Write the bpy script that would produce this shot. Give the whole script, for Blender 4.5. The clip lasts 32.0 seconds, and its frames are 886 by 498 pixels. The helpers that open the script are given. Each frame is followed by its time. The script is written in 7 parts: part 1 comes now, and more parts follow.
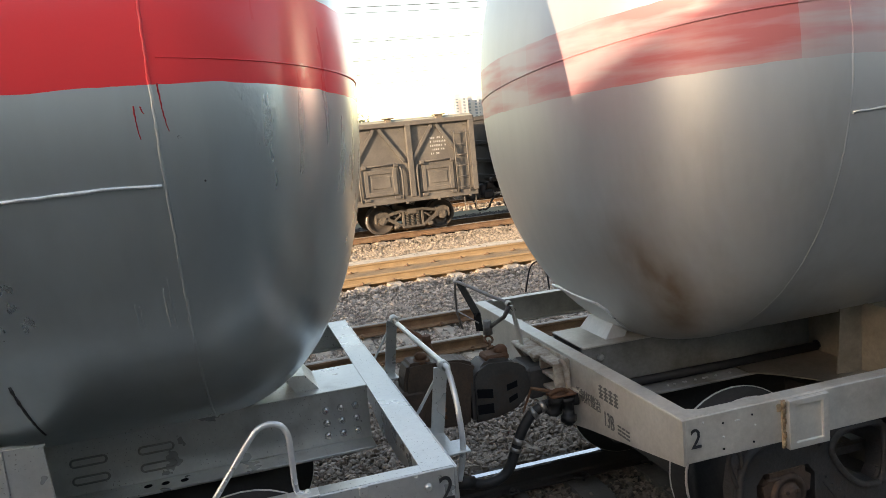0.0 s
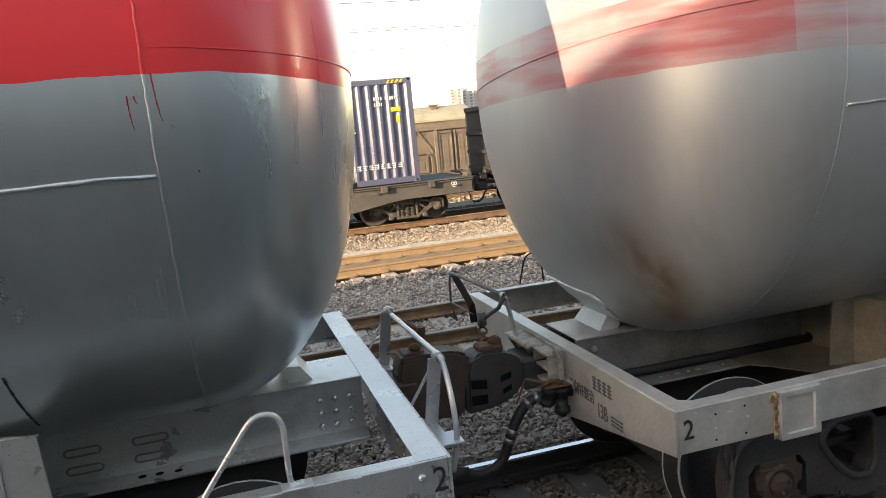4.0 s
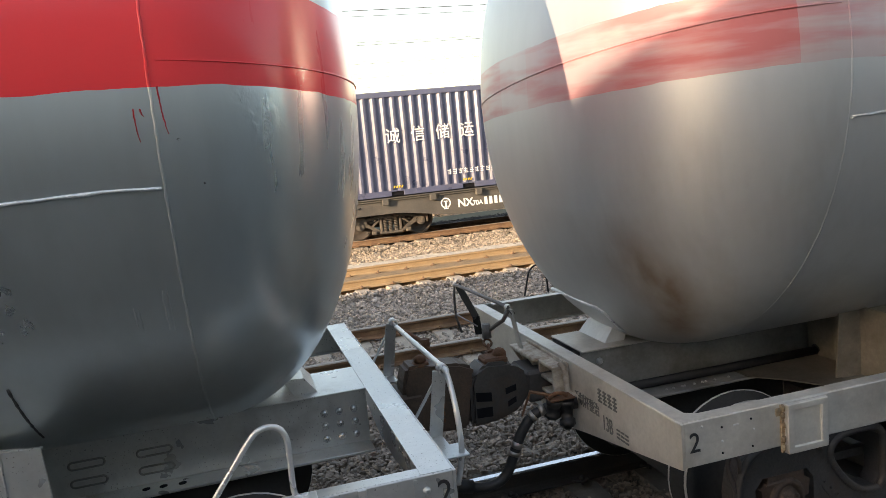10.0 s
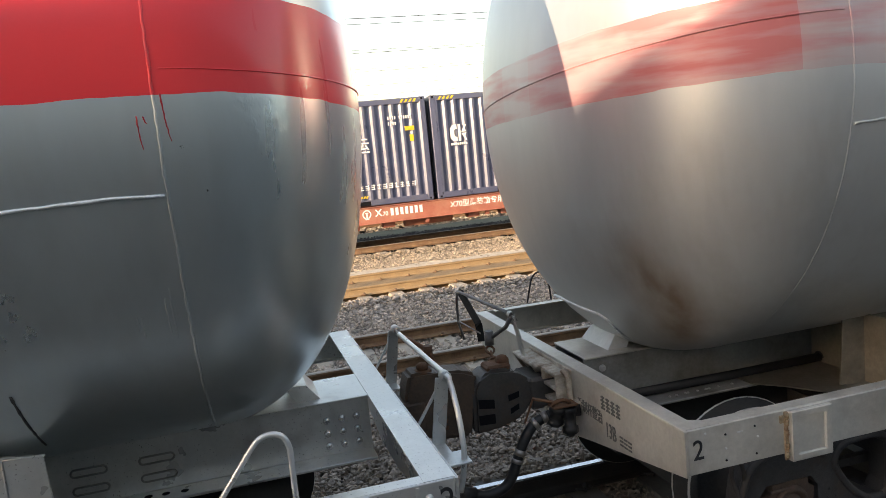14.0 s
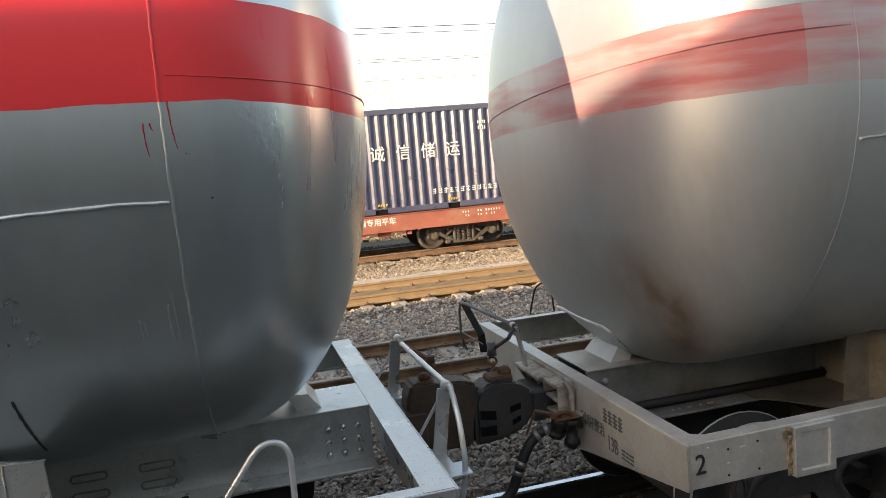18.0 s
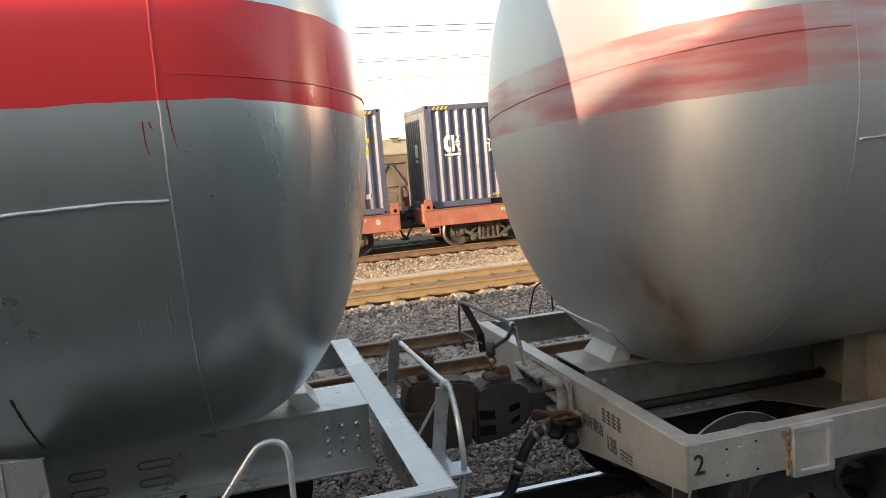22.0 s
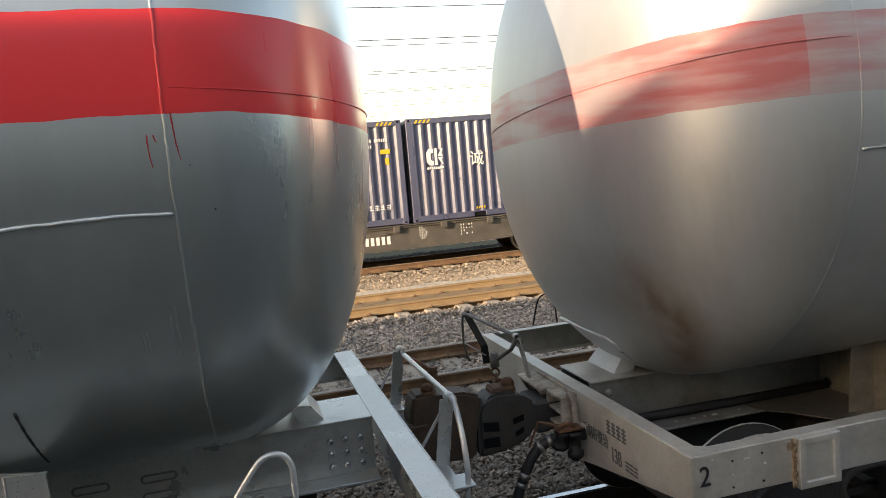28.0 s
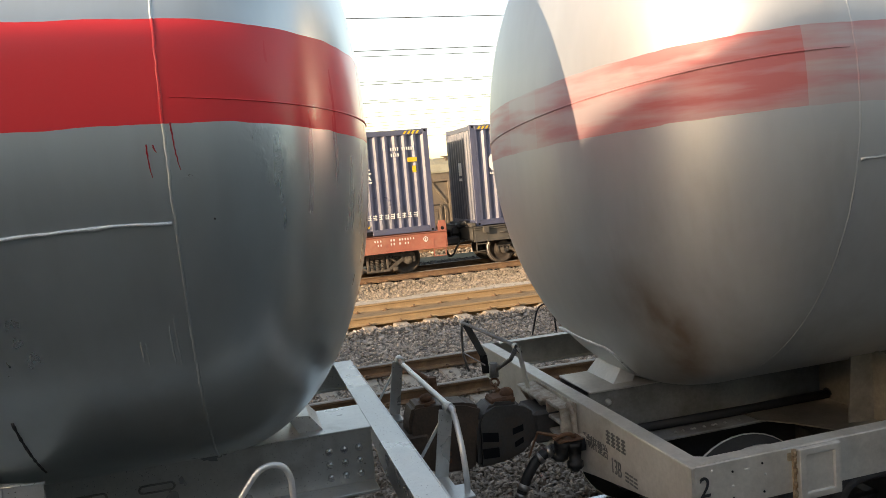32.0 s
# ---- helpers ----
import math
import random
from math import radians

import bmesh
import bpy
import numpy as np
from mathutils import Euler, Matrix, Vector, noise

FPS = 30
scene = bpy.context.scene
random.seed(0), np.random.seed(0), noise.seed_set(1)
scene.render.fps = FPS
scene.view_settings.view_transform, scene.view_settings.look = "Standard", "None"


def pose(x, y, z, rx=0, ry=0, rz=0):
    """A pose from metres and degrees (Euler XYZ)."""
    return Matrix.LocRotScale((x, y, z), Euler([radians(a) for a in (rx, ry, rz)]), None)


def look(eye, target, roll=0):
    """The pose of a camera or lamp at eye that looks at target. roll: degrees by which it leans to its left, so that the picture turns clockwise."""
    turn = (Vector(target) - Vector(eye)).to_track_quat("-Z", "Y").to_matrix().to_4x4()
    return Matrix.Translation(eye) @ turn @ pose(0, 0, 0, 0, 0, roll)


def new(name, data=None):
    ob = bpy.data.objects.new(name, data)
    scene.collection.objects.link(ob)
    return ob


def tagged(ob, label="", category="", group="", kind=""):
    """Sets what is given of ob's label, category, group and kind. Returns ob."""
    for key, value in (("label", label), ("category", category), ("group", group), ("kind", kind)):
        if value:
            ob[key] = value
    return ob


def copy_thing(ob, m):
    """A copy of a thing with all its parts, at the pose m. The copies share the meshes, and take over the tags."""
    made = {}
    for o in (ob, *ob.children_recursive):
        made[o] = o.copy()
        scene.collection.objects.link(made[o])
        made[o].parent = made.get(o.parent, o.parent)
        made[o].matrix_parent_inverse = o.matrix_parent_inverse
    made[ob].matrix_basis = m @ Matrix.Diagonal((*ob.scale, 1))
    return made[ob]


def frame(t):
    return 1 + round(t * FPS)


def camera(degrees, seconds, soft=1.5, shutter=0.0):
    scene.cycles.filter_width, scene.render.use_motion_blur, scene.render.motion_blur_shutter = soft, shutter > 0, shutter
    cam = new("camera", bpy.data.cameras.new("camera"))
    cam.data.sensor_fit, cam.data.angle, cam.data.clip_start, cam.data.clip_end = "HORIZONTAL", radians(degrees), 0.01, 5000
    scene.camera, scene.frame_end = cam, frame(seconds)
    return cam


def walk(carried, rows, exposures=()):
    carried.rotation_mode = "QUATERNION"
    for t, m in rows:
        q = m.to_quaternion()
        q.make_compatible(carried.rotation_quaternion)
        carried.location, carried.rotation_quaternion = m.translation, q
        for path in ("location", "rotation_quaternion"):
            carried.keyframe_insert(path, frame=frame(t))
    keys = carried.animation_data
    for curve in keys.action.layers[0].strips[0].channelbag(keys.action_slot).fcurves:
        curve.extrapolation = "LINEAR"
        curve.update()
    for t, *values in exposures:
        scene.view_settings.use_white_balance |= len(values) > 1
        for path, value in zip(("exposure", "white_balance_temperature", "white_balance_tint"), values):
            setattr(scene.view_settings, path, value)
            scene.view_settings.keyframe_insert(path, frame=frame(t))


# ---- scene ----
cam = camera(60.8, 32.0, soft=0.55)
EYE = (0.0, 0.0, 2.612)
# seconds, yaw, pitch, roll of the camera in the standing photographer's grip
walk(cam, [(t, pose(*EYE, 90 + pitch, roll, yaw)) for t, yaw, pitch, roll in (
    (0, -16.347, -8.527, 5.601), (0.5, -16.354, -8.673, 5.701), (1, -16.400, -8.401, 5.660), (1.5, -16.327, -8.369, 5.568), (2, -16.387, -8.389, 5.482),
    (2.5, -16.338, -8.500, 5.621), (3, -16.559, -8.837, 5.721), (3.5, -16.743, -9.221, 5.347), (5.5, -16.720, -9.083, 5.606), (6, -16.840, -8.951, 5.516),
    (6.5, -16.776, -8.956, 5.519), (7, -16.562, -8.765, 5.538), (7.5, -16.601, -8.767, 5.247), (8, -16.637, -8.605, 5.284), (8.5, -16.508, -8.623, 5.446),
    (9, -16.280, -8.341, 5.553), (9.5, -16.277, -8.270, 5.539), (10, -16.386, -8.284, 5.437), (10.5, -16.405, -8.479, 5.462), (11, -16.346, -8.235, 5.521),
    (11.5, -16.237, -8.119, 5.535), (12, -16.281, -7.945, 5.495), (12.5, -16.254, -7.813, 5.516), (13, -16.265, -7.906, 5.480), (13.5, -16.248, -7.792, 5.547),
    (14, -16.206, -7.743, 5.522), (14.5, -16.249, -7.569, 5.429), (16.5, -15.830, -7.155, 5.122), (17, -15.866, -7.078, 4.992), (17.5, -15.768, -7.011, 4.857),
    (18, -15.843, -6.947, 4.840), (18.5, -15.701, -6.744, 4.881), (19, -15.963, -6.891, 4.824), (19.5, -15.887, -6.953, 4.819), (20, -15.943, -7.016, 4.747),
    (20.5, -16.072, -7.159, 4.701), (21, -15.920, -6.800, 4.583), (21.5, -15.984, -6.792, 4.631), (22, -15.867, -6.993, 4.657), (22.5, -15.888, -7.012, 4.767),
    (23, -15.805, -6.884, 4.725), (23.5, -15.818, -6.805, 4.701), (24, -16.063, -6.626, 4.606), (24.5, -16.034, -6.792, 4.645), (25, -15.877, -6.677, 4.689),
    (25.5, -15.764, -6.545, 4.776), (27.5, -15.654, -6.158, 4.966), (28, -15.646, -6.093, 4.906), (28.5, -15.586, -6.011, 4.955), (29, -15.635, -5.699, 4.869),
    (29.5, -15.615, -5.768, 4.833), (30, -15.574, -5.732, 4.850), (30.5, -15.410, -5.478, 4.944), (31, -15.538, -5.494, 4.935), (31.5, -15.636, -5.310, 4.902),
    (32, -15.698, -5.358, 4.874),
)], exposures=[(0, 2.18, 8450, 18), (8, 2.18, 8450, 18), (14, 2.10, 8500, 18), (18, 1.98, 8650, 18), (25, 1.90, 8800, 18), (28, 1.82, 8850, 18), (32, 1.75, 8850, 18)])

# ---- world, sun, exposure ----
# low warm sun from behind and to one side of the camera
SUN_AZ, SUN_EL = radians(63), radians(13.0)
SUN_WAY = Vector((math.sin(SUN_AZ) * math.cos(SUN_EL), math.cos(SUN_AZ) * math.cos(SUN_EL), -math.sin(SUN_EL)))
world = bpy.data.worlds.new("sky")
world.use_nodes = True
scene.world = world
_nt = world.node_tree
_sky = _nt.nodes.new("ShaderNodeTexSky")
_sky.sky_type, _sky.sun_disc = "NISHITA", False
_sky.sun_elevation, _sky.sun_rotation = SUN_EL, radians(243)
_sky.air_density, _sky.dust_density, _sky.ozone_density = 1.0, 0.9, 1.1
_nt.links.new(_sky.outputs[0], _nt.nodes["Background"].inputs[0])
_nt.nodes["Background"].inputs[1].default_value = 0.13
_sun = bpy.data.lights.new("sun", "SUN")
_sun.energy, _sun.angle, _sun.color = 2.1, radians(0.5), (1.0, 0.90, 0.765)
sun = new("sun", _sun)
sun.matrix_world = look((0, 0, 60), Vector((0, 0, 60)) + SUN_WAY)

# ---- mesh helpers ----
class Mesh:
    """Vertices and faces gathered for one mesh."""

    def __init__(self):
        self.v, self.f, self.s = [], [], []

    def add(self, verts, faces, smooth=False):
        n = len(self.v)
        self.v += [tuple(p) for p in verts]
        self.f += [tuple(i + n for i in f) for f in faces]
        self.s += [smooth] * len(faces)
        return self

    def pieces(self):
        """The separate solids of this mesh, each as a mesh of its own."""
        root = list(range(len(self.v)))

        def find(i):
            while root[i] != i:
                root[i] = root[root[i]]
                i = root[i]
            return i
        where = {}
        for i, p in enumerate(self.v):
            k = tuple(round(c, 5) for c in p)
            if k in where:
                root[find(i)] = find(where[k])
            else:
                where[k] = i
        for f in self.f:
            for i in f[1:]:
                root[find(i)] = find(f[0])
        out = {}
        for f, s in zip(self.f, self.s):
            m = out.setdefault(find(f[0]), Mesh())
            m.add([self.v[i] for i in f], [tuple(range(len(f)))], s)
        return list(out.values())

    def box(self, x0, x1, y0, y1, z0, z1, c=0.0):
        """A box; c chamfers its edges."""
        x0, x1, y0, y1, z0, z1 = min(x0, x1), max(x0, x1), min(y0, y1), max(y0, y1), min(z0, z1), max(z0, z1)
        if c <= 0:
            v = [(x, y, z) for x in (x0, x1) for y in (y0, y1) for z in (z0, z1)]
            return self.add(v, [(0, 1, 3, 2), (4, 6, 7, 5), (0, 4, 5, 1), (2, 3, 7, 6), (0, 2, 6, 4), (1, 5, 7, 3)])
        c = min(c, (x1 - x0) * 0.45, (y1 - y0) * 0.45, (z1 - z0) * 0.45)
        bm = bmesh.new()
        bmesh.ops.create_cube(bm, size=1)
        for q in bm.verts:
            q.co = ((x0 + x1) / 2 + q.co.x * (x1 - x0), (y0 + y1) / 2 + q.co.y * (y1 - y0), (z0 + z1) / 2 + q.co.z * (z1 - z0))
        bmesh.ops.bevel(bm, geom=bm.edges[:], offset=c, segments=1, affect="EDGES")
        return self.take(bm)

    def take(self, bm, smooth=False):
        bm.verts.index_update()
        self.add([q.co for q in bm.verts], [[q.index for q in f.verts] for f in bm.faces], smooth)
        bm.free()
        return self

    def hexa(self, low, high):
        """A solid between two quads of four points each."""
        return self.add([*low, *high], [(3, 2, 1, 0), (4, 5, 6, 7), (0, 1, 5, 4), (1, 2, 6, 5), (2, 3, 7, 6), (3, 0, 4, 7)])

    def prism(self, poly, axis, a, b, smooth=False):
        """The polygon (two coordinates, in the order of the other axes) drawn out along axis from a to b."""
        def at(p, w):
            q = list(p)
            q.insert(axis, w)
            return q
        n = len(poly)
        self.add([at(p, a) for p in poly] + [at(p, b) for p in poly], [tuple(range(n))[::-1], tuple(range(n, 2 * n))])
        return self.add([at(p, a) for p in poly] + [at(p, b) for p in poly],
                        [(i, (i + 1) % n, n + (i + 1) % n, n + i) for i in range(n)], smooth)

    def tube(self, path, r, n=8, caps=True):
        """A round bar along a path of points."""
        pts = [Vector(p) for p in path]
        rings = []
        up = None
        for i, p in enumerate(pts):
            d = (pts[min(i + 1, len(pts) - 1)] - pts[max(i - 1, 0)]).normalized()
            if up is None:
                up = d.orthogonal().normalized()
            up = (up - d * up.dot(d)).normalized()
            side = d.cross(up)
            rr = r[i] if isinstance(r, (list, tuple)) else r
            rings.append([p + (up * math.cos(a) + side * math.sin(a)) * rr for a in (2 * math.pi * k / n for k in range(n))])
        v = [q for ring in rings for q in ring]
        f = [(i * n + k, i * n + (k + 1) % n, (i + 1) * n + (k + 1) % n, (i + 1) * n + k) for i in range(len(pts) - 1) for k in range(n)]
        self.add(v, f, True)
        if caps:
            self.add(rings[0], [tuple(range(n))[::-1]])
            self.add(rings[-1], [tuple(range(n))])
        return self

    def bend(self, path, r, n=8, steps=5):
        """A round bar along a smooth curve through the points."""
        p = [Vector(q) for q in path]
        p = [p[0] * 2 - p[1]] + p + [p[-1] * 2 - p[-2]]
        out = []
        for a, b, c, d in zip(p, p[1:], p[2:], p[3:]):
            for k in range(steps):
                t = k / steps
                out.append(0.5 * (2 * b + (c - a) * t + (2 * a - 5 * b + 4 * c - d) * t * t + (3 * b - a - 3 * c + d) * t ** 3))
        return self.tube(out + [p[-2]], r, n)

    def bar(self, a, b, w, h, up=(0, 0, 1)):
        """A rectangular bar from a to b, h along up, w across."""
        a, b, up = Vector(a), Vector(b), Vector(up)
        d = (b - a).normalized()
        side = d.cross(up).normalized() * w / 2
        up = side.cross(d).normalized() * h / 2
        q = lambda p: [p - side - up, p + side - up, p + side + up, p - side + up]
        return self.hexa(q(a), q(b))

    def lathe(self, prof, centre, axis=0, n=48, closed=False, smooth=True, a0=0.0, a1=2 * math.pi):
        """A profile of (along, radius) turned round an axis through centre."""
        full = abs(a1 - a0 - 2 * math.pi) < 1e-6
        m = n if full else n + 1
        v = []
        for s, r in prof:
            for k in range(m):
                a = a0 + (a1 - a0) * k / n
                p = [r * math.cos(a), r * math.sin(a)]
                p.insert(axis, s)
                v.append((centre[0] + p[0], centre[1] + p[1], centre[2] + p[2]))
        f = []
        rows = len(prof)
        for i in range(rows if closed else rows - 1):
            j = (i + 1) % rows
            for k in range(n):
                l = (k + 1) % m
                f.append((i * m + k, i * m + l, j * m + l, j * m + k))
        return self.add(v, f, smooth)

    def disc(self, centre, r, axis=1, n=16):
        v = []
        for k in range(n):
            p = [r * math.cos(2 * math.pi * k / n), r * math.sin(2 * math.pi * k / n)]
            p.insert(axis, 0)
            v.append((centre[0] + p[0], centre[1] + p[1], centre[2] + p[2]))
        return self.add(v, [tuple(range(n))])

    def cyl(self, a, b, r, n=12):
        return self.tube([a, b], r, n)

    def stud(self, p, r, way, n=8):
        """A low round bolt head at p that stands out along way."""
        p, w = Vector(p), Vector(way).normalized()
        return self.tube([p, p + w * r * 0.5, p + w * r * 0.9], [r, r * 0.9, r * 0.45], n)

    def data(self, name, material):
        me = bpy.data.meshes.new(name)
        me.from_pydata(self.v, [], self.f)
        me.polygons.foreach_set("use_smooth", self.s)
        bm = bmesh.new()
        bm.from_mesh(me)
        bmesh.ops.remove_doubles(bm, verts=bm.verts, dist=1e-5)
        bmesh.ops.recalc_face_normals(bm, faces=bm.faces)
        bm.to_mesh(me)
        bm.free()
        for m in material if isinstance(material, (list, tuple)) else (material,):
            me.materials.append(m)
        return me


def part(name, mesh, material, parent, label="", at=None, split=False):
    """One mesh object under a thing or a part; split makes each separate solid an object of its own."""
    if split:
        return [part(name, q, material, parent, label, at) for q in mesh.pieces()][0]
    me = mesh.data(name, material) if isinstance(mesh, Mesh) else mesh
    ob = new(name, me)
    ob.parent = parent
    if at is not None:
        ob.matrix_basis = at
    return tagged(ob, label)


def thing(name, label, category, group="", kind="", at=None, mesh=None, material=None):
    ob = new(name, mesh.data(name, material) if mesh else None)
    if at is not None:
        ob.matrix_basis = at
    return tagged(ob, label, category, group, kind)


# ---- materials ----
def mat(name, base, rough=0.6, metal=0.0, vary=0.25, scale=6.0, fine=60.0, bump=0.15, tint=None, tint_amount=0.0, tint_scale=1.5,
        spec=0.5, coat=0.0, island=0.0, obrandom=0.0, rough_vary=0.1, stretch=(1, 1, 1)):
    """Base colour broken up at two scales, a second colour in patches (dust, rust, wear), uneven gloss and fine relief."""
    m = bpy.data.materials.new(name)
    m.use_nodes = True
    nt = m.node_tree
    N, L = nt.nodes, nt.links
    b = N["Principled BSDF"]
    co = N.new("ShaderNodeTexCoord")
    mp = N.new("ShaderNodeMapping")
    mp.inputs["Scale"].default_value = stretch
    L.new(co.outputs["Object"], mp.inputs[0])

    def tex(sc, detail=4.0, rough_=0.6):
        t = N.new("ShaderNodeTexNoise")
        t.inputs["Scale"].default_value, t.inputs["Detail"].default_value, t.inputs["Roughness"].default_value = sc, detail, rough_
        L.new(mp.outputs[0], t.inputs["Vector"])
        return t

    def ramp(src, lo, hi, a=0.0, z=1.0):
        r = N.new("ShaderNodeMapRange")
        r.inputs[1].default_value, r.inputs[2].default_value, r.inputs[3].default_value, r.inputs[4].default_value = lo, hi, a, z
        L.new(src, r.inputs[0])
        return r.outputs[0]

    big, small = tex(scale), tex(fine, 3.0)
    hsv = N.new("ShaderNodeHueSaturation")
    hsv.inputs["Color"].default_value = (*base, 1)
    add = N.new("ShaderNodeMath")
    L.new(ramp(big.outputs[0], 0.25, 0.75, 1 - vary, 1 + vary), add.inputs[0])
    add.operation = "MULTIPLY"
    L.new(ramp(small.outputs[0], 0.25, 0.75, 1 - vary * 0.5, 1 + vary * 0.5), add.inputs[1])
    value = add.outputs[0]
    for amount, sock in ((island, ("ShaderNodeNewGeometry", "Random Per Island")), (obrandom, ("ShaderNodeObjectInfo", "Random"))):
        if amount:
            g = N.new(sock[0])
            mu = N.new("ShaderNodeMath")
            mu.operation = "MULTIPLY"
            L.new(value, mu.inputs[0])
            L.new(ramp(g.outputs[sock[1]], 0, 1, 1 - amount, 1 + amount), mu.inputs[1])
            value = mu.outputs[0]
    L.new(value, hsv.inputs["Value"])
    colour = hsv.outputs[0]
    if tint:
        t = tex(tint_scale, 6.0, 0.7)
        mix = N.new("ShaderNodeMix")
        mix.data_type = "RGBA"
        mix.inputs[7].default_value = (*tint, 1)
        L.new(colour, mix.inputs[6])
        L.new(ramp(t.outputs[0], 0.62 - tint_amount * 0.4, 0.75 - tint_amount * 0.2, 0, min(1.0, 0.35 + tint_amount)), mix.inputs[0])
        colour = mix.outputs[2]
    L.new(colour, b.inputs["Base Color"])
    L.new(ramp(big.outputs[0], 0.3, 0.7, max(0.05, rough - rough_vary), min(1.0, rough + rough_vary)), b.inputs["Roughness"])
    b.inputs["Metallic"].default_value = metal
    b.inputs["Specular IOR Level"].default_value = spec
    if coat:
        b.inputs["Coat Weight"].default_value, b.inputs["Coat Roughness"].default_value = coat, 0.12
    if bump:
        bp = N.new("ShaderNodeBump")
        bp.inputs["Strength"].default_value, bp.inputs["Distance"].default_value = bump, 0.01
        mx = N.new("ShaderNodeMath")
        mx.operation = "ADD"
        L.new(small.outputs[0], mx.inputs[0])
        L.new(big.outputs[0], mx.inputs[1])
        L.new(mx.outputs[0], bp.inputs["Height"])
        L.new(bp.outputs[0], b.inputs["Normal"])
    return m


class Graph:
    """Small helper for building maths in a material's node tree."""

    def __init__(self, material):
        self.N, self.L = material.node_tree.nodes, material.node_tree.links

    def op(self, kind, a, c=None, d=None):
        n = self.N.new("ShaderNodeMath")
        n.operation = kind
        for k, q in enumerate((a, c, d)):
            if isinstance(q, (int, float)):
                n.inputs[k].default_value = q
            elif q is not None:
                self.L.new(q, n.inputs[k])
        return n.outputs[0]

    def noise(self, co, scale, stretch=(1, 1, 1), detail=4.0):
        mp = self.N.new("ShaderNodeMapping")
        mp.inputs["Scale"].default_value = stretch
        self.L.new(co, mp.inputs[0])
        t = self.N.new("ShaderNodeTexNoise")
        t.inputs["Scale"].default_value, t.inputs["Detail"].default_value = scale, detail
        self.L.new(mp.outputs[0], t.inputs["Vector"])
        return t.outputs[0]

    def remap(self, src, lo, hi, a=0.0, z=1.0):
        r = self.N.new("ShaderNodeMapRange")
        for k, q in enumerate((lo, hi, a, z)):
            r.inputs[k + 1].default_value = q
        self.L.new(src, r.inputs[0])
        return r.outputs[0]

    def mix(self, factor, a, c):
        m = self.N.new("ShaderNodeMix")
        m.data_type = "RGBA"
        self.L.new(factor, m.inputs[0])
        for k, q in ((6, a), (7, c)):
            if isinstance(q, tuple):
                m.inputs[k].default_value = (*q, 1)
            else:
                self.L.new(q, m.inputs[k])
        return m.outputs[2]

    def near(self, co, centre, radius):
        """1 at a place, falling to 0 at the radius."""
        d = self.N.new("ShaderNodeVectorMath")
        d.operation = "DISTANCE"
        self.L.new(co, d.inputs[0])
        d.inputs[1].default_value = centre
        return self.remap(d.outputs["Value"], 0.0, radius, 1.0, 0.0)


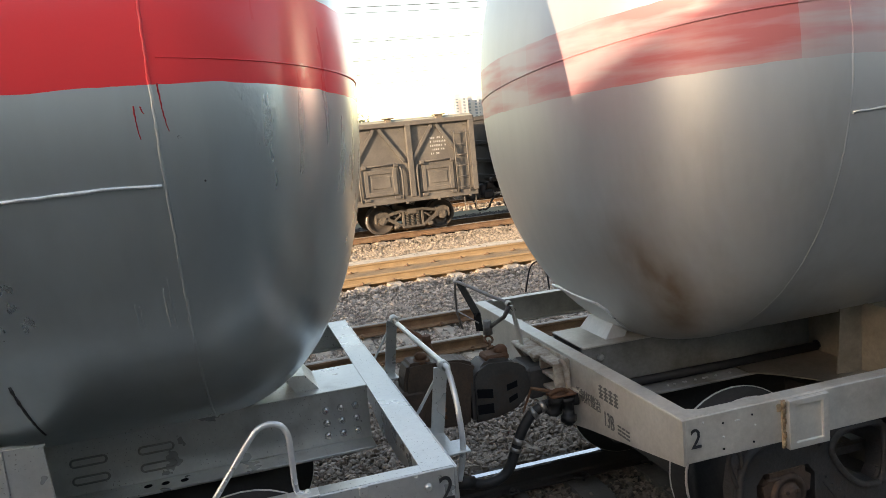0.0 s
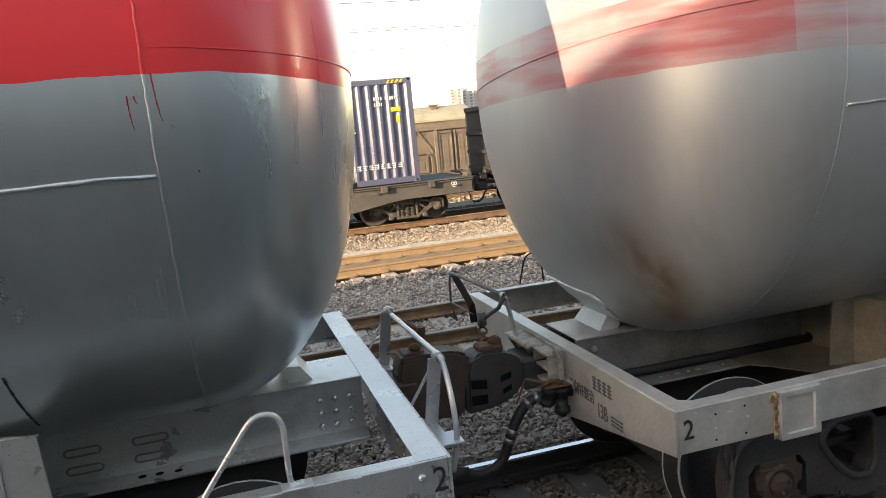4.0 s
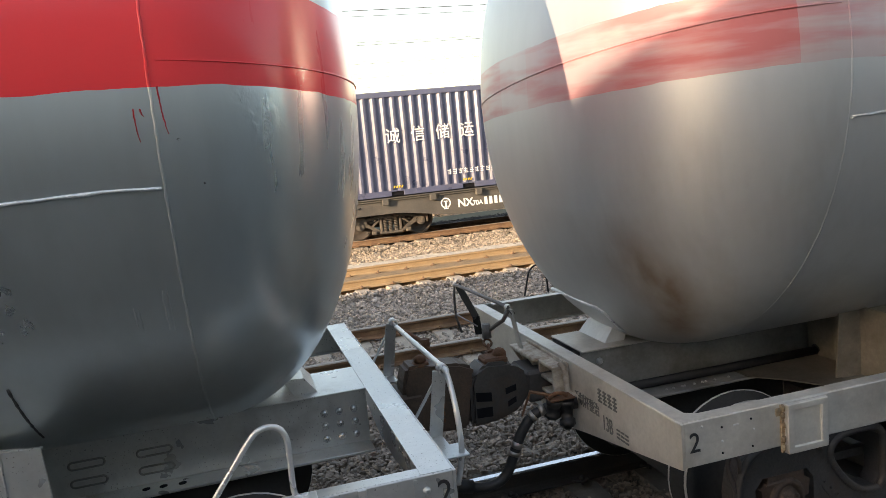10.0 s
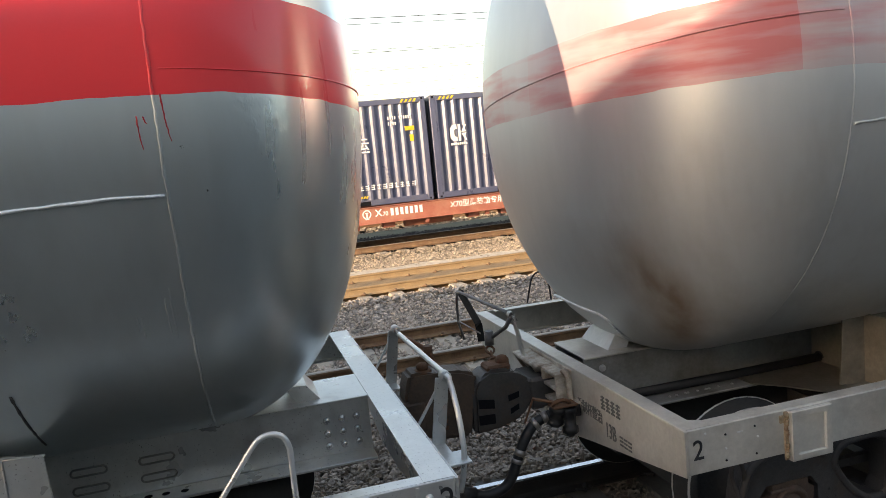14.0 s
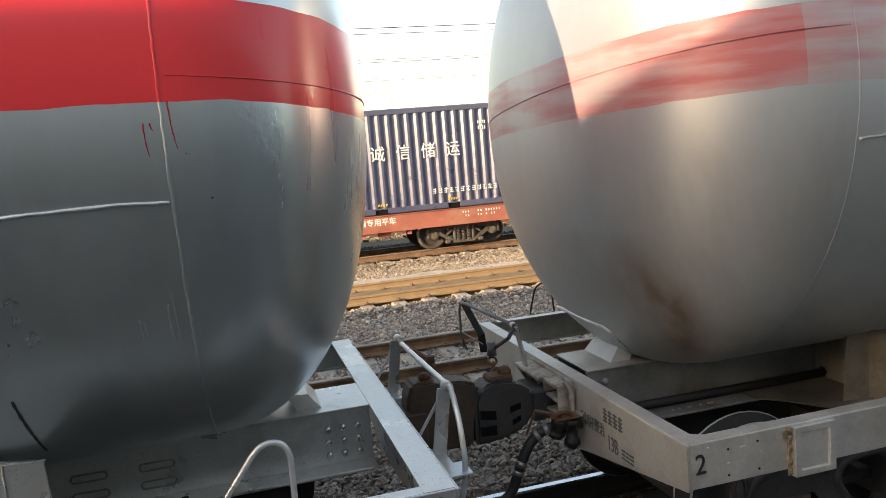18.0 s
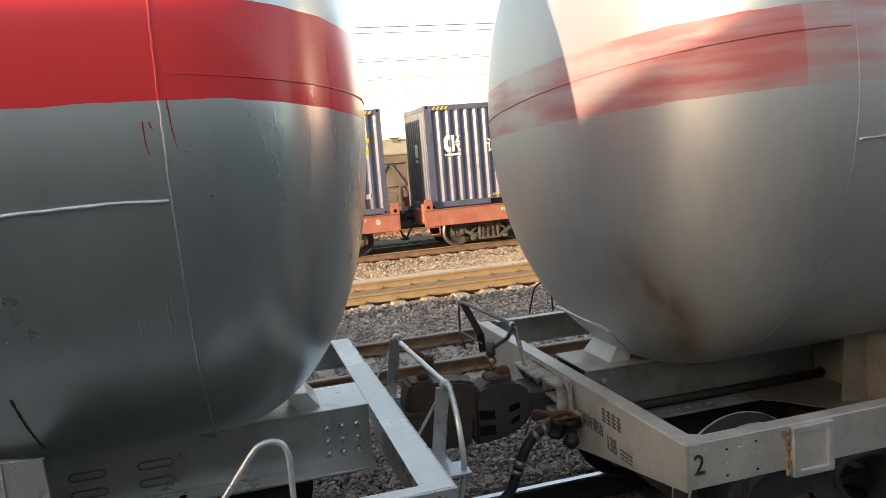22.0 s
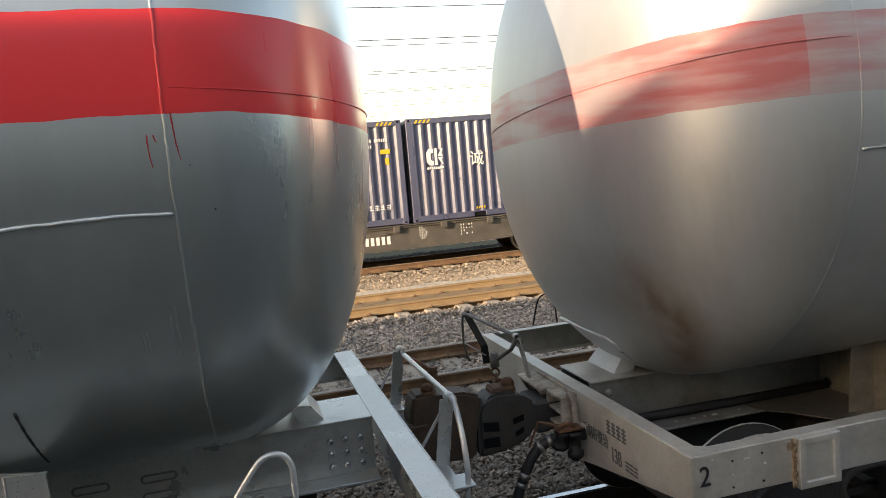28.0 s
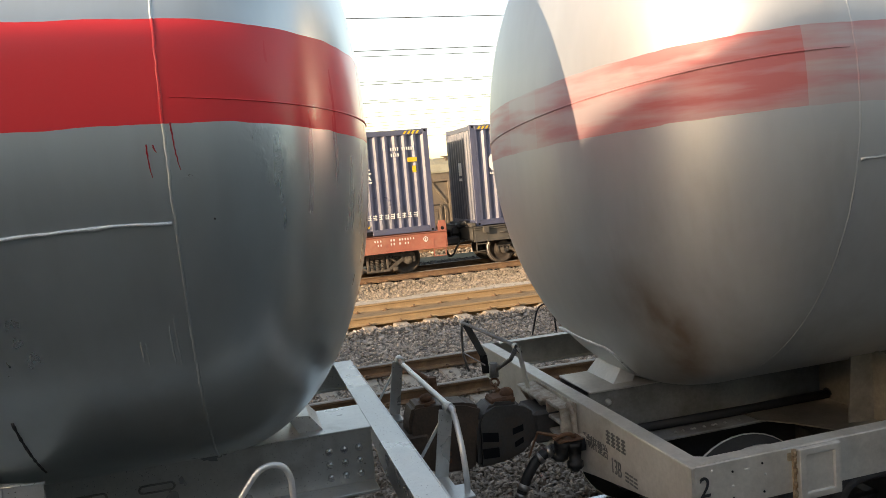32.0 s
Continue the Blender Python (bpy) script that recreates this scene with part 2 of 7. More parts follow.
def tank_paint(name, silver, red, z_low, z_high, rough, metal, dust, dust_amount, old):
    """Aluminium paint with one hand-painted red band between two heights, faint brush streaks, dust, scuffs and stains."""
    m = mat(name, silver, rough, metal, 0.05, 1.2, 9.0, 0.0, dust, dust_amount, 0.55, stretch=(1, 1, 0.35), rough_vary=0.03)
    g = Graph(m)
    N, L = g.N, g.L
    b = N["Principled BSDF"]
    colour = b.inputs["Base Color"].links[0].from_socket
    rough_in = b.inputs["Roughness"].links[0].from_socket
    tc = N.new("ShaderNodeTexCoord")
    co = tc.outputs["Object"]
    sep = N.new("ShaderNodeSeparateXYZ")
    L.new(co, sep.inputs[0])
    x, y, z = sep.outputs
    wob = g.noise(co, 5.0, detail=5.0)
    ze = g.op("ADD", z, g.op("MULTIPLY", g.op("SUBTRACT", wob, 0.5), 0.022))
    # the band and its seam sink a little round the head
    if old:
        low = g.op("SUBTRACT", z_low, g.op("MULTIPLY", g.op("ADD", y, 1.7), 0.038))
        high = g.op("SUBTRACT", z_high, g.op("MULTIPLY", g.op("ADD", y, 1.7), 0.050))
    else:
        low = g.op("SUBTRACT", z_low, g.op("MULTIPLY", g.op("MAXIMUM", g.op("ADD", x, 0.75), 0.0), 0.095))
        high = g.op("SUBTRACT", z_high, g.op("MULTIPLY", g.op("MAXIMUM", g.op("ADD", x, 0.95), 0.0), 0.048))
    band = g.op("MULTIPLY", g.op("GREATER_THAN", ze, low), g.op("LESS_THAN", ze, high))
    streak = g.noise(co, 14.0, (1, 1, 0.05), 3.0)
    height = g.op("MULTIPLY", g.noise(co, 2.4, (1, 1, 0.35), 1.0), 1.0)
    if old:
        # faded band: an overpainted length, wiped in level strokes, thin elsewhere
        xe = g.op("ADD", x, g.op("MULTIPLY", g.op("SUBTRACT", g.noise(co, 4.0, (1, 1, 3.0), 4.0), 0.5), 0.16))
        patch = g.op("MULTIPLY", g.remap(xe, 0.02, 0.10), g.op("LESS_THAN", x, 0.625))
        wipe = g.remap(g.noise(co, 1.0, (1.6, 1.6, 13.0), 5.0), 0.40, 0.60, 0.0, 1.0)
        front = g.op("MULTIPLY", g.op("GREATER_THAN", y, -0.29), g.op("LESS_THAN", y, 0.13))
        solid = g.op("SUBTRACT", g.op("ADD", 0.56, g.op("MULTIPLY", patch, 0.26)), g.op("MULTIPLY", front, 0.09))
        band = g.op("MULTIPLY", band, g.op("SUBTRACT", solid, g.op("MULTIPLY", wipe, 0.34)))
        # rust run on the lower part of the head
        run = g.op("DIVIDE", g.op("SUBTRACT", x, g.op("ADD", 0.125, g.op("MULTIPLY", g.op("SUBTRACT", 2.0, z), 0.66))), 0.092)
        run = g.op("POWER", 2.718, g.op("MULTIPLY", g.op("MULTIPLY", run, run), -1.0))
        run = g.op("MULTIPLY", run, g.remap(z, 1.16, 1.45))
        run = g.op("MULTIPLY", run, g.remap(z, 2.15, 1.75))
        run = g.op("MULTIPLY", run, g.remap(g.noise(co, 5.0, (1, 1, 0.4)), 0.35, 0.65, 0.35, 0.9))
        run = g.op("MULTIPLY", run, g.op("LESS_THAN", y, 0.0))
        colour = g.mix(run, colour, (0.27, 0.165, 0.085))
        grime = g.remap(g.noise(co, 2.2, (1, 1, 0.25), 6.0), 0.5, 0.8, 0.0, 0.18)
        colour = g.mix(grime, colour, (0.36, 0.345, 0.32))
    else:
        # scuffed and blistered place on the head, chips in the red edge
        scuff = g.op("MAXIMUM", g.near(co, (-0.60, -1.60, 2.74), 0.16), g.near(co, (-0.685, -1.65, 2.85), 0.08))
        scuff = g.op("MULTIPLY", scuff, g.remap(g.noise(co, 24.0, (1, 1, 0.8), 3.0), 0.42, 0.68))
        height = g.op("ADD", height, g.op("MULTIPLY", scuff, 2.4))
        nick = g.op("MAXIMUM", g.near(co, (-0.925, -1.704, 2.692), 0.045), g.op("MAXIMUM", g.near(co, (-0.854, -1.666, 2.534), 0.02), g.near(co, (-0.39, -1.19, 1.87), 0.04)))
        height = g.op("ADD", height, g.op("MULTIPLY", g.op("MULTIPLY", g.op("MULTIPLY", nick, nick), g.remap(g.noise(co, 60.0), 0.45, 0.6)), 4.0))
        colour = g.mix(g.op("GREATER_THAN", g.op("MULTIPLY", nick, g.noise(co, 90.0)), 0.42), colour, (0.10, 0.10, 0.10))
        chip = g.op("MULTIPLY", g.near(co, (-0.43, -1.45, 2.92), 0.22), g.noise(co, 170.0, detail=3.0))
        band = g.op("MULTIPLY", band, g.op("LESS_THAN", chip, 0.55))
        drip = g.remap(g.noise(co, 7.0, (1, 1, 0.07), 5.0), 0.5, 0.75, 0.0, 0.14)
        colour = g.mix(drip, colour, (0.33, 0.35, 0.33))
    L.new(g.mix(band, colour, red), b.inputs["Base Color"])
    L.new(g.op("MULTIPLY", g.op("SUBTRACT", 1.0, band), metal), b.inputs["Metallic"])
    L.new(g.op("SUBTRACT", 0.5, g.op("MULTIPLY", band, 0.3)), b.inputs["Specular IOR Level"])
    L.new(g.op("ADD", rough_in, g.op("MULTIPLY", g.op("SUBTRACT", streak, 0.5), 0.05 if old else 0.11)), b.inputs["Roughness"])
    bp = N.new("ShaderNodeBump")
    bp.inputs["Strength"].default_value, bp.inputs["Distance"].default_value = 0.16, 0.004
    L.new(height, bp.inputs["Height"])
    L.new(bp.outputs[0], b.inputs["Normal"])
    b.inputs["Coat Weight"].default_value, b.inputs["Coat Roughness"].default_value = (0.0, 0.3) if old else (0.15, 0.16)
    if not old:
        L.new(g.op("ADD", 0.1, g.op("MULTIPLY", band, 0.4)), b.inputs["Coat Weight"])
    if not old:
        L.new(bp.outputs[0], b.inputs["Coat Normal"])
    # rolled on in upright strokes, which draw its gloss out upright
    tan = N.new("ShaderNodeTangent")
    tan.direction_type, tan.axis = "RADIAL", "Z"
    L.new(tan.outputs[0], b.inputs["Tangent"])
    b.inputs["Anisotropic"].default_value, b.inputs["Anisotropic Rotation"].default_value = (0.6 if old else 0.7), 0.25
    return m


SILVER = mat("silver_paint_fresh", (0.594, 0.605, 0.594), 0.32, 0.55, 0.12, 3, 40, 0.08, (0.224, 0.213, 0.202), 0.15, 2.5)
SILVER_OLD = mat("silver_paint_dusty", (0.57, 0.545, 0.495), 0.42, 0.3, 0.16, 3, 40, 0.12, (0.34, 0.315, 0.275), 0.35, 2.0)
TANK_FRESH = tank_paint("tank_paint_fresh", (0.562, 0.618, 0.620), (0.95, 0.048, 0.058), 2.882, 3.25, 0.30, 0.76, (0.448, 0.482, 0.482), 0.12, False)
TANK_OLD = tank_paint("tank_paint_faded", (0.64, 0.648, 0.635), (0.62, 0.085, 0.085), 2.795, 3.160, 0.43, 0.62, (0.42, 0.40, 0.37), 0.15, True)


def specks(m, scale, lo, hi, dark):
    """Small dark spots of dirt strewn over a paint."""
    g = Graph(m)
    b = g.N["Principled BSDF"]
    colour = b.inputs["Base Color"].links[0].from_socket
    co = g.N.new("ShaderNodeTexCoord").outputs["Object"]
    few = g.remap(g.noise(co, 3.0, detail=2.0), 0.4, 0.65)
    spot = g.op("MULTIPLY", g.remap(g.noise(co, scale, detail=1.0), lo, hi), few)
    g.L.new(g.mix(spot, colour, dark), b.inputs["Base Color"])


# silver with shade darkening in its base colour, and brown dirt patches
SILVER_SHADE_GRIME = mat("shaded_grimy_silver_paint", (0.269, 0.269, 0.258), 0.6, 0.15, 0.25, 3, 40, 0.2, (0.112, 0.095, 0.078), 0.35, 2.0)
specks(SILVER, 95.0, 0.70, 0.72, (0.12, 0.115, 0.11))
BOLT = mat("bright_bolt_head", (0.694, 0.706, 0.706), 0.24, 0.85, 0.08, 20, 90, 0.1)
WELD = mat("weld_bead_silver", (0.806, 0.829, 0.84), 0.35, 0.5, 0.2, 20, 90, 0.4)
PIPE = mat("silver_painted_pipe", (0.74, 0.75, 0.75), 0.32, 0.5, 0.08, 4, 30, 0.03)
WELD_OLD = mat("weld_bead_dull", (0.504, 0.504, 0.493), 0.45, 0.4, 0.2, 20, 90, 0.4)
RED_LINE = mat("red_marker_paint", (0.504, 0.011, 0.017), 0.4, 0.0, 0.1)
FADED_PAINT = mat("faded_stencil_paint", (0.14, 0.14, 0.135), 0.6, 0.0, 0.3)
BLACK_PAINT = mat("black_stencil_paint", (0.022, 0.022, 0.025), 0.55, 0.0, 0.1)
CAST = mat("dirty_cast_steel", (0.068, 0.065, 0.066), 0.65, 0.2, 0.3, 5, 50, 0.5, (0.084, 0.056, 0.04), 0.25, 3.0)
COUPLER_BLACK = mat("oily_black_iron", (0.032, 0.030, 0.031), 0.55, 0.2, 0.3, 6, 60, 0.4)
BOX_RUST = mat("rust_brown_axle_box", (0.10, 0.066, 0.052), 0.75, 0.1, 0.35, 8, 50, 0.5, (0.05, 0.043, 0.038), 0.3, 6.0)
COUPLER = mat("greasy_black_iron", (0.082, 0.075, 0.071), 0.5, 0.25, 0.25, 6, 60, 0.15, (0.12, 0.075, 0.05), 0.25, 4.0)
RUST = mat("rusty_iron", (0.157, 0.073, 0.039), 0.8, 0.1, 0.4, 8, 70, 0.5)
RUBBER = mat("black_rubber", (0.018, 0.018, 0.019), 0.55, 0.0, 0.2, 10, 60, 0.2)
GREY_IRON = mat("grey_weathered_iron", (0.17, 0.16, 0.155), 0.6, 0.2, 0.3, 10, 60, 0.3, (0.10, 0.065, 0.045), 0.3, 8.0)
EDGE = mat("polished_wheel_edge", (0.62, 0.60, 0.57), 0.4, 0.3, 0.15, 6, 60, 0.1)
BLACK_IRON = mat("black_painted_iron", (0.014, 0.013, 0.013), 0.8, 0.0, 0.25, 10, 60, 0.2, spec=0.25)
RIM = mat("bright_worn_steel", (0.336, 0.319, 0.302), 0.4, 0.85, 0.12, 5, 60, 0.1)
UNDER = mat("dark_underframe", (0.034, 0.034, 0.034), 0.75, 0.0, 0.3, 5, 40, 0.3)
RAIL_SIDE = mat("rail_rust", (0.17, 0.098, 0.055), 0.75, 0.1, 0.3, 3, 50, 0.4, (0.291, 0.19, 0.101), 0.3, 2.0)
# near rails: shade as well as oil is in this black
RAIL_OILY_SHADE = mat("rail_oily_shade_black", (0.039, 0.036, 0.034), 0.6, 0.1, 0.3, 3, 50, 0.4, (0.078, 0.056, 0.039), 0.25, 2.0)
# darker concrete for the near sleepers
SLEEPER_DARK = mat("sleeper_concrete_dark", (0.123, 0.11, 0.095), 0.85, 0.0, 0.25, 5, 60, 0.4, (0.067, 0.058, 0.05), 0.3, 3.0)
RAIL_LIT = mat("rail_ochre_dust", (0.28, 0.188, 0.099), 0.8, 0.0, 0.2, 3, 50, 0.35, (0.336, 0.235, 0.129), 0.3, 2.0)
OCHRE_DUST = mat("ochre_dust", (0.27, 0.18, 0.095), 0.9, 0.0, 0.3, 6, 40, 0.9, (0.15, 0.105, 0.06), 0.35, 5.0)
RAIL_TOP = mat("rail_running_face", (0.336, 0.302, 0.258), 0.5, 0.4, 0.15, 2, 60, 0.1, (0.246, 0.168, 0.112), 0.25, 1.5)
RAIL_BRIGHT = mat("rail_polished_face", (0.56, 0.575, 0.60), 0.25, 0.9, 0.08, 2, 60, 0.05)
CONCRETE = mat("sleeper_concrete", (0.381, 0.33, 0.263), 0.85, 0.0, 0.2, 5, 60, 0.4, (0.246, 0.19, 0.134), 0.3, 3.0, obrandom=0.12)
BALLAST = mat("grey_ballast_stone", (0.37, 0.318, 0.268), 0.85, 0.0, 0.2, 30, 120, 0.4, island=0.5)
BED_GREY = mat("grey_ballast_dust", (0.157, 0.146, 0.134), 0.95, 0.0, 0.3, 8, 60, 0.6)
BED_WARM = mat("tan_ballast_dust", (0.246, 0.202, 0.151), 0.95, 0.0, 0.3, 8, 60, 0.6)
# oily dust, its black mostly the passing train's shadow put into the colour
BED_SHADE = mat("shade_black_oily_dust", (0.024, 0.024, 0.023), 0.95, 0.0, 0.3, 8, 60, 0.6)
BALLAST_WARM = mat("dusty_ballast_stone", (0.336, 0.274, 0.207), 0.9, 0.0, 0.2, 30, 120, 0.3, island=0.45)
# oily stones, blackened likewise for the train's shadow
BALLAST_SHADE = mat("shade_black_ballast_stone", (0.036, 0.037, 0.035), 0.8, 0.0, 0.2, 30, 120, 0.4, island=0.7)
BALLAST_DARK = mat("oily_ballast_stone", (0.235, 0.19, 0.154), 0.8, 0.0, 0.2, 30, 120, 0.4, island=0.45)
GROUND = mat("ground_gravel_soil", (0.046, 0.045, 0.044), 0.95, 0.0, 0.3, 1.2, 45, 0.8, (0.085, 0.08, 0.072), 0.3, 0.4)
GREY_SAND = mat("grey_fine_gravel", (0.135, 0.132, 0.127), 0.95, 0.0, 0.25, 6, 90, 0.6)
SAND = mat("pale_fine_gravel", (0.538, 0.47, 0.37), 0.95, 0.0, 0.25, 6, 90, 0.6)
KERB = mat("grey_green_concrete", (0.105, 0.118, 0.085), 0.9, 0.0, 0.3, 1.5, 30, 0.6, (0.15, 0.145, 0.105), 0.35, 1.2)
GONDOLA = mat("dusty_brown_wagon_paint", (0.108, 0.094, 0.078), 0.75, 0.0, 0.25, 2.0, 30, 0.3, (0.172, 0.148, 0.118), 0.4, 1.3)
GONDOLA_FAR = mat("yellow_dusted_wagon_paint", (0.146, 0.114, 0.084), 0.85, 0.0, 0.2, 2.0, 30, 0.3, (0.196, 0.157, 0.112), 0.5, 1.3)
# wagon paint darkened for the shade that the next wagon throws on the ends
GONDOLA_END_SHADE = mat("shaded_wagon_end_paint", (0.026, 0.023, 0.021), 0.85, 0.0, 0.3, 2.0, 30, 0.3)
FLAT_BROWN = mat("brown_grey_wagon_paint", (0.074, 0.067, 0.056), 0.7, 0.0, 0.22, 2.0, 30, 0.3, (0.112, 0.098, 0.078), 0.35, 1.5)
FLAT_RED = mat("orange_red_wagon_paint", (0.336, 0.112, 0.074), 0.6, 0.0, 0.18, 2.0, 30, 0.2, (0.392, 0.202, 0.134), 0.35, 1.5)
BOGIE = mat("dusty_bogie_steel", (0.085, 0.072, 0.058), 0.8, 0.1, 0.35, 5, 50, 0.5, (0.185, 0.15, 0.112), 0.35, 3.0)
WHEEL = mat("wheel_disc_dusty", (0.060, 0.049, 0.040), 0.75, 0.2, 0.3, 5, 50, 0.3, (0.12, 0.09, 0.062), 0.25, 3.0)
NAVY = mat("navy_container_paint", (0.080, 0.088, 0.138), 0.34, 0.0, 0.14, 1.5, 25, 0.06, (0.115, 0.12, 0.135), 0.25, 1.0, spec=0.6, obrandom=0.08)
WHITE = mat("white_lettering", (0.739, 0.728, 0.683), 0.6, 0.0, 0.08, 6, 60, 0.05)
WORN_WHITE = mat("worn_white_lettering", (0.48, 0.46, 0.41), 0.7, 0.0, 0.3, 12, 60, 0.05)
YELLOW = mat("yellow_marking", (0.66, 0.44, 0.035), 0.55, 0.0, 0.08)
END_PAINT = mat("grey_blue_container_end_paint", (0.080, 0.090, 0.118), 0.38, 0.0, 0.12, 1.5, 25, 0.06, (0.14, 0.145, 0.16), 0.25, 1.0, obrandom=0.08)
HOLE = mat("dark_recess", (0.012, 0.012, 0.014), 0.9, 0.0, 0.1, spec=0.05)
CREAM_ROOF = mat("cream_roof_paint", (0.325, 0.302, 0.218), 0.8, 0.0, 0.15, 1.0, 20, 0.15, (0.263, 0.241, 0.174), 0.3, 0.8)
TOWER = mat("pale_tower_render", (0.47, 0.459, 0.448), 0.9, 0.0, 0.1, 0.2, 2, 0.0)
TOWER_GLASS = mat("tower_window_dark", (0.179, 0.224, 0.258), 0.3, 0.0, 0.2, 0.5, 2, 0.0)
WIRE = mat("catenary_wire", (0.056, 0.056, 0.056), 0.6, 0.4, 0.1)
BARK = mat("bark", (0.112, 0.09, 0.067), 0.9, 0.0, 0.3, 8, 40, 0.5)
LEAF = mat("dark_green_leaves", (0.067, 0.084, 0.045), 0.7, 0.0, 0.2, 3, 20, 0.1, island=0.35)
# pale above and dark below, to shape what the tanks reflect
WALL = mat("unseen_wall_pale", (0.50, 0.49, 0.47), 0.8, 0.0, 0.2, 1.0, 20, 0.2)
WALL_FOOT = mat("unseen_wall_dark_foot", (0.065, 0.063, 0.06), 0.85, 0.0, 0.2, 1.0, 20, 0.2)

# ---- ground and tracks ----
def ground():
    """One sheet to the horizon; the far yard lies half a metre lower."""
    ys = [-3000, -200, -20, 0, 12, 20, 24.2, 26, 28, 60, 200, 800, 4000]
    zs = [-0.34] * 6 + [-0.34, -0.62, -0.84, -0.84, -0.84, -0.84, -0.84]
    xs = [-4000, -400, -60, -15, 0, 15, 60, 400, 4000]
    m = Mesh()
    m.add([(x, y, z) for y, z in zip(ys, zs) for x in xs],
          [(j * 9 + i, j * 9 + i + 1, (j + 1) * 9 + i + 1, (j + 1) * 9 + i) for j in range(len(ys) - 1) for i in range(8)])
    thing("ground", "gravelly railway ground of the goods yard", "ground", kind="structure", mesh=m, material=GROUND)


RAIL = [(-0.075, -0.176), (0.075, -0.176), (0.075, -0.164), (0.02, -0.148), (0.0085, -0.13), (0.0085, -0.052), (0.035, -0.038), (0.0365, -0.012),
        (0.028, -0.002), (-0.028, -0.002), (-0.0365, -0.012), (-0.035, -0.038), (-0.0085, -0.052), (-0.0085, -0.13), (-0.02, -0.148), (-0.075, -0.164)]


def rail_mesh(x0, x1, side, top):
    m = Mesh().prism(RAIL, 0, x0, x1)
    n = len(m.f)
    m.box(x0, x1, -0.027, 0.027, -0.002, 0.0)
    me = m.data("rail", [side, top])
    for i in range(n, len(me.polygons)):
        me.polygons[i].material_index = 1
    # the chamfered shoulders are polished too
    for q in me.polygons:
        if q.index < n and q.center.z > -0.013 and abs(q.normal.z) > 0.3:
            q.material_index = 1
    return me


def sleeper_mesh(concrete):
    """A concrete sleeper, waisted and lower in the middle."""
    m = Mesh()
    sec = lambda y, w, zt: [(-w - 0.03, y, -0.40), (w + 0.03, y, -0.40), (w, y, zt), (-w, y, zt)]
    cut = [(-1.3, 0.11, -0.215), (-1.25, 0.13, -0.19), (-0.45, 0.12, -0.19), (-0.2, 0.105, -0.225), (0.2, 0.105, -0.225), (0.45, 0.12, -0.19), (1.25, 0.13, -0.19), (1.3, 0.11, -0.215)]
    for a, b in zip(cut, cut[1:]):
        m.hexa(sec(*a), sec(*b))
    return m.data("sleeper", concrete)


def clip_mesh():
    """A bent spring clip with its bolt and nut."""
    m = Mesh()
    m.tube([(-0.06, 0.05, 0.005), (-0.05, 0.0, 0.02), (-0.02, -0.03, 0.028), (0.02, -0.03, 0.028), (0.05, 0.0, 0.02), (0.06, 0.05, 0.005)], 0.011, 6)
    m.cyl((0, 0.0, -0.01), (0, 0.0, 0.065), 0.012, 6)
    m.cyl((0, 0.0, 0.03), (0, 0.0, 0.055), 0.024, 6)
    return m


def track(number, yc, zr, side, top, top_near, x_from, x_to, length=300, clip_paint=None, spacing=0.6, shift=0.0, concrete=None):
    t = thing("track_%d" % number, "railway track of two steel rails on concrete sleepers", "railway track", kind="structure",
              at=pose(0, yc, zr))
    for s, tp in ((-0.7525, top_near), (0.7525, top)):
        part("rail", rail_mesh(-length / 2, length / 2, side, tp), None, t, at=pose(0, s, 0))
    sl = sleeper_mesh(concrete or CONCRETE)
    cm = clip_mesh().data("clip", clip_paint or side)
    k = 0
    x = x_from + shift
    while x < x_to:
        o = part("sleeper", sl, None, t, at=pose(x, 0, 0, 0, 0, random.uniform(-0.8, 0.8)))
        for s in (-0.7525, 0.7525):
            for e in (-1, 1):
                part("clip", cm, None, o, at=pose(0, s + e * 0.115, -0.168, 0, 0, 0 if e < 0 else 180))
        x += spacing
        k += 1
    return t


ground()
Y_TANK, Y_EMPTY, Y_OCHRE, Y_TRAIN, Y_FAR, Y_BOX = 4.53, 9.96, 15.55, 21.85, 34.0, 39.6
Z_FAR = -0.5
track(1, Y_TANK, 0, RAIL_OILY_SHADE, RAIL_BRIGHT, RAIL_BRIGHT, -6, 9.0, concrete=SLEEPER_DARK)
track(2, Y_EMPTY, 0, RAIL_SIDE, RAIL_TOP, RAIL_TOP, -1.0, 9.0, shift=0.2)
track(3, Y_OCHRE, 0, RAIL_LIT, RAIL_LIT, RAIL_LIT, 0.6, 10.5, clip_paint=RAIL_SIDE, spacing=0.635, shift=-0.145)
track(4, Y_TRAIN, 0, RAIL_SIDE, RAIL_TOP, RAIL_TOP, 1.0, 14.0)
track(5, Y_FAR, Z_FAR, RAIL_SIDE, RAIL_TOP, RAIL_TOP, 4.0, 16.0)
track(6, Y_BOX, Z_FAR, RAIL_SIDE, RAIL_TOP, RAIL_TOP, 4.0, 18.0)


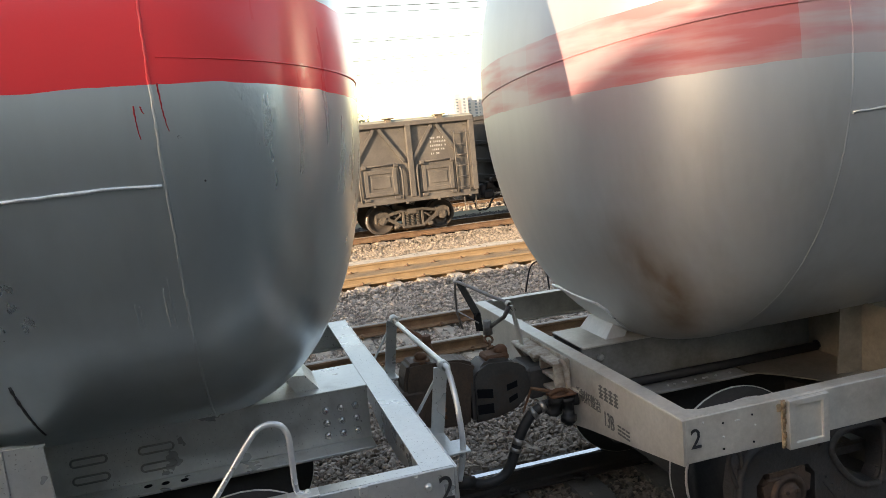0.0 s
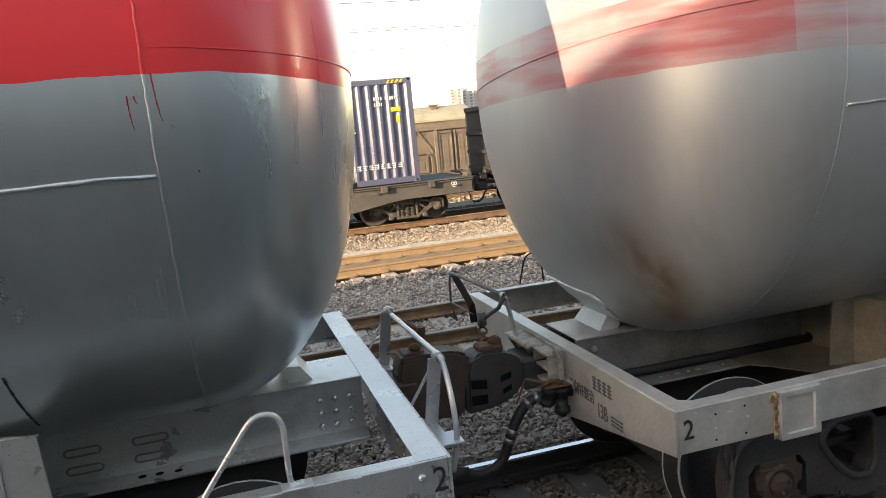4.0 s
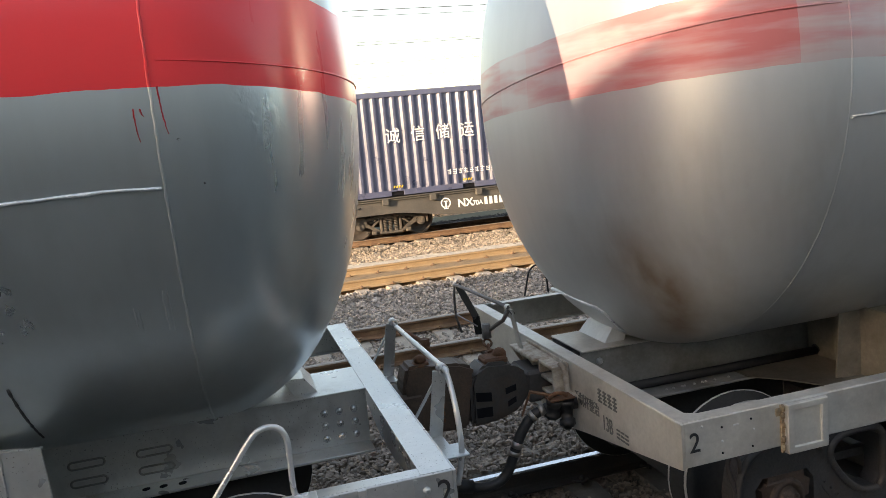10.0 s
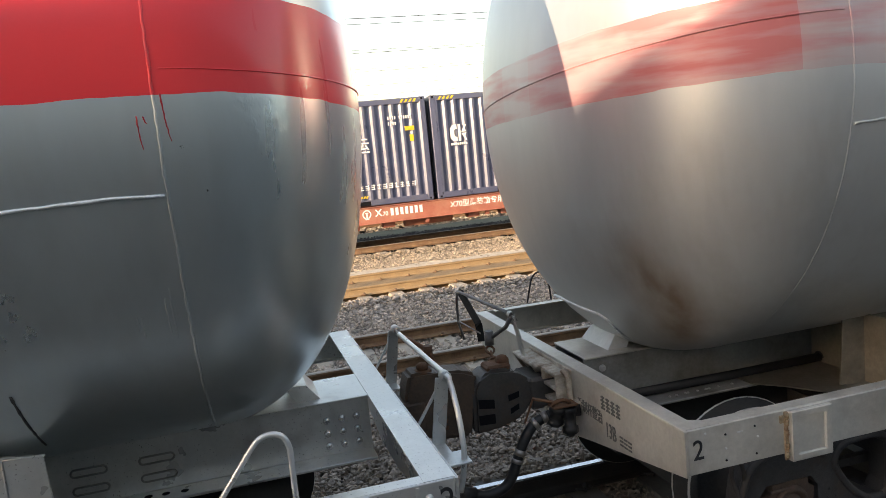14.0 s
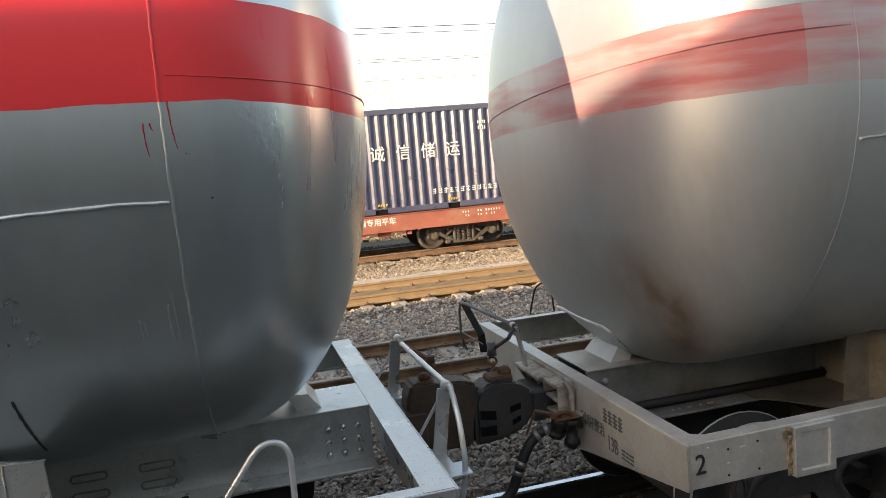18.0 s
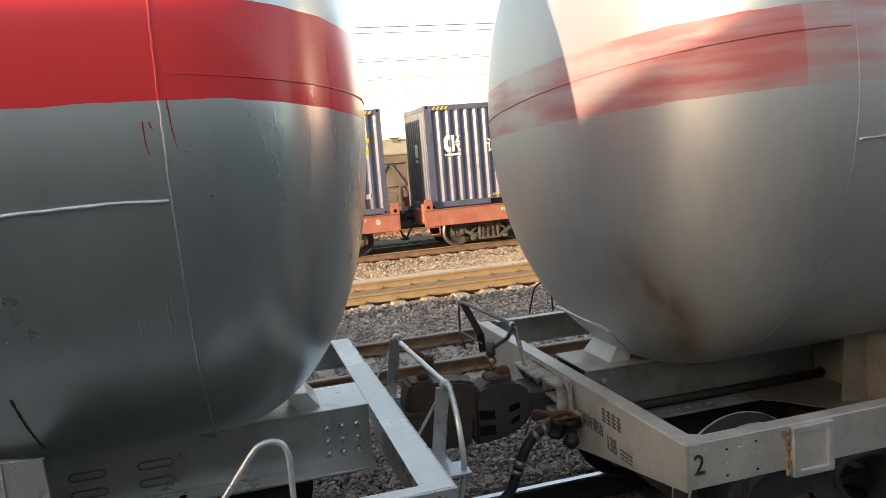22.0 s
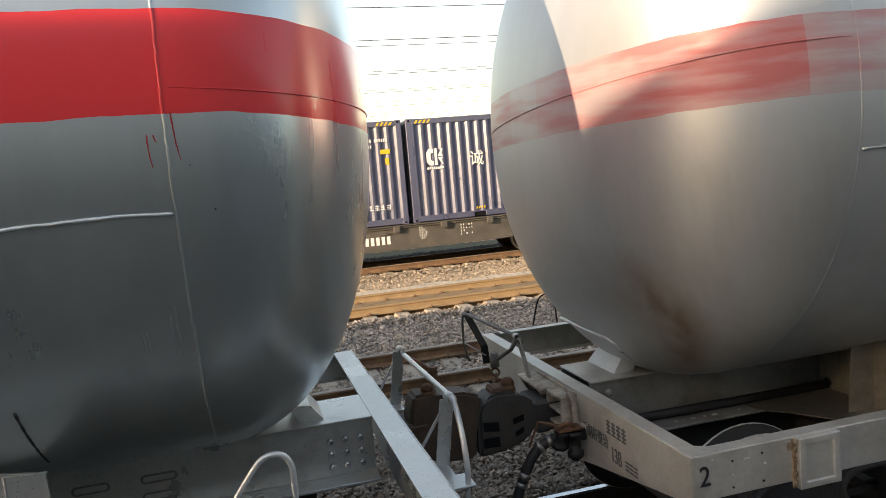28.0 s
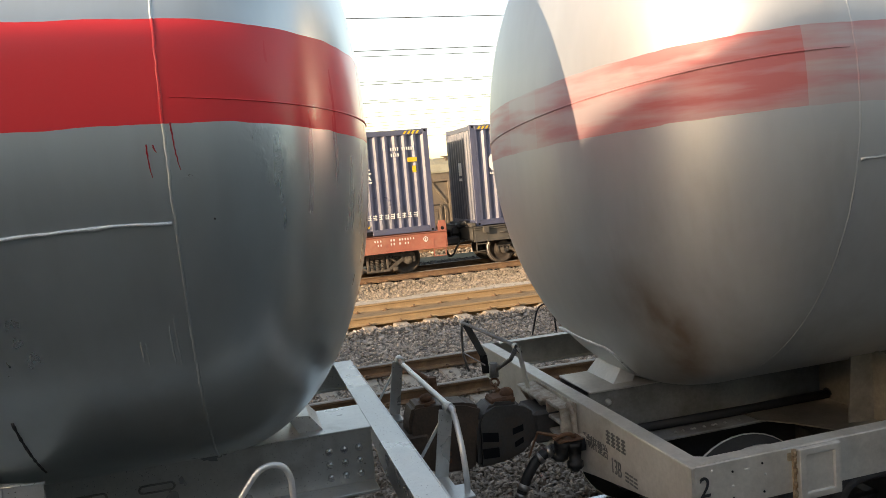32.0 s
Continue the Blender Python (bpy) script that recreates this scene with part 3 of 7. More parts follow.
def stones(name, label, area, count, size, material, z, seed, keep=None, spread=0.04, fine=True):
    """Loose crushed stones, each an uneven angular block."""
    rng = np.random.default_rng(seed)
    x0, x1, y0, y1 = area
    px, py = rng.uniform(x0, x1, count), rng.uniform(y0, y1, count)
    if keep is not None:
        ok = keep(px, py)
        px, py = px[ok], py[ok]
    n = len(px)
    if fine:
        # a block with its corners cut: twelve corners, each pushed about
        corner = [q for a in (-1, 1) for b in (-1, 1) for q in ((a, b, 0), (a, 0, b), (0, a, b))]
        sides = [[(a, b, 0), (a, 0, c), (0, b, c)] for a in (-1, 1) for b in (-1, 1) for c in (-1, 1)]
        for axis in range(3):
            for e in (-1, 1):
                ring = [q[:axis] + (e,) + q[axis:] for q in ((1, 0), (0, 1), (-1, 0), (0, -1))]
                sides += [[ring[0], ring[1], ring[2]], [ring[0], ring[2], ring[3]]]
    else:
        # a plain six-cornered wedge for stones far off
        corner = [(1, 0, 0), (-1, 0, 0), (0, 1, 0), (0, -1, 0), (0, 0, 1), (0, 0, -1)]
        sides = [[(a, 0, 0), (0, b, 0), (0, 0, c)] for a in (-1, 1) for b in (-1, 1) for c in (-1, 1)]
    where = {q: i for i, q in enumerate(corner)}
    tris = []
    for q in sides:
        c = np.array(q, float)
        out = np.dot(np.cross(c[1] - c[0], c[2] - c[0]), c.mean(0)) > 0
        k = [where[w] for w in q]
        tris.append(k if out else k[::-1])
    many = len(corner)
    v = np.array(corner, float)[None] * (0.95 if fine else 1.25) * rng.uniform(0.62, 1.18, (n, many, 1)) + rng.normal(0, 0.10 if fine else 0.2, (n, many, 3))
    v *= (rng.uniform(0.6, 1.35, (n, 1, 3)) * (1.0, 1.0, 0.62) * size * rng.choice([0.5, 0.7, 0.9, 1.15, 1.5], (n, 1, 1), p=[0.22, 0.28, 0.27, 0.16, 0.07]) * rng.uniform(0.85, 1.15, (n, 1, 1)))
    a = rng.uniform(0, 2 * np.pi, (n, 3))
    a[:, 1:] = rng.normal(0, 0.45, (n, 2))
    for i, (p, q) in ((1, (1, 2)), (2, (0, 2)), (0, (0, 1))):
        c, s = np.cos(a[:, i])[:, None], np.sin(a[:, i])[:, None]
        v[:, :, p], v[:, :, q] = v[:, :, p] * c - v[:, :, q] * s, v[:, :, p] * s + v[:, :, q] * c
    v[:, :, 0] += px[:, None]
    v[:, :, 1] += py[:, None]
    v[:, :, 2] += (z(px, py) + rng.uniform(-spread, spread, n))[:, None]
    faces = (np.array(tris)[None] + (np.arange(n) * many)[:, None, None]).reshape(-1, 3)
    me = bpy.data.meshes.new(name)
    me.vertices.add(n * many)
    me.vertices.foreach_set("co", v.reshape(-1))
    me.loops.add(len(faces) * 3)
    me.loops.foreach_set("vertex_index", faces.reshape(-1).astype(np.int32))
    me.polygons.add(len(faces))
    me.polygons.foreach_set("loop_start", np.arange(0, len(faces) * 3, 3, dtype=np.int32))
    me.polygons.foreach_set("loop_total", np.full(len(faces), 3, dtype=np.int32))
    me.update(calc_edges=True)
    me.polygons.foreach_set("use_smooth", np.zeros(len(faces), dtype=bool))
    me.materials.append(material)
    return tagged(new(name, me), label, "ballast", kind="stuff")


def bed(yc, half=1.35, top=-0.245, low=-0.31):
    """Height of a ballast bed round a track's centre line."""
    def z(x, y):
        d = np.abs(y - yc)
        return np.where(d < 1.2, top, np.where(d < half, -0.20, np.maximum(low, -0.20 - (d - half) * 0.30)))
    return z


def in_view(x, y):
    """The strip of ground that shows through the gap between the tank wagons."""
    return (x > 0.10 * y - 0.3) & (x < 0.52 * y + 0.3)


stones("ballast_near", "dark grey crushed stone ballast between the near rails", (-1.0, 5.0, 3.2, 8.3), 58000, 0.0215, BALLAST_DARK, bed(Y_TANK), 1,
       lambda x, y: in_view(x, y) | ((y < 4.9) & (x > 1.2) & (x < 3.9)), 0.03)
stones("ballast_middle", "grey crushed stone ballast between the empty tracks", (-0.2, 9.5, 8.0, 14.6), 64000, 0.0235, BALLAST,
       lambda x, y: np.maximum(bed(Y_EMPTY)(x, y), bed(Y_OCHRE, 1.25, -0.285)(x, y)), 2, in_view)
stones("ballast_far", "pale sunlit ballast between the running tracks", (1.0, 12.0, 14.5, 21.0), 56000, 0.029, BALLAST_WARM,
       lambda x, y: np.maximum(bed(Y_OCHRE, 1.25, -0.285)(x, y), bed(Y_TRAIN)(x, y)), 3,
       lambda x, y: in_view(x, y) & ~((np.abs(y - (18.2 + 0.05 * np.sin(x * 3))) < 0.30) & (np.random.default_rng(5).random(len(x)) < 0.8)), 0.02, False)
# the train's shadow on the ground is coloured into these stones and their bed
stones("ballast_under_train", "oily ballast blackened for the shade below the passing train", (1.5, 16.0, 21.2, 28.3), 24000, 0.034, BALLAST_SHADE,
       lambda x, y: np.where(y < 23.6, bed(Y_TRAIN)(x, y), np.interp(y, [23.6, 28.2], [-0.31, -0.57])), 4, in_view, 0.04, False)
for y0, y1, dust, lab in ((8.1, 14.5, BED_GREY, "grey stone dust of the ballast bed"), (14.5, 20.9, BED_WARM, "tan stone dust of the sunlit ballast bed")):
    m = Mesh().box(-20, 40, y0, y1, -0.4, -0.332)
    thing("ballast_bed", lab, "ballast", kind="structure", mesh=m, material=dust)
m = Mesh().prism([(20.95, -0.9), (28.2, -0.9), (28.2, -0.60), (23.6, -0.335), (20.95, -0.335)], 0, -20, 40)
thing("ballast_bed", "oily stone dust blackened for the shade under the passing train", "ballast", kind="structure", mesh=m, material=BED_SHADE)
m = Mesh().prism([(-0.69, -0.30), (0.69, -0.30), (0.69, -0.165), (0.4, -0.15), (-0.4, -0.15), (-0.69, -0.165)], 0, -4, 16)
thing("dust_fill", "ochre dust lying between the dusty rails", "ballast", kind="structure", at=pose(0, Y_OCHRE, 0), mesh=m, material=OCHRE_DUST)
m = Mesh()
for i in range(24):
    x = 0.5 + i * 0.5
    m.add([(x, 17.75 + 0.1 * math.sin(i), -0.278), (x + 0.5, 17.75 + 0.1 * math.sin(i + 1), -0.278), (x + 0.5, 18.6 + 0.12 * math.sin(i * 1.7 + 1.7), -0.278),
           (x, 18.6 + 0.12 * math.sin(i * 1.7), -0.278)], [(0, 1, 2, 3)])
thing("gravel_path", "pale strip of fine sandy gravel beside the tracks", "ground", kind="structure", mesh=m, material=SAND)
stones("ballast_yard", "dusty ballast of the far yard tracks", (5.0, 22.0, 31.5, 42.0), 14000, 0.055, BALLAST_WARM,
       lambda x, y: np.where((np.abs(y - Y_FAR) < 1.6) | (np.abs(y - Y_BOX) < 1.6), Z_FAR - 0.185, Z_FAR - 0.27), 7, in_view, 0.04, False)
m = Mesh().prism([(28.1, -1.0), (30.6, -1.0), (30.5, -0.60), (28.25, -0.60)], 0, -120, 160)
thing("low_platform", "low grey-green concrete walkway beyond the passing train", "platform", kind="structure", mesh=m, material=KERB)
m = Mesh()
for i in range(33):
    x = -30 + i
    m.add([(x, 1.9 + 0.1 * math.sin(i), -0.325), (x + 1, 1.9 + 0.1 * math.sin(i + 1), -0.325), (x + 1, 3.05 + 0.12 * math.sin(i * 1.7 + 1.7), -0.325), (x, 3.05 + 0.12 * math.sin(i * 1.7), -0.325)], [(0, 1, 2, 3)])
thing("gravel_path", "pale strip of fine gravel along one tank wagon", "ground", kind="structure", mesh=m, material=GREY_SAND)
# unseen wall added behind the photographer; its top edge draws the tanks' shade line
m = Mesh().box(-160, 120, -12.0, -5.0, 2.5, 7.0).prism([(-12.1, 7.0), (-4.9, 7.0), (-4.9, 7.194), (-8.4, 8.0), (-12.1, 7.194)], 0, -160, 120)
thing("wall_behind", "plain pale stand-in wall, unseen, that blocks the sun from behind", "wall", kind="structure", mesh=m, material=WALL)
# added dark lower part, for the dark reflections low on the tanks
m = Mesh().box(-160, 120, -12.05, -4.95, -0.34, 2.5)
thing("wall_plinth", "dark lower part of the unseen stand-in wall", "wall", kind="structure", mesh=m, material=WALL_FOOT)


# ---- bogies ----
WHEEL_R = 0.42


def wheelset_mesh(steel, size=1.0):
    """Two flanged wheels on an axle along y, tread polished."""
    m = Mesh()
    for s in (-1, 1):
        y0 = s * 0.6765
        prof = [(y0 - s * 0.0, 0.10), (y0, 0.33), (y0, 0.447), (y0 + s * 0.026, 0.447), (y0 + s * 0.034, 0.424), (y0 + s * 0.135, 0.418), (y0 + s * 0.135, 0.355),
                (y0 + s * 0.085, 0.335), (y0 + s * 0.06, 0.20), (y0 + s * 0.12, 0.13), (y0 + s * 0.15, 0.12), (y0 + s * 0.15, 0.0)]
        m.lathe([(a, q * size if q > 0.3 else q) for a, q in prof], (0, 0, 0), 1, 40)
        if size != 1.0:
            for off, rr in ((0.135, 0.440), (0.013, 0.470)):
                ring = [(rr * math.cos(a), y0 + s * off, rr * math.sin(a)) for a in (2 * math.pi * k / 40 for k in range(41))]
                m.tube(ring, 0.008, 6, False)
    m.cyl((0, -1.08, 0), (0, 1.08, 0), 0.075, 12)
    me = m.data("wheelset", [steel, RIM if size == 1.0 else EDGE])
    for q in me.polygons:
        c = q.center
        r = math.hypot(c.x, c.z)
        if r > (0.408 if size == 1.0 else 0.425) and (size == 1.0 or abs(abs(c.y) - 0.8115) < 0.0085 or r > 0.4715):
            q.material_index = 1
    return me


def plate_with_hole(m, outer, inner, y0, y1):
    """A plate in x-z with one opening; both outlines have the same number of points."""
    n = len(outer)
    v = [(x, y, z) for y in (y0, y1) for loop in (outer, inner) for x, z in loop]
    f = []
    for i in range(n):
        j = (i + 1) % n
        f += [(i, j, n + j, n + i), (2 * n + j, 2 * n + i, 3 * n + i, 3 * n + j), (j, i, 2 * n + i, 2 * n + j), (n + i, n + j, 3 * n + j, 3 * n + i)]
    m.add(v, f)


def truss_frame_mesh(steel):
    """A slim cast side frame: spring seat, diagonal arms, top chord, axle jaws and brake shoe feet."""
    m = Mesh()
    y0, y1 = -0.07, 0.07
    m.box(-0.33, 0.33, y0 - 0.03, y1, 0.135, 0.205, 0.012)
    m.box(-0.34, 0.34, y0, y1, 0.585, 0.66, 0.012)
    for s in (-1, 1):
        m.bar((s * 0.29, 0, 0.175), (s * 0.74, 0, 0.45), 0.085, 0.15, (0, 1, 0))
        m.bar((s * 0.29, 0, 0.63), (s * 0.78, 0, 0.545), 0.075, 0.13, (0, 1, 0))
        m.box(s * 0.245, s * 0.315, y0, y1, 0.19, 0.62, 0.012)
        m.bar((s * 0.34, -0.02, 0.52), (s * 0.56, -0.02, 0.36), 0.045, 0.08, (0, 1, 0))
        m.prism([(s * x, z) for x, z in ((0.68, 0.46), (0.70, 0.60), (0.80, 0.65), (0.96, 0.65), (1.07, 0.59), (1.09, 0.50), (0.875, 0.53))], 1, y0, y1)
        m.box(s * 1.03, s * 1.09, y0, y1, 0.34, 0.52, 0.01).box(s * 0.67, s * 0.73, y0, y1, 0.36, 0.48, 0.01)
        m.box(s * 0.42, s * 0.57, y0 - 0.06, y0 + 0.05, 0.14, 0.245, 0.018)
        m.cyl((s * 0.495, y0 - 0.075, 0.19), (s * 0.495, y0 - 0.05, 0.19), 0.035, 10)
        m.bar((s * 0.50, 0, 0.22), (s * 0.60, 0, 0.42), 0.035, 0.04, (0, 1, 0))
        for k in range(3):
            m.stud((s * (0.44 + 0.08 * k), y0 - 0.006, 0.27 + 0.05 * k), 0.012, (0, -1, 0))
    return m.data("side_frame", steel)


def sideframe_mesh(steel):
    """A heavy cast side frame, in the plane x-z, with a broad rounded window on each side of the springs."""
    m = Mesh()
    y0, y1 = -0.07, 0.07
    for s in (-1, 1):
        P = lambda *q: [(s * x, z) for x, z in q]
        outer = P((0.12, 0.20), (0.34, 0.20), (0.56, 0.31), (0.70, 0.50), (0.72, 0.62), (0.66, 0.72), (0.46, 0.78), (0.16, 0.78), (0.10, 0.66), (0.10, 0.34))
        inner = P((0.24, 0.33), (0.36, 0.34), (0.48, 0.43), (0.57, 0.56), (0.58, 0.63), (0.53, 0.69), (0.42, 0.715), (0.26, 0.71), (0.20, 0.64), (0.20, 0.40))
        plate_with_hole(m, outer, inner, y0, y1)
        m.bend([(x, y0, z) for x, z in inner + inner[:1]], 0.022, 6, 3)
        hump = P((0.655, 0.30), (0.66, 0.66), (0.70, 0.73), (0.80, 0.765), (0.98, 0.755), (1.12, 0.70), (1.19, 0.60), (1.215, 0.46), (1.21, 0.30), (1.10, 0.30),
                 (1.10, 0.50), (1.05, 0.56), (0.75, 0.56), (0.705, 0.50), (0.70, 0.30))
        m.prism(hump, 1, y0 - 0.004, y1 + 0.004)
        m.prism(P((0.46, 0.24), (0.685, 0.30), (0.685, 0.57), (0.60, 0.42)), 1, y0 + 0.006, y1 - 0.006)
        m.bend([(x, y0, z) for x, z in hump[1:9]], 0.024, 6, 3)
        m.bend([(s * x, y0, z) for x, z in ((1.225, 0.52), (1.26, 0.62), (1.27, 0.70), (1.24, 0.74), (1.20, 0.71), (1.19, 0.62))], 0.014, 6, 3)
        m.prism(P((0, 0.67), (0, 0.76), (0.22, 0.76), (0.22, 0.67)), 1, y0, y1)
        m.prism(P((0, 0.15), (0.19, 0.15), (0.19, 0.24), (0, 0.24)), 1, y0 - 0.03, y1 + 0.03)
        for k in range(6):
            m.stud((s * (0.40 + 0.045 * k), y0 - 0.001, 0.20 + 0.05 * k), 0.009, (0, -1, 0))
    return m.data("side_frame", steel)


def spring_mesh(steel):
    """One coil spring between its two seats."""
    m = Mesh()
    path = [(0.06 * math.cos(a * math.pi / 4), 0.06 * math.sin(a * math.pi / 4), 0.21 + 0.37 * a / 64) for a in range(65)]
    m.tube(path, 0.019, 5)
    m.cyl((0, 0, 0.205), (0, 0, 0.225), 0.075, 10).cyl((0, 0, 0.565), (0, 0, 0.585), 0.075, 10)
    return m.data("spring", steel)


def axle_box_mesh(steel, heavy=False):
    m = Mesh()
    if heavy:
        # saddle-shaped adapter over a roller bearing with a ringed end cap
        m.prism([(-0.155, -0.03), (-0.165, 0.05), (-0.12, 0.075), (-0.12, 0.12), (0.12, 0.12), (0.12, 0.085), (0.16, 0.06), (0.15, -0.03), (0.11, -0.04), (0.09, 0.03), (-0.09, 0.03), (-0.11, -0.04)], 1, -0.085, 0.09)
        m.box(-0.14, 0.05, -0.10, -0.08, 0.075, 0.092, 0.006)
        m.lathe([(0.10, 0.118), (-0.085, 0.118), (-0.105, 0.108), (-0.105, 0.085), (-0.085, 0.078), (-0.085, 0.066), (-0.12, 0.060), (-0.125, 0.0)], (0, 0, -0.02), 1, 28)
        for a in range(3):
            m.stud((0.042 * math.cos(a * 2.1 + 0.5), -0.122, -0.02 + 0.042 * math.sin(a * 2.1 + 0.5)), 0.013, (0, -1, 0))
        return m.data("axle_box", steel)
    m.cyl((0, 0.10, 0), (0, -0.06, 0), 0.135, 16)
    m.cyl((0, -0.06, 0), (0, -0.09, 0), 0.105, 16)
    m.cyl((0, -0.09, 0), (0, -0.10, 0), 0.06, 12)
    m.prism([(-0.19, 0.05), (0.19, 0.05), (0.14, 0.14), (-0.14, 0.14)], 1, -0.04, 0.08)
    for a in range(3):
        m.stud((0.075 * math.cos(a * 2.1 + 0.5), -0.09, 0.075 * math.sin(a * 2.1 + 0.5)), 0.018, (0, -1, 0))
    return m.data("axle_box", steel)


def bolster_mesh(steel):
    m = Mesh()
    m.prism([(-1.08, 0.52), (1.08, 0.52), (1.08, 0.66), (0.6, 0.72), (-0.6, 0.72), (-1.08, 0.66)], 0, -0.17, 0.17)
    m.cyl((0, 0, 0.7), (0, 0, 0.8), 0.2, 16)
    m.box(-0.60, 0.60, -0.95, -0.9, 0.45, 0.5).box(-0.60, 0.60, 0.9, 0.95, 0.45, 0.5)
    for s in (-1, 1):
        m.box(-0.12, 0.12, s * 1.10, s * 0.95, 0.53, 0.64, 0.015)
    return m.data("bogie", steel)


BOGIE_PARTS = {dark: dict(bogie=bolster_mesh(steel), wheelset=wheelset_mesh(disc, 1.05 if dark else 1.0), side_frame=sideframe_mesh(steel) if dark else truss_frame_mesh(steel), spring=spring_mesh(steel),
                          axle_box=axle_box_mesh(box, dark)) for dark, steel, disc, box in ((False, BOGIE, WHEEL, BOGIE), (True, CAST, UNDER, BOX_RUST))}


def bogie(parent, x, base=0.875, dark=False):
    """A two-axle bogie; the wheels turn on their own."""
    b = part("bogie", BOGIE_PARTS[dark]["bogie"], None, parent, at=pose(x, 0, 0))
    up, out = (0.02, 1.06) if dark else (0.0, 1.0)
    for s in (-1, 1):
        part("side_frame", BOGIE_PARTS[dark]["side_frame"], None, b, at=pose(0, s * out, 0, 0, 0, 0 if s < 0 else 180))
        for k in (-1, 0, 1):
            part("spring", BOGIE_PARTS[dark]["spring"], None, b, at=pose(k * (0.102 if dark else 0.156), s * out, 0))
        part("wheelset", BOGIE_PARTS[dark]["wheelset"], None, b, at=pose(s * base, 0, WHEEL_R + up), label="flanged steel wheels with bright rims on one axle")
        for e in (-1, 1):
            part("axle_box", BOGIE_PARTS[dark]["axle_box"], None, b, at=pose(s * base, e * out, WHEEL_R + up, 0, 0, 0 if e < 0 else 180))
    return b


# ---- lettering ----
TEXTS = {}


def lettering(name, body, size, material, parent, at, label="", squeeze=1.0, weight=0.0):
    key = (body, size, material.name, squeeze, weight)
    if key not in TEXTS:
        c = bpy.data.curves.new(name, "FONT")
        c.body, c.size, c.align_x, c.align_y, c.extrude = body, size, "CENTER", "CENTER", 0.002
        c.offset = size * weight
        o = bpy.data.objects.new(name, c)
        scene.collection.objects.link(o)
        bpy.context.view_layer.update()
        me = bpy.data.meshes.new_from_object(o.evaluated_get(bpy.context.evaluated_depsgraph_get()))
        bpy.data.objects.remove(o)
        bpy.data.curves.remove(c)
        for q in me.vertices:
            q.co.x *= squeeze
        me.materials.clear()
        me.materials.append(material)
        TEXTS[key] = me
    return part(name, TEXTS[key], None, parent, label, at)


FACING = lambda x, y, z: pose(x, y, z, 90, 0, 0)


def bars(rows, x, z, y, w, h, gap, pitch, seed=0, depth=0.003):
    """Rows of small marks that stand for writing too small or private to read: (row, count, scale)."""
    rng = random.Random(seed)
    m = Mesh()
    for r, n in enumerate(rows):
        for k in range(n):
            if rng.random() < 0.12:
                continue
            ww = w * rng.uniform(0.65, 1.0)
            m.box(x + k * gap, x + k * gap + ww, y - depth, y + 0.001, z - r * pitch, z - r * pitch + h)
    return m


# ---- tank wagons ----
X_L, X_R = 0.79, 1.90


def wl(*pts):
    """World points in the left wagon's space."""
    return [(x - X_L, y - Y_TANK, z) for x, y, z in pts]


def wr(*pts):
    return [(x - X_R, y - Y_TANK, z) for x, y, z in pts]


def superellipse(u0, depth, r, n, out, steps=48):
    """Head of a tank from its tip to its seam: (along, radius)."""
    q = []
    for i in range(steps + 1):
        a = math.pi / 2 * (1 - i / steps)
        q.append((u0 + out * depth * math.sin(a) ** (2 / n), r * max(0.0, math.cos(a)) ** (2 / n)))
    return q


SADDLE = mat("dusty_cream_paint", (0.23, 0.205, 0.165), 0.7, 0.05, 0.25, 3, 40, 0.2, (0.14, 0.11, 0.08), 0.4, 2.0)


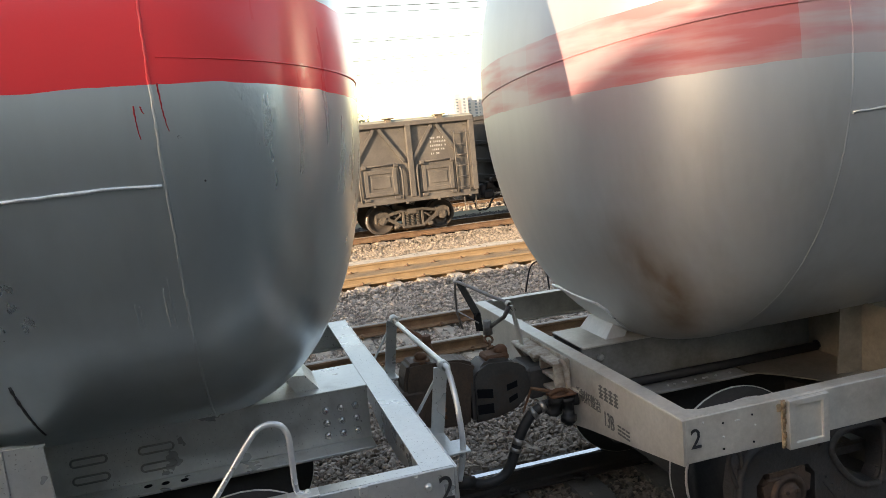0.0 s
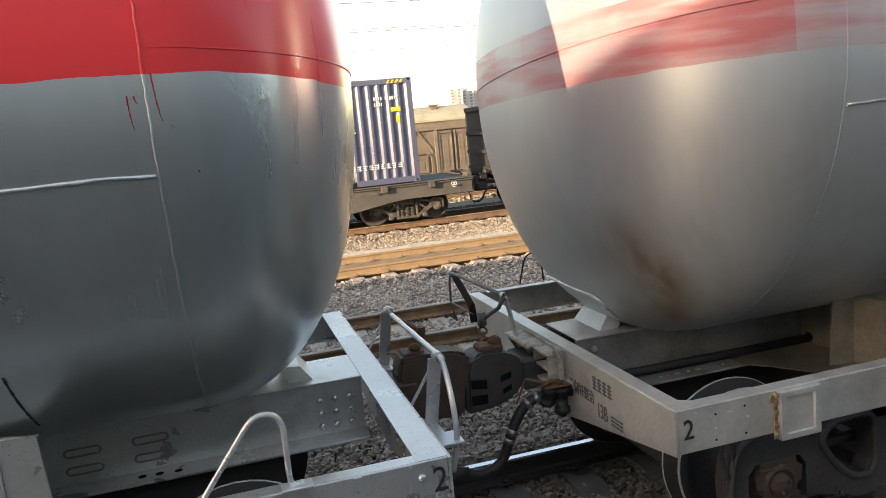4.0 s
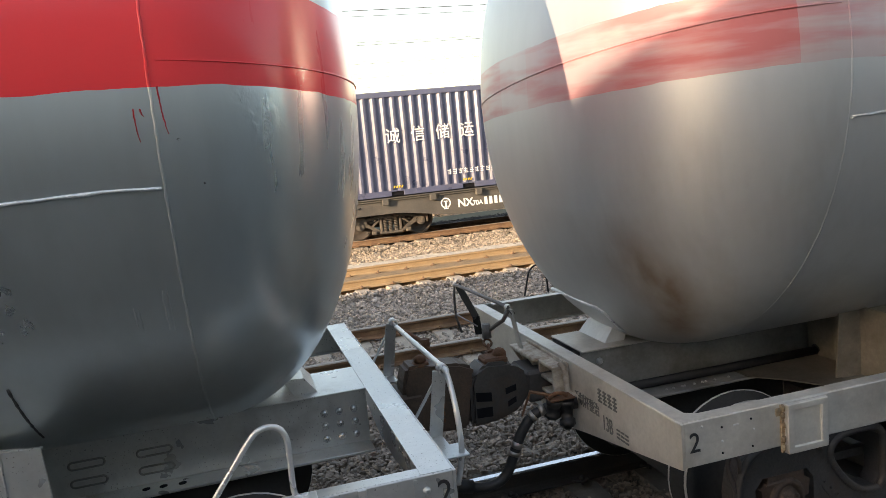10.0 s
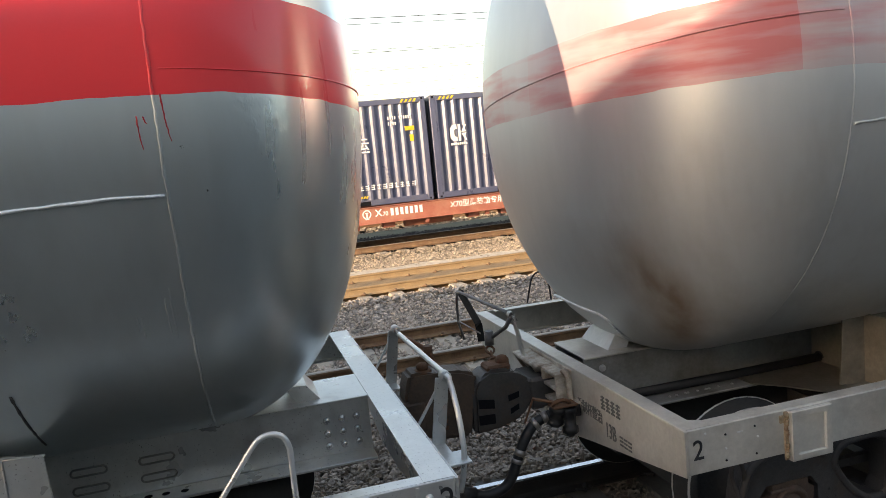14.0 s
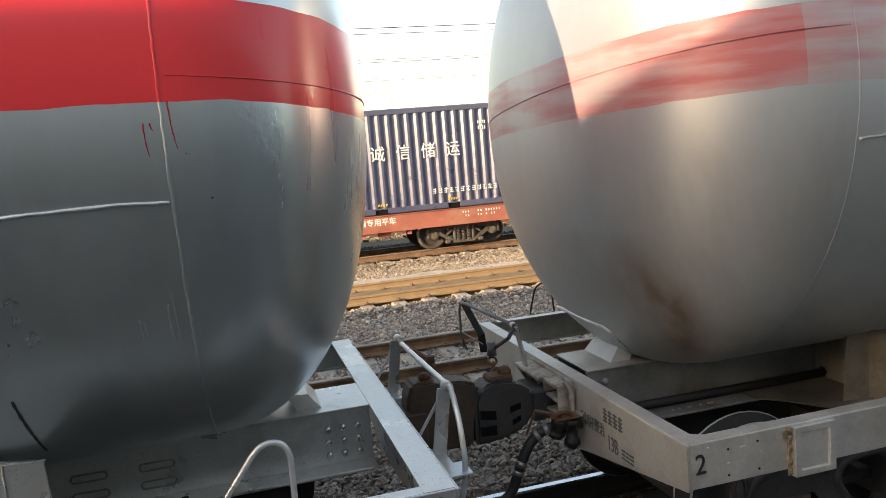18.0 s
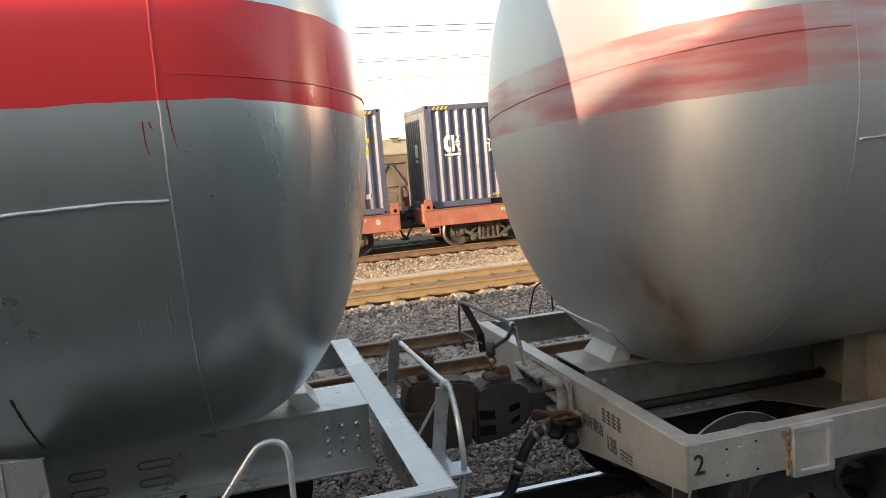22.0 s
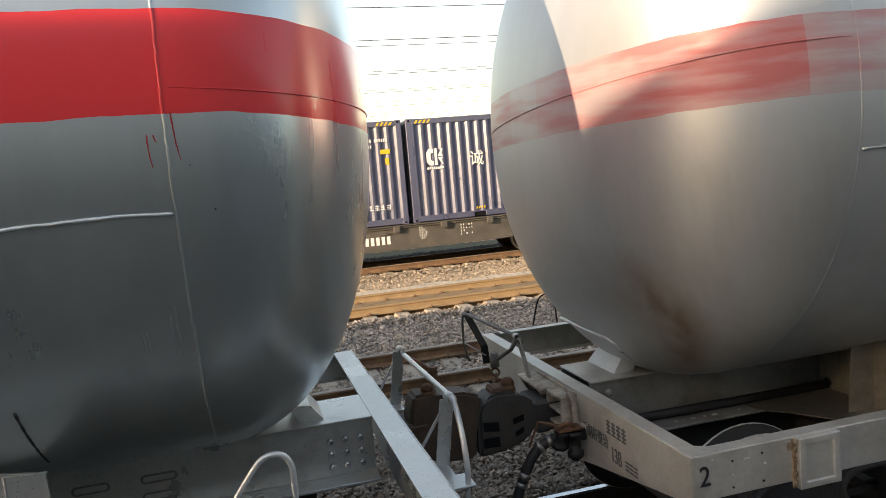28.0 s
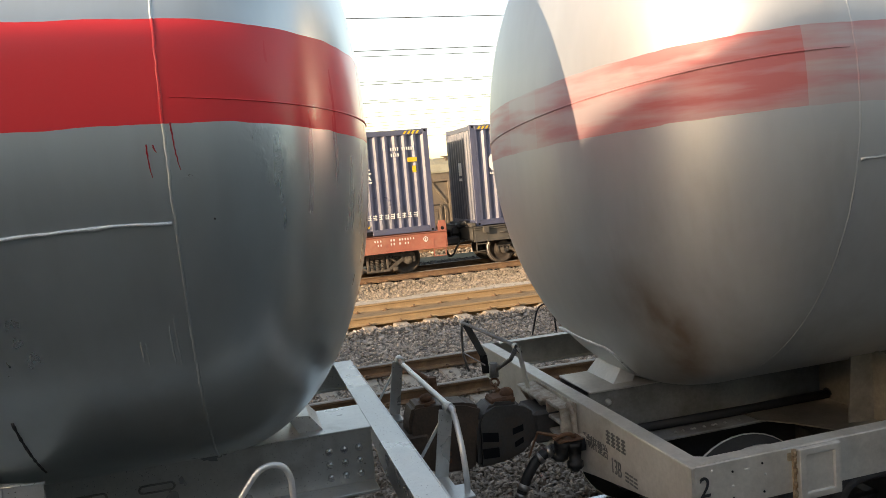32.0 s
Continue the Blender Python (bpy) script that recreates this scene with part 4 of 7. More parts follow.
def tank_wagon(x0, s, fresh, label):
    """A tank wagon whose end sill's outer face is at x0; it reaches away along s."""
    T = thing("tank_wagon", label, "tank wagon", "tank wagons", at=pose(x0, Y_TANK, 0))
    paint, tank_mat, bead = (SILVER, TANK_FRESH, WELD) if fresh else (SILVER_OLD, TANK_OLD, WELD_OLD)
    r, zc, us, depth, n, yo = (1.69, 2.90, 0.99, 0.955, 2.15, -0.03) if fresh else (1.69, 2.82, 0.87, 0.985, 2.16, -0.03)
    total = 16.6
    X = lambda u: s * u
    # tank shell
    m = Mesh()
    prof = [(X(u), rr) for u, rr in superellipse(us, depth, r, n, -1)]
    prof += [(X(us + (total - 2 * us) * k / 12), r) for k in range(1, 12)]
    prof += [(X(u), rr) for u, rr in superellipse(total - us, depth, r, n, 1)[::-1]]
    m.lathe(prof, (0, yo, zc), 0, 128)
    tank = part("tank", m, tank_mat, T, "silver tank with a red band and domed ends")
    # weld beads
    def head_x(y, z):
        rho = min(1.0, math.hypot(y, z) / r)
        return us - depth * (1 - rho ** n) ** (1 / n)
    g = Mesh()
    turns = [math.pi * (0.5 + k / 160) for k in range(321)]
    bead_r = [(0.006 if fresh else 0.008) * random.uniform(0.9, 1.1) for a in turns]
    rw = r if fresh else r - 0.0055
    g.tube([(X(us + random.uniform(-0.002, 0.002)), yo + rw * math.cos(a), zc + rw * math.sin(a)) for a in turns], bead_r, 10)
    part("girth_weld", g, tank_mat, tank)
    zl = 2.535 - zc
    g = Mesh()
    yl = -math.sqrt(r * r - zl * zl)
    g.tube([(X(us + 0.012 + k * 0.05), yo + yl - 0.002, zc + zl + 0.006 * math.sin(k * 0.35) + random.uniform(-0.002, 0.002)) for k in range(120)], [random.uniform(0.0055, 0.0085) for k in range(120)], 6)
    part("plate_weld", g, bead, tank)
    zh = (2.974 if fresh else 3.045) - zc
    g = Mesh()
    pts = []
    for k in range(181):
        a = -math.cos(math.pi * k / 180) * 0.9998
        y = a * math.sqrt(r * r - zh * zh)
        zz = zh - 0.063 * max(0.0, us - head_x(y, zh)) if fresh else zh - 0.085 * (y + 1.69)
        pts.append((X(head_x(y, zz)) - s * 0.001, yo + y, zc + zz))
    g.tube(pts, [random.uniform(0.004, 0.006) * min(1.0, 0.35 + k / (90 if fresh else 20)) for k, q in enumerate(pts)], 6)
    part("head_weld", g, tank_mat, tank)
    if not fresh:
        # bead round the doubling plate under the head
        g = Mesh()
        g.tube(wr((2.125, 4.85, 1.496), (2.128, 4.677, 1.492), (2.131, 4.389, 1.481), (2.154, 4.24, 1.470), (2.188, 4.199, 1.436), (2.30, 4.235, 1.318), (2.42, 4.30, 1.24)), 0.012, 6)
        part("plate_weld", g, WELD, tank)
    if fresh:
        g = Mesh()
        for (xa, za), (xb, zb) in (((-0.264, 2.815), (-0.261, 2.70)), ((-0.242, 2.812), (-0.238, 2.785)), ((-0.176, 2.885), (-0.170, 2.72))):
            pp = [(xa + (xb - xa) * 2.6 * (k / 12) ** 2 + random.uniform(-0.0012, 0.0012), za + (zb - za) * k / 12) for k in range(13)]
            g.tube([(x - x0, yo - math.sqrt(r * r - (z - zc) ** 2) + 0.0005, z) for x, z in pp], [random.uniform(0.0028, 0.0042) * (1 - 0.5 * k / 12) for k in range(13)], 5)
        part("paint_drip", g, RED_LINE, tank, "run of red paint below the band", split=True)
        # flat runs of the fresh silver low on the shell
        g = Mesh()
        for xa, za, deep in ((-0.275, 2.15, 0.17), (-0.255, 2.19, 0.22), (-0.37, 2.09, 0.10), (-0.385, 2.10, 0.09)):
            zz = [za - deep * k / 10 for k in range(11)]
            g.tube([(xa + random.uniform(-0.0015, 0.0015) - x0, yo - math.sqrt(r * r - (z - zc) ** 2) + 0.0042, z) for z in zz], [0.004 + 0.0022 * math.sin(math.pi * k / 10) for k in range(11)], 6)
        part("paint_run", g, tank_mat, tank, split=True)
    # centre sill
    zt = 1.2 if fresh else 1.174
    m = Mesh().box(X(0.15), X(total - 0.15), -0.23, -0.215, 0.885, zt, 0.003).box(X(0.15), X(total - 0.15), 0.195, 0.21, 0.885, zt)
    part("sill_plate", Mesh().box(X(0.15), X(total - 0.15), -0.25, 0.23, zt, zt + 0.012, 0.003), paint, T, "pale top plate of the centre sill")
    m.box(X(0.15), X(total - 0.15), -0.385 if fresh else -0.47, -0.2, 0.868, 0.885, 0.004)
    m.box(X(0.15), X(total - 0.15), 0.18, 0.29, 0.868, 0.885)
    # the dusty wagon's sill has the tank's shade in its paint
    sill = part("centre_sill", m, paint if fresh else SILVER_SHADE_GRIME, T, split=True)
    g = Mesh()
    if fresh:
        for i in range(3):
            for j in range(3):
                g.stud((0.385 + 0.088 * i - x0, -0.232, 1.095 - 0.077 * j), 0.023, (0, -1, 0), 10)
        h = Mesh()
        for xa in (-0.905, -0.558):
            for z in (1.065, 0.964):
                loop = [(xa - x0 + (0.07 if math.cos(a) > 0 else -0.07) + 0.021 * math.cos(a), -0.232, z + 0.021 * math.sin(a)) for a in (2 * math.pi * (k + 0.5) / 16 for k in range(17))]
                h.tube(loop, 0.0065, 6)
        part("slot", h, SILVER_SHADE_GRIME, sill, "dark lip of a pressed oblong slot", split=True)
        h = Mesh()
        for xa, ya in ((-0.62, -0.30), (-0.53, -0.305), (-0.43, -0.315)):
            h.cyl((xa - x0, ya, 0.8845), (xa - x0, ya, 0.8865), 0.022, 12)
        part("hole", h, HOLE, sill, "dark bolt hole in the lower flange", split=True)
    else:
        g.stud((2.174 - x0, -0.232, 1.10), 0.024, (0, -1, 0), 10)
        for i in range(9):
            g.stud((2.55 + 0.045 * i * (1 + (i % 3) * 0.15) - x0, -0.40, 0.885), 0.01, (0, 0, 1))
    part("bolt", g, BOLT if fresh else bead, sill, split=True)
    # end sills: web, flanges and a deeper belly over the coupler
    for e, (ua, ub) in enumerate(((0.0, 0.15), (total, total - 0.15))):
        d = 1 if e == 0 else -1
        low = 0.97 if fresh else 0.955
        belly = [(-1.56, low), (-0.55, 0.78), (-0.25, 0.72), (0.25, 0.72), (0.55, 0.78), (1.5, low), (1.5, zt + 0.008), (1.5, zt + 0.012), (-1.555, zt + 0.012), (-1.56, zt + 0.007)]
        m = Mesh().prism(belly, 0, X(ua), X(ua + d * 0.014))
        plan = [(0.014, -1.545), (0.15, -1.545), (0.15, -1.475), (0.15 if fresh else 0.095, -1.475 if fresh else -1.44), (0.15 if fresh else 0.095, 1.485), (0.014, 1.485)]
        m.prism([(X(ua + d * u), y) for u, y in plan], 2, zt, zt + 0.012)
        m.tube([(X(ua + d * 0.006), -1.553, zt + 0.006), (X(ua + d * 0.006), 1.49, zt + 0.006)], 0.0075, 8)
        end = part("end_sill", m, paint, T, "broad end beam" if e else "broad end beam with stencilled marks")
        if e == 0:
            front = end
    # side sills
    for side in (-1, 1):
        y = -1.56 if side < 0 else 1.5
        low = 0.995 if fresh else 0.962
        m = Mesh().box(X(0.0145), X(total - 0.0145), y, y - side * 0.012, low, zt + 0.012, 0.004)
        m.box(X(0.151), X(total - 0.151), y - side * 0.012, y - side * 0.085, zt, zt + 0.012)
        m.box(X(0.0145), X(total - 0.0145), y - side * 0.012, y - side * 0.075, low, low + 0.010)
        ss = part("side_sill", m, paint, T)
        if side < 0:
            near = ss
    # bolsters with saddles
    yf = -1.0 if fresh else -0.78
    for u, w in ((1.69 if fresh else 1.64, 1), (total - 1.72, -1)):
        m = Mesh().box(X(u), X(u + w * 0.5), -1.47, -0.26, 0.87, 0.89).box(X(u), X(u + w * 0.5), 0.24, 1.41, 0.87, 0.89)
        m.box(X(u + w * 0.24), X(u + w * 0.252), yf, -0.26, 0.89, 1.2).box(X(u + w * 0.488), X(u + w * 0.5), yf, -0.26, 0.89, 1.2)
        arc = [(y, zc - math.sqrt(r * r - (y - yo) ** 2) + 0.02) for y in (yf, yf * 0.85, yf * 0.7, -0.35, 0.0, 0.3, 0.65, 0.95)]
        for du in (0.24, 0.488):
            m.prism([(yf, 1.2)] + arc + [(0.95, 1.2)], 0, X(u + w * du), X(u + w * (du + 0.012)))
        zs = zc - math.sqrt(r * r - (yf - yo) ** 2)
        m.prism([(X(u - w * 0.02), 0.89), (X(u + w * 0.5), 0.89), (X(u + w * 0.5), zs + 0.015), (X(u + w * 0.01), zs + (-0.06 if fresh else 0.015))], 1, yf - 0.012, yf)
        if fresh:
            m.tube([(X(u), yf - 0.014, zs - 0.058), (X(u + w * 0.17), yf - 0.014, zs - 0.05), (X(u + w * 0.17), yf - 0.014, 0.9)], 0.006, 6)
        else:
            m.prism([(X(1.21), -0.48), (X(1.34), -0.63), (X(1.66), -1.15), (X(1.66), -0.25), (X(1.21), -0.25)], 2, 0.889, 0.897)
            m.box(X(u + w * 0.17), X(u + w * 0.19), yf - 0.25, yf - 0.012, 0.89, zs + 0.02)
        part("saddle", m, paint if fresh else SADDLE, T, split=True)
    if fresh:
        # dark edge of the saddle strap
        g = Mesh()
        g.tube([(X(1.695), yo + (r + 0.001) * math.cos(a), zc + (r + 0.001) * math.sin(a)) for a in (math.radians(220 + k) for k in range(18))], [random.uniform(0.003, 0.0075) for k in range(18)], 6)
        part("strap_edge", g, CAST, tank, "dark edge of the saddle strap")
    # stop pad below the head
    m = Mesh()
    up = 0.36 if not fresh else 0.42
    m.hexa([(X(up), -0.16, zt + 0.012), (X(up + 0.14), -0.16, zt + 0.012), (X(up + 0.14), 0.22, zt + 0.012), (X(up), 0.22, zt + 0.012)],
           [(X(up + 0.07), -0.14, zt + 0.1), (X(up + 0.2), -0.14, zt + 0.11), (X(up + 0.2), 0.2, zt + 0.11), (X(up + 0.07), 0.2, zt + 0.1)])
    part("stop_block", m, SILVER if fresh else CONCRETE_PAINT, T, "pale wedge-shaped stop block")
    # dark gear below the frame
    m = Mesh()
    m.tube([(X(0.2), -0.31, 0.92), (X(1.2), -0.325, 0.918), (X(1.9), -0.33, 0.922)], 0.03, 10)
    m.cyl((X(1.88), -0.33, 0.922), (X(1.98), -0.33, 0.93), 0.042, 12)
    if not fresh:
        part("brake_pipe", m, RUBBER, T)
    m = Mesh().box(X(2.6), X(total - 2.6), -0.9, 0.9, 0.7, 0.86, 0.02)
    m.cyl((X(total * 0.45), -0.75, 0.6), (X(total * 0.55), -0.75, 0.6), 0.18, 16)
    part("brake_gear", m, UNDER, T, split=True)
    m = Mesh()
    for ua, ub in ((0.62 if fresh else 0.32, 2.4), (total - 2.4, total - 0.4)):
        m.box(X(ua), X(ub), -0.27, 0.25, 0.50, 0.866, 0.02)
        m.bar((X(ua + 0.25), -0.75, 0.42), (X(ua + 0.25), 0.75, 0.42), 0.07, 0.09)
    part("draft_gear", m, UNDER, T, "dark draft gear pocket below the sill", split=True)
    for u in (0.95 + 0.875, total - 0.95 - 0.875):
        bogie(T, X(u), 0.9, True)
    return T, front, near, sill, tank


CONCRETE_PAINT = mat("pale_grey_paint", (0.694, 0.694, 0.672), 0.5, 0.1, 0.12, 4, 40, 0.1)

GL, front_l, near_l, sill_l, tank_l = tank_wagon(X_L, -1, True, "freshly painted silver tank wagon with a bright red band")
GR, front_r, near_r, sill_r, tank_r = tank_wagon(X_R, 1, False, "dusty silver tank wagon with a faded patchy red band")


def coupler_left():
    m = Mesh()
    m.box(0.0, 0.22, -0.16, 0.13, 0.86, 1.08, 0.02)
    bm = bmesh.new()
    q = [(0.09, 0.88), (0.095, 1.14), (0.13, 1.25), (0.20, 1.255), (0.30, 1.235), (0.475, 1.222), (0.558, 1.185), (0.56, 1.13), (0.515, 1.08), (0.50, 0.79), (0.28, 0.80)]
    a = [bm.verts.new((x, -0.15, z)) for x, z in q]
    b = [bm.verts.new((x, 0.04, z)) for x, z in q]
    bm.faces.new(a)
    bm.faces.new(b[::-1])
    for i in range(len(q)):
        j = (i + 1) % len(q)
        bm.faces.new((a[j], a[i], b[i], b[j]))
    bmesh.ops.bevel(bm, geom=bm.edges[:], offset=0.020, segments=2, affect="EDGES")
    m.take(bm, False)
    c = part("coupler", m, RUST_COUPLER, GL, split=True, label= "rusty brown automatic coupler head")
    k = Mesh()
    k.tube([(0.232, -0.08, 1.235), (0.232, -0.08, 1.255)], [0.060, 0.050], 14)
    k.tube([(0.232, -0.08, 1.25), (0.232, -0.08, 1.262), (0.232, -0.08, 1.28), (0.232, -0.08, 1.294), (0.232, -0.08, 1.30)], [0.028, 0.038, 0.040, 0.026, 0.01], 14)
    part("lock_lifter", k, RUST, c)
    k = Mesh()
    for i in range(4):
        for j in range(2):
            k.box(0.30 + 0.03 * j, 0.315 + 0.03 * j, -0.153, -0.149, 1.0 - i * 0.045, 1.025 - i * 0.045)
    part("cast_mark", k, RUST, c, split=True)


def coupler_right():
    m = Mesh()
    m.box(-0.2, 0.0, -0.14, 0.16, 0.87, 1.08, 0.02)
    def lump(q, front, depth, c):
        """A rounded casting: outline in x-z, front face slanting from the first y to the second."""
        bm = bmesh.new()
        xs = [x for x, z in q]
        f = lambda x: front[0] + (front[1] - front[0]) * (x - min(xs)) / (max(xs) - min(xs))
        a = [bm.verts.new((x, f(x), z)) for x, z in q]
        b = [bm.verts.new((x, f(x) + depth, z)) for x, z in q]
        bm.faces.new(a)
        bm.faces.new(b[::-1])
        for i in range(len(q)):
            j = (i + 1) % len(q)
            bm.faces.new((a[j], a[i], b[i], b[j]))
        bmesh.ops.bevel(bm, geom=bm.edges[:], offset=c, segments=2, affect="EDGES")
        m.take(bm, False)
    lump([(-0.597, 0.795), (-0.590, 1.085), (-0.535, 1.14), (-0.473, 1.195), (-0.297, 1.178), (-0.290, 1.118), (-0.183, 1.083), (-0.170, 0.955), (-0.255, 0.845), (-0.406, 0.803)], (-0.175, -0.14), 0.21, 0.024)
    face = lambda x: -0.175 + 0.083 * (x + 0.594)
    c = part("coupler", m, COUPLER, GR, split=True, label= "greasy black automatic coupler head")
    h = Mesh()
    for x0, x1, (za, zb), tall in ((-0.561, -0.455, (0.965, 0.946), 0.058), (-0.565, -0.457, (0.857, 0.848), 0.062), (-0.356, -0.282, (0.971, 0.986), 0.039), (-0.346, -0.287, (0.887, 0.909), 0.034)):
        low = [(x0, face(x0) - 0.005, za), (x1, face(x1) - 0.005, zb), (x1, face(x1) + 0.01, zb), (x0, face(x0) + 0.01, za)]
        h.hexa(low, [(x, y, z + tall) for x, y, z in low])
    part("window", h, HOLE, c, "dark core opening", split=True)
    k = Mesh()
    k.box(-0.47, -0.31, -0.13, 0.02, 1.16, 1.208, 0.014)
    k.tube([(-0.345, -0.06, 1.19), (-0.345, -0.06, 1.225), (-0.345, -0.06, 1.245), (-0.345, -0.06, 1.252)], [0.046, 0.044, 0.03, 0.014], 12)
    part("lock_lifter", k, RUST, c)


RUST_COUPLER = mat("brown_greasy_iron", (0.092, 0.062, 0.046), 0.6, 0.2, 0.35, 6, 60, 0.3, (0.157, 0.09, 0.056), 0.3, 4.0)
coupler_left()
coupler_right()


def fittings_left():
    # bent end handrail with its brackets
    m = Mesh()
    m.bend(wl((1.0, 5.06, 1.375), (1.0, 4.4, 1.385), (1.0, 3.82, 1.395), (1.0, 3.74, 1.375), (1.0, 3.68, 1.31), (1.0, 3.62, 1.2), (1.0, 3.59, 1.05), (0.99, 3.60, 0.93), (0.97, 3.62, 0.82)), 0.016, 10)
    rail = part("handrail", m, PIPE, GL, "bent silver end handrail")
    m = Mesh()
    for y in (5.06, 3.83):
        p, q = wl((0.985, y + 0.01, 1.375), (0.935, y + 0.03, 1.0))
        m.bar(p, q, 0.075, 0.010, (0, 1, 0))
        p, q = wl((0.985, y + 0.02, 1.36), (0.82, y + 0.16, 1.02))
        m.bar(p, q, 0.014, 0.014, (0, 1, 0))
        m.lathe([(-0.035, 0.02), (-0.035, 0.03), (0.035, 0.03), (0.035, 0.02)], (1.0 - X_L, y - Y_TANK, 1.385), 1, 10)
        p, = wl((0.86, y, 1.0))
        m.box(p[0] - 0.07, p[0] + 0.11, p[1] - 0.12, p[1] + 0.1, 0.99, 1.0)
        m.box(p[0] - 0.07, p[0] - 0.06, p[1] - 0.12, p[1] + 0.1, 0.9, 1.0)
    m.box(0.80 - X_L, 1.03 - X_L, 3.55 - Y_TANK, 3.72 - Y_TANK, 0.992, 1.003, 0.003)
    part("handrail_bracket", m, SILVER, rail, split=True)
    m = Mesh()
    m.tube(wl((1.01, 4.98, 1.36), (1.06, 4.84, 1.34), (1.13, 4.70, 1.30), (1.15, 4.64, 1.22)), 0.016, 8)
    m.cyl(*wl((1.13, 4.70, 1.26), (1.13, 4.70, 1.33)), 0.03, 10)
    part("uncoupling_rod", m, RUST, GL, "rusty uncoupling rod")
    # step loop on the side sill
    m = Mesh()
    m.bend(wl((-0.255, 3.0, 1.21), (-0.218, 3.0, 1.262), (-0.087, 3.0, 1.435), (-0.03, 3.0, 1.508), (0.005, 3.0, 1.535), (0.05, 3.0, 1.541), (0.088, 3.0, 1.522), (0.108, 3.0, 1.475), (0.11, 3.0, 1.40), (0.11, 3.0, 1.26), (0.125, 3.0, 1.225), (0.16, 3.0, 1.218)), 0.0125, 10)
    m.box(0.07 - X_L, 0.20 - X_L, -1.575, -1.5, 1.213, 1.224, 0.003)
    m.stud((0.155 - X_L, -1.53, 1.224), 0.014, (0, 0, 1))
    part("grab_loop", m, PIPE, GL, "silver bent pipe grab loop")
    m = Mesh()
    m.stud((0.655 - X_L, -1.562, 1.145), 0.018, (0, -1, 0), 10)
    m.box(0.60 - X_L, 0.615 - X_L, -1.566, -1.56, 0.99, 1.2).box(0.36 - X_L, 0.40 - X_L, -1.57, -1.56, 1.17, 1.212, 0.004)
    part("bolt", m, SILVER, near_l, split=True)
    lettering("number_mark", "2", 0.16, BLACK_PAINT, near_l, FACING(0.735 - X_L, -1.563, 1.115), squeeze=0.9)
    # brake hose
    m = Mesh()
    m.bend(wl((0.86, 4.1, 0.80), (0.93, 4.12, 0.72), (1.0, 4.14, 0.60), (1.07, 4.15, 0.55), (1.15, 4.15, 0.545)), 0.028, 10)
    m.tube(wl((1.10, 4.15, 0.548), (1.20, 4.15, 0.52)), 0.042, 10)
    part("brake_hose", m, RUBBER, GL, "black rubber brake hose")


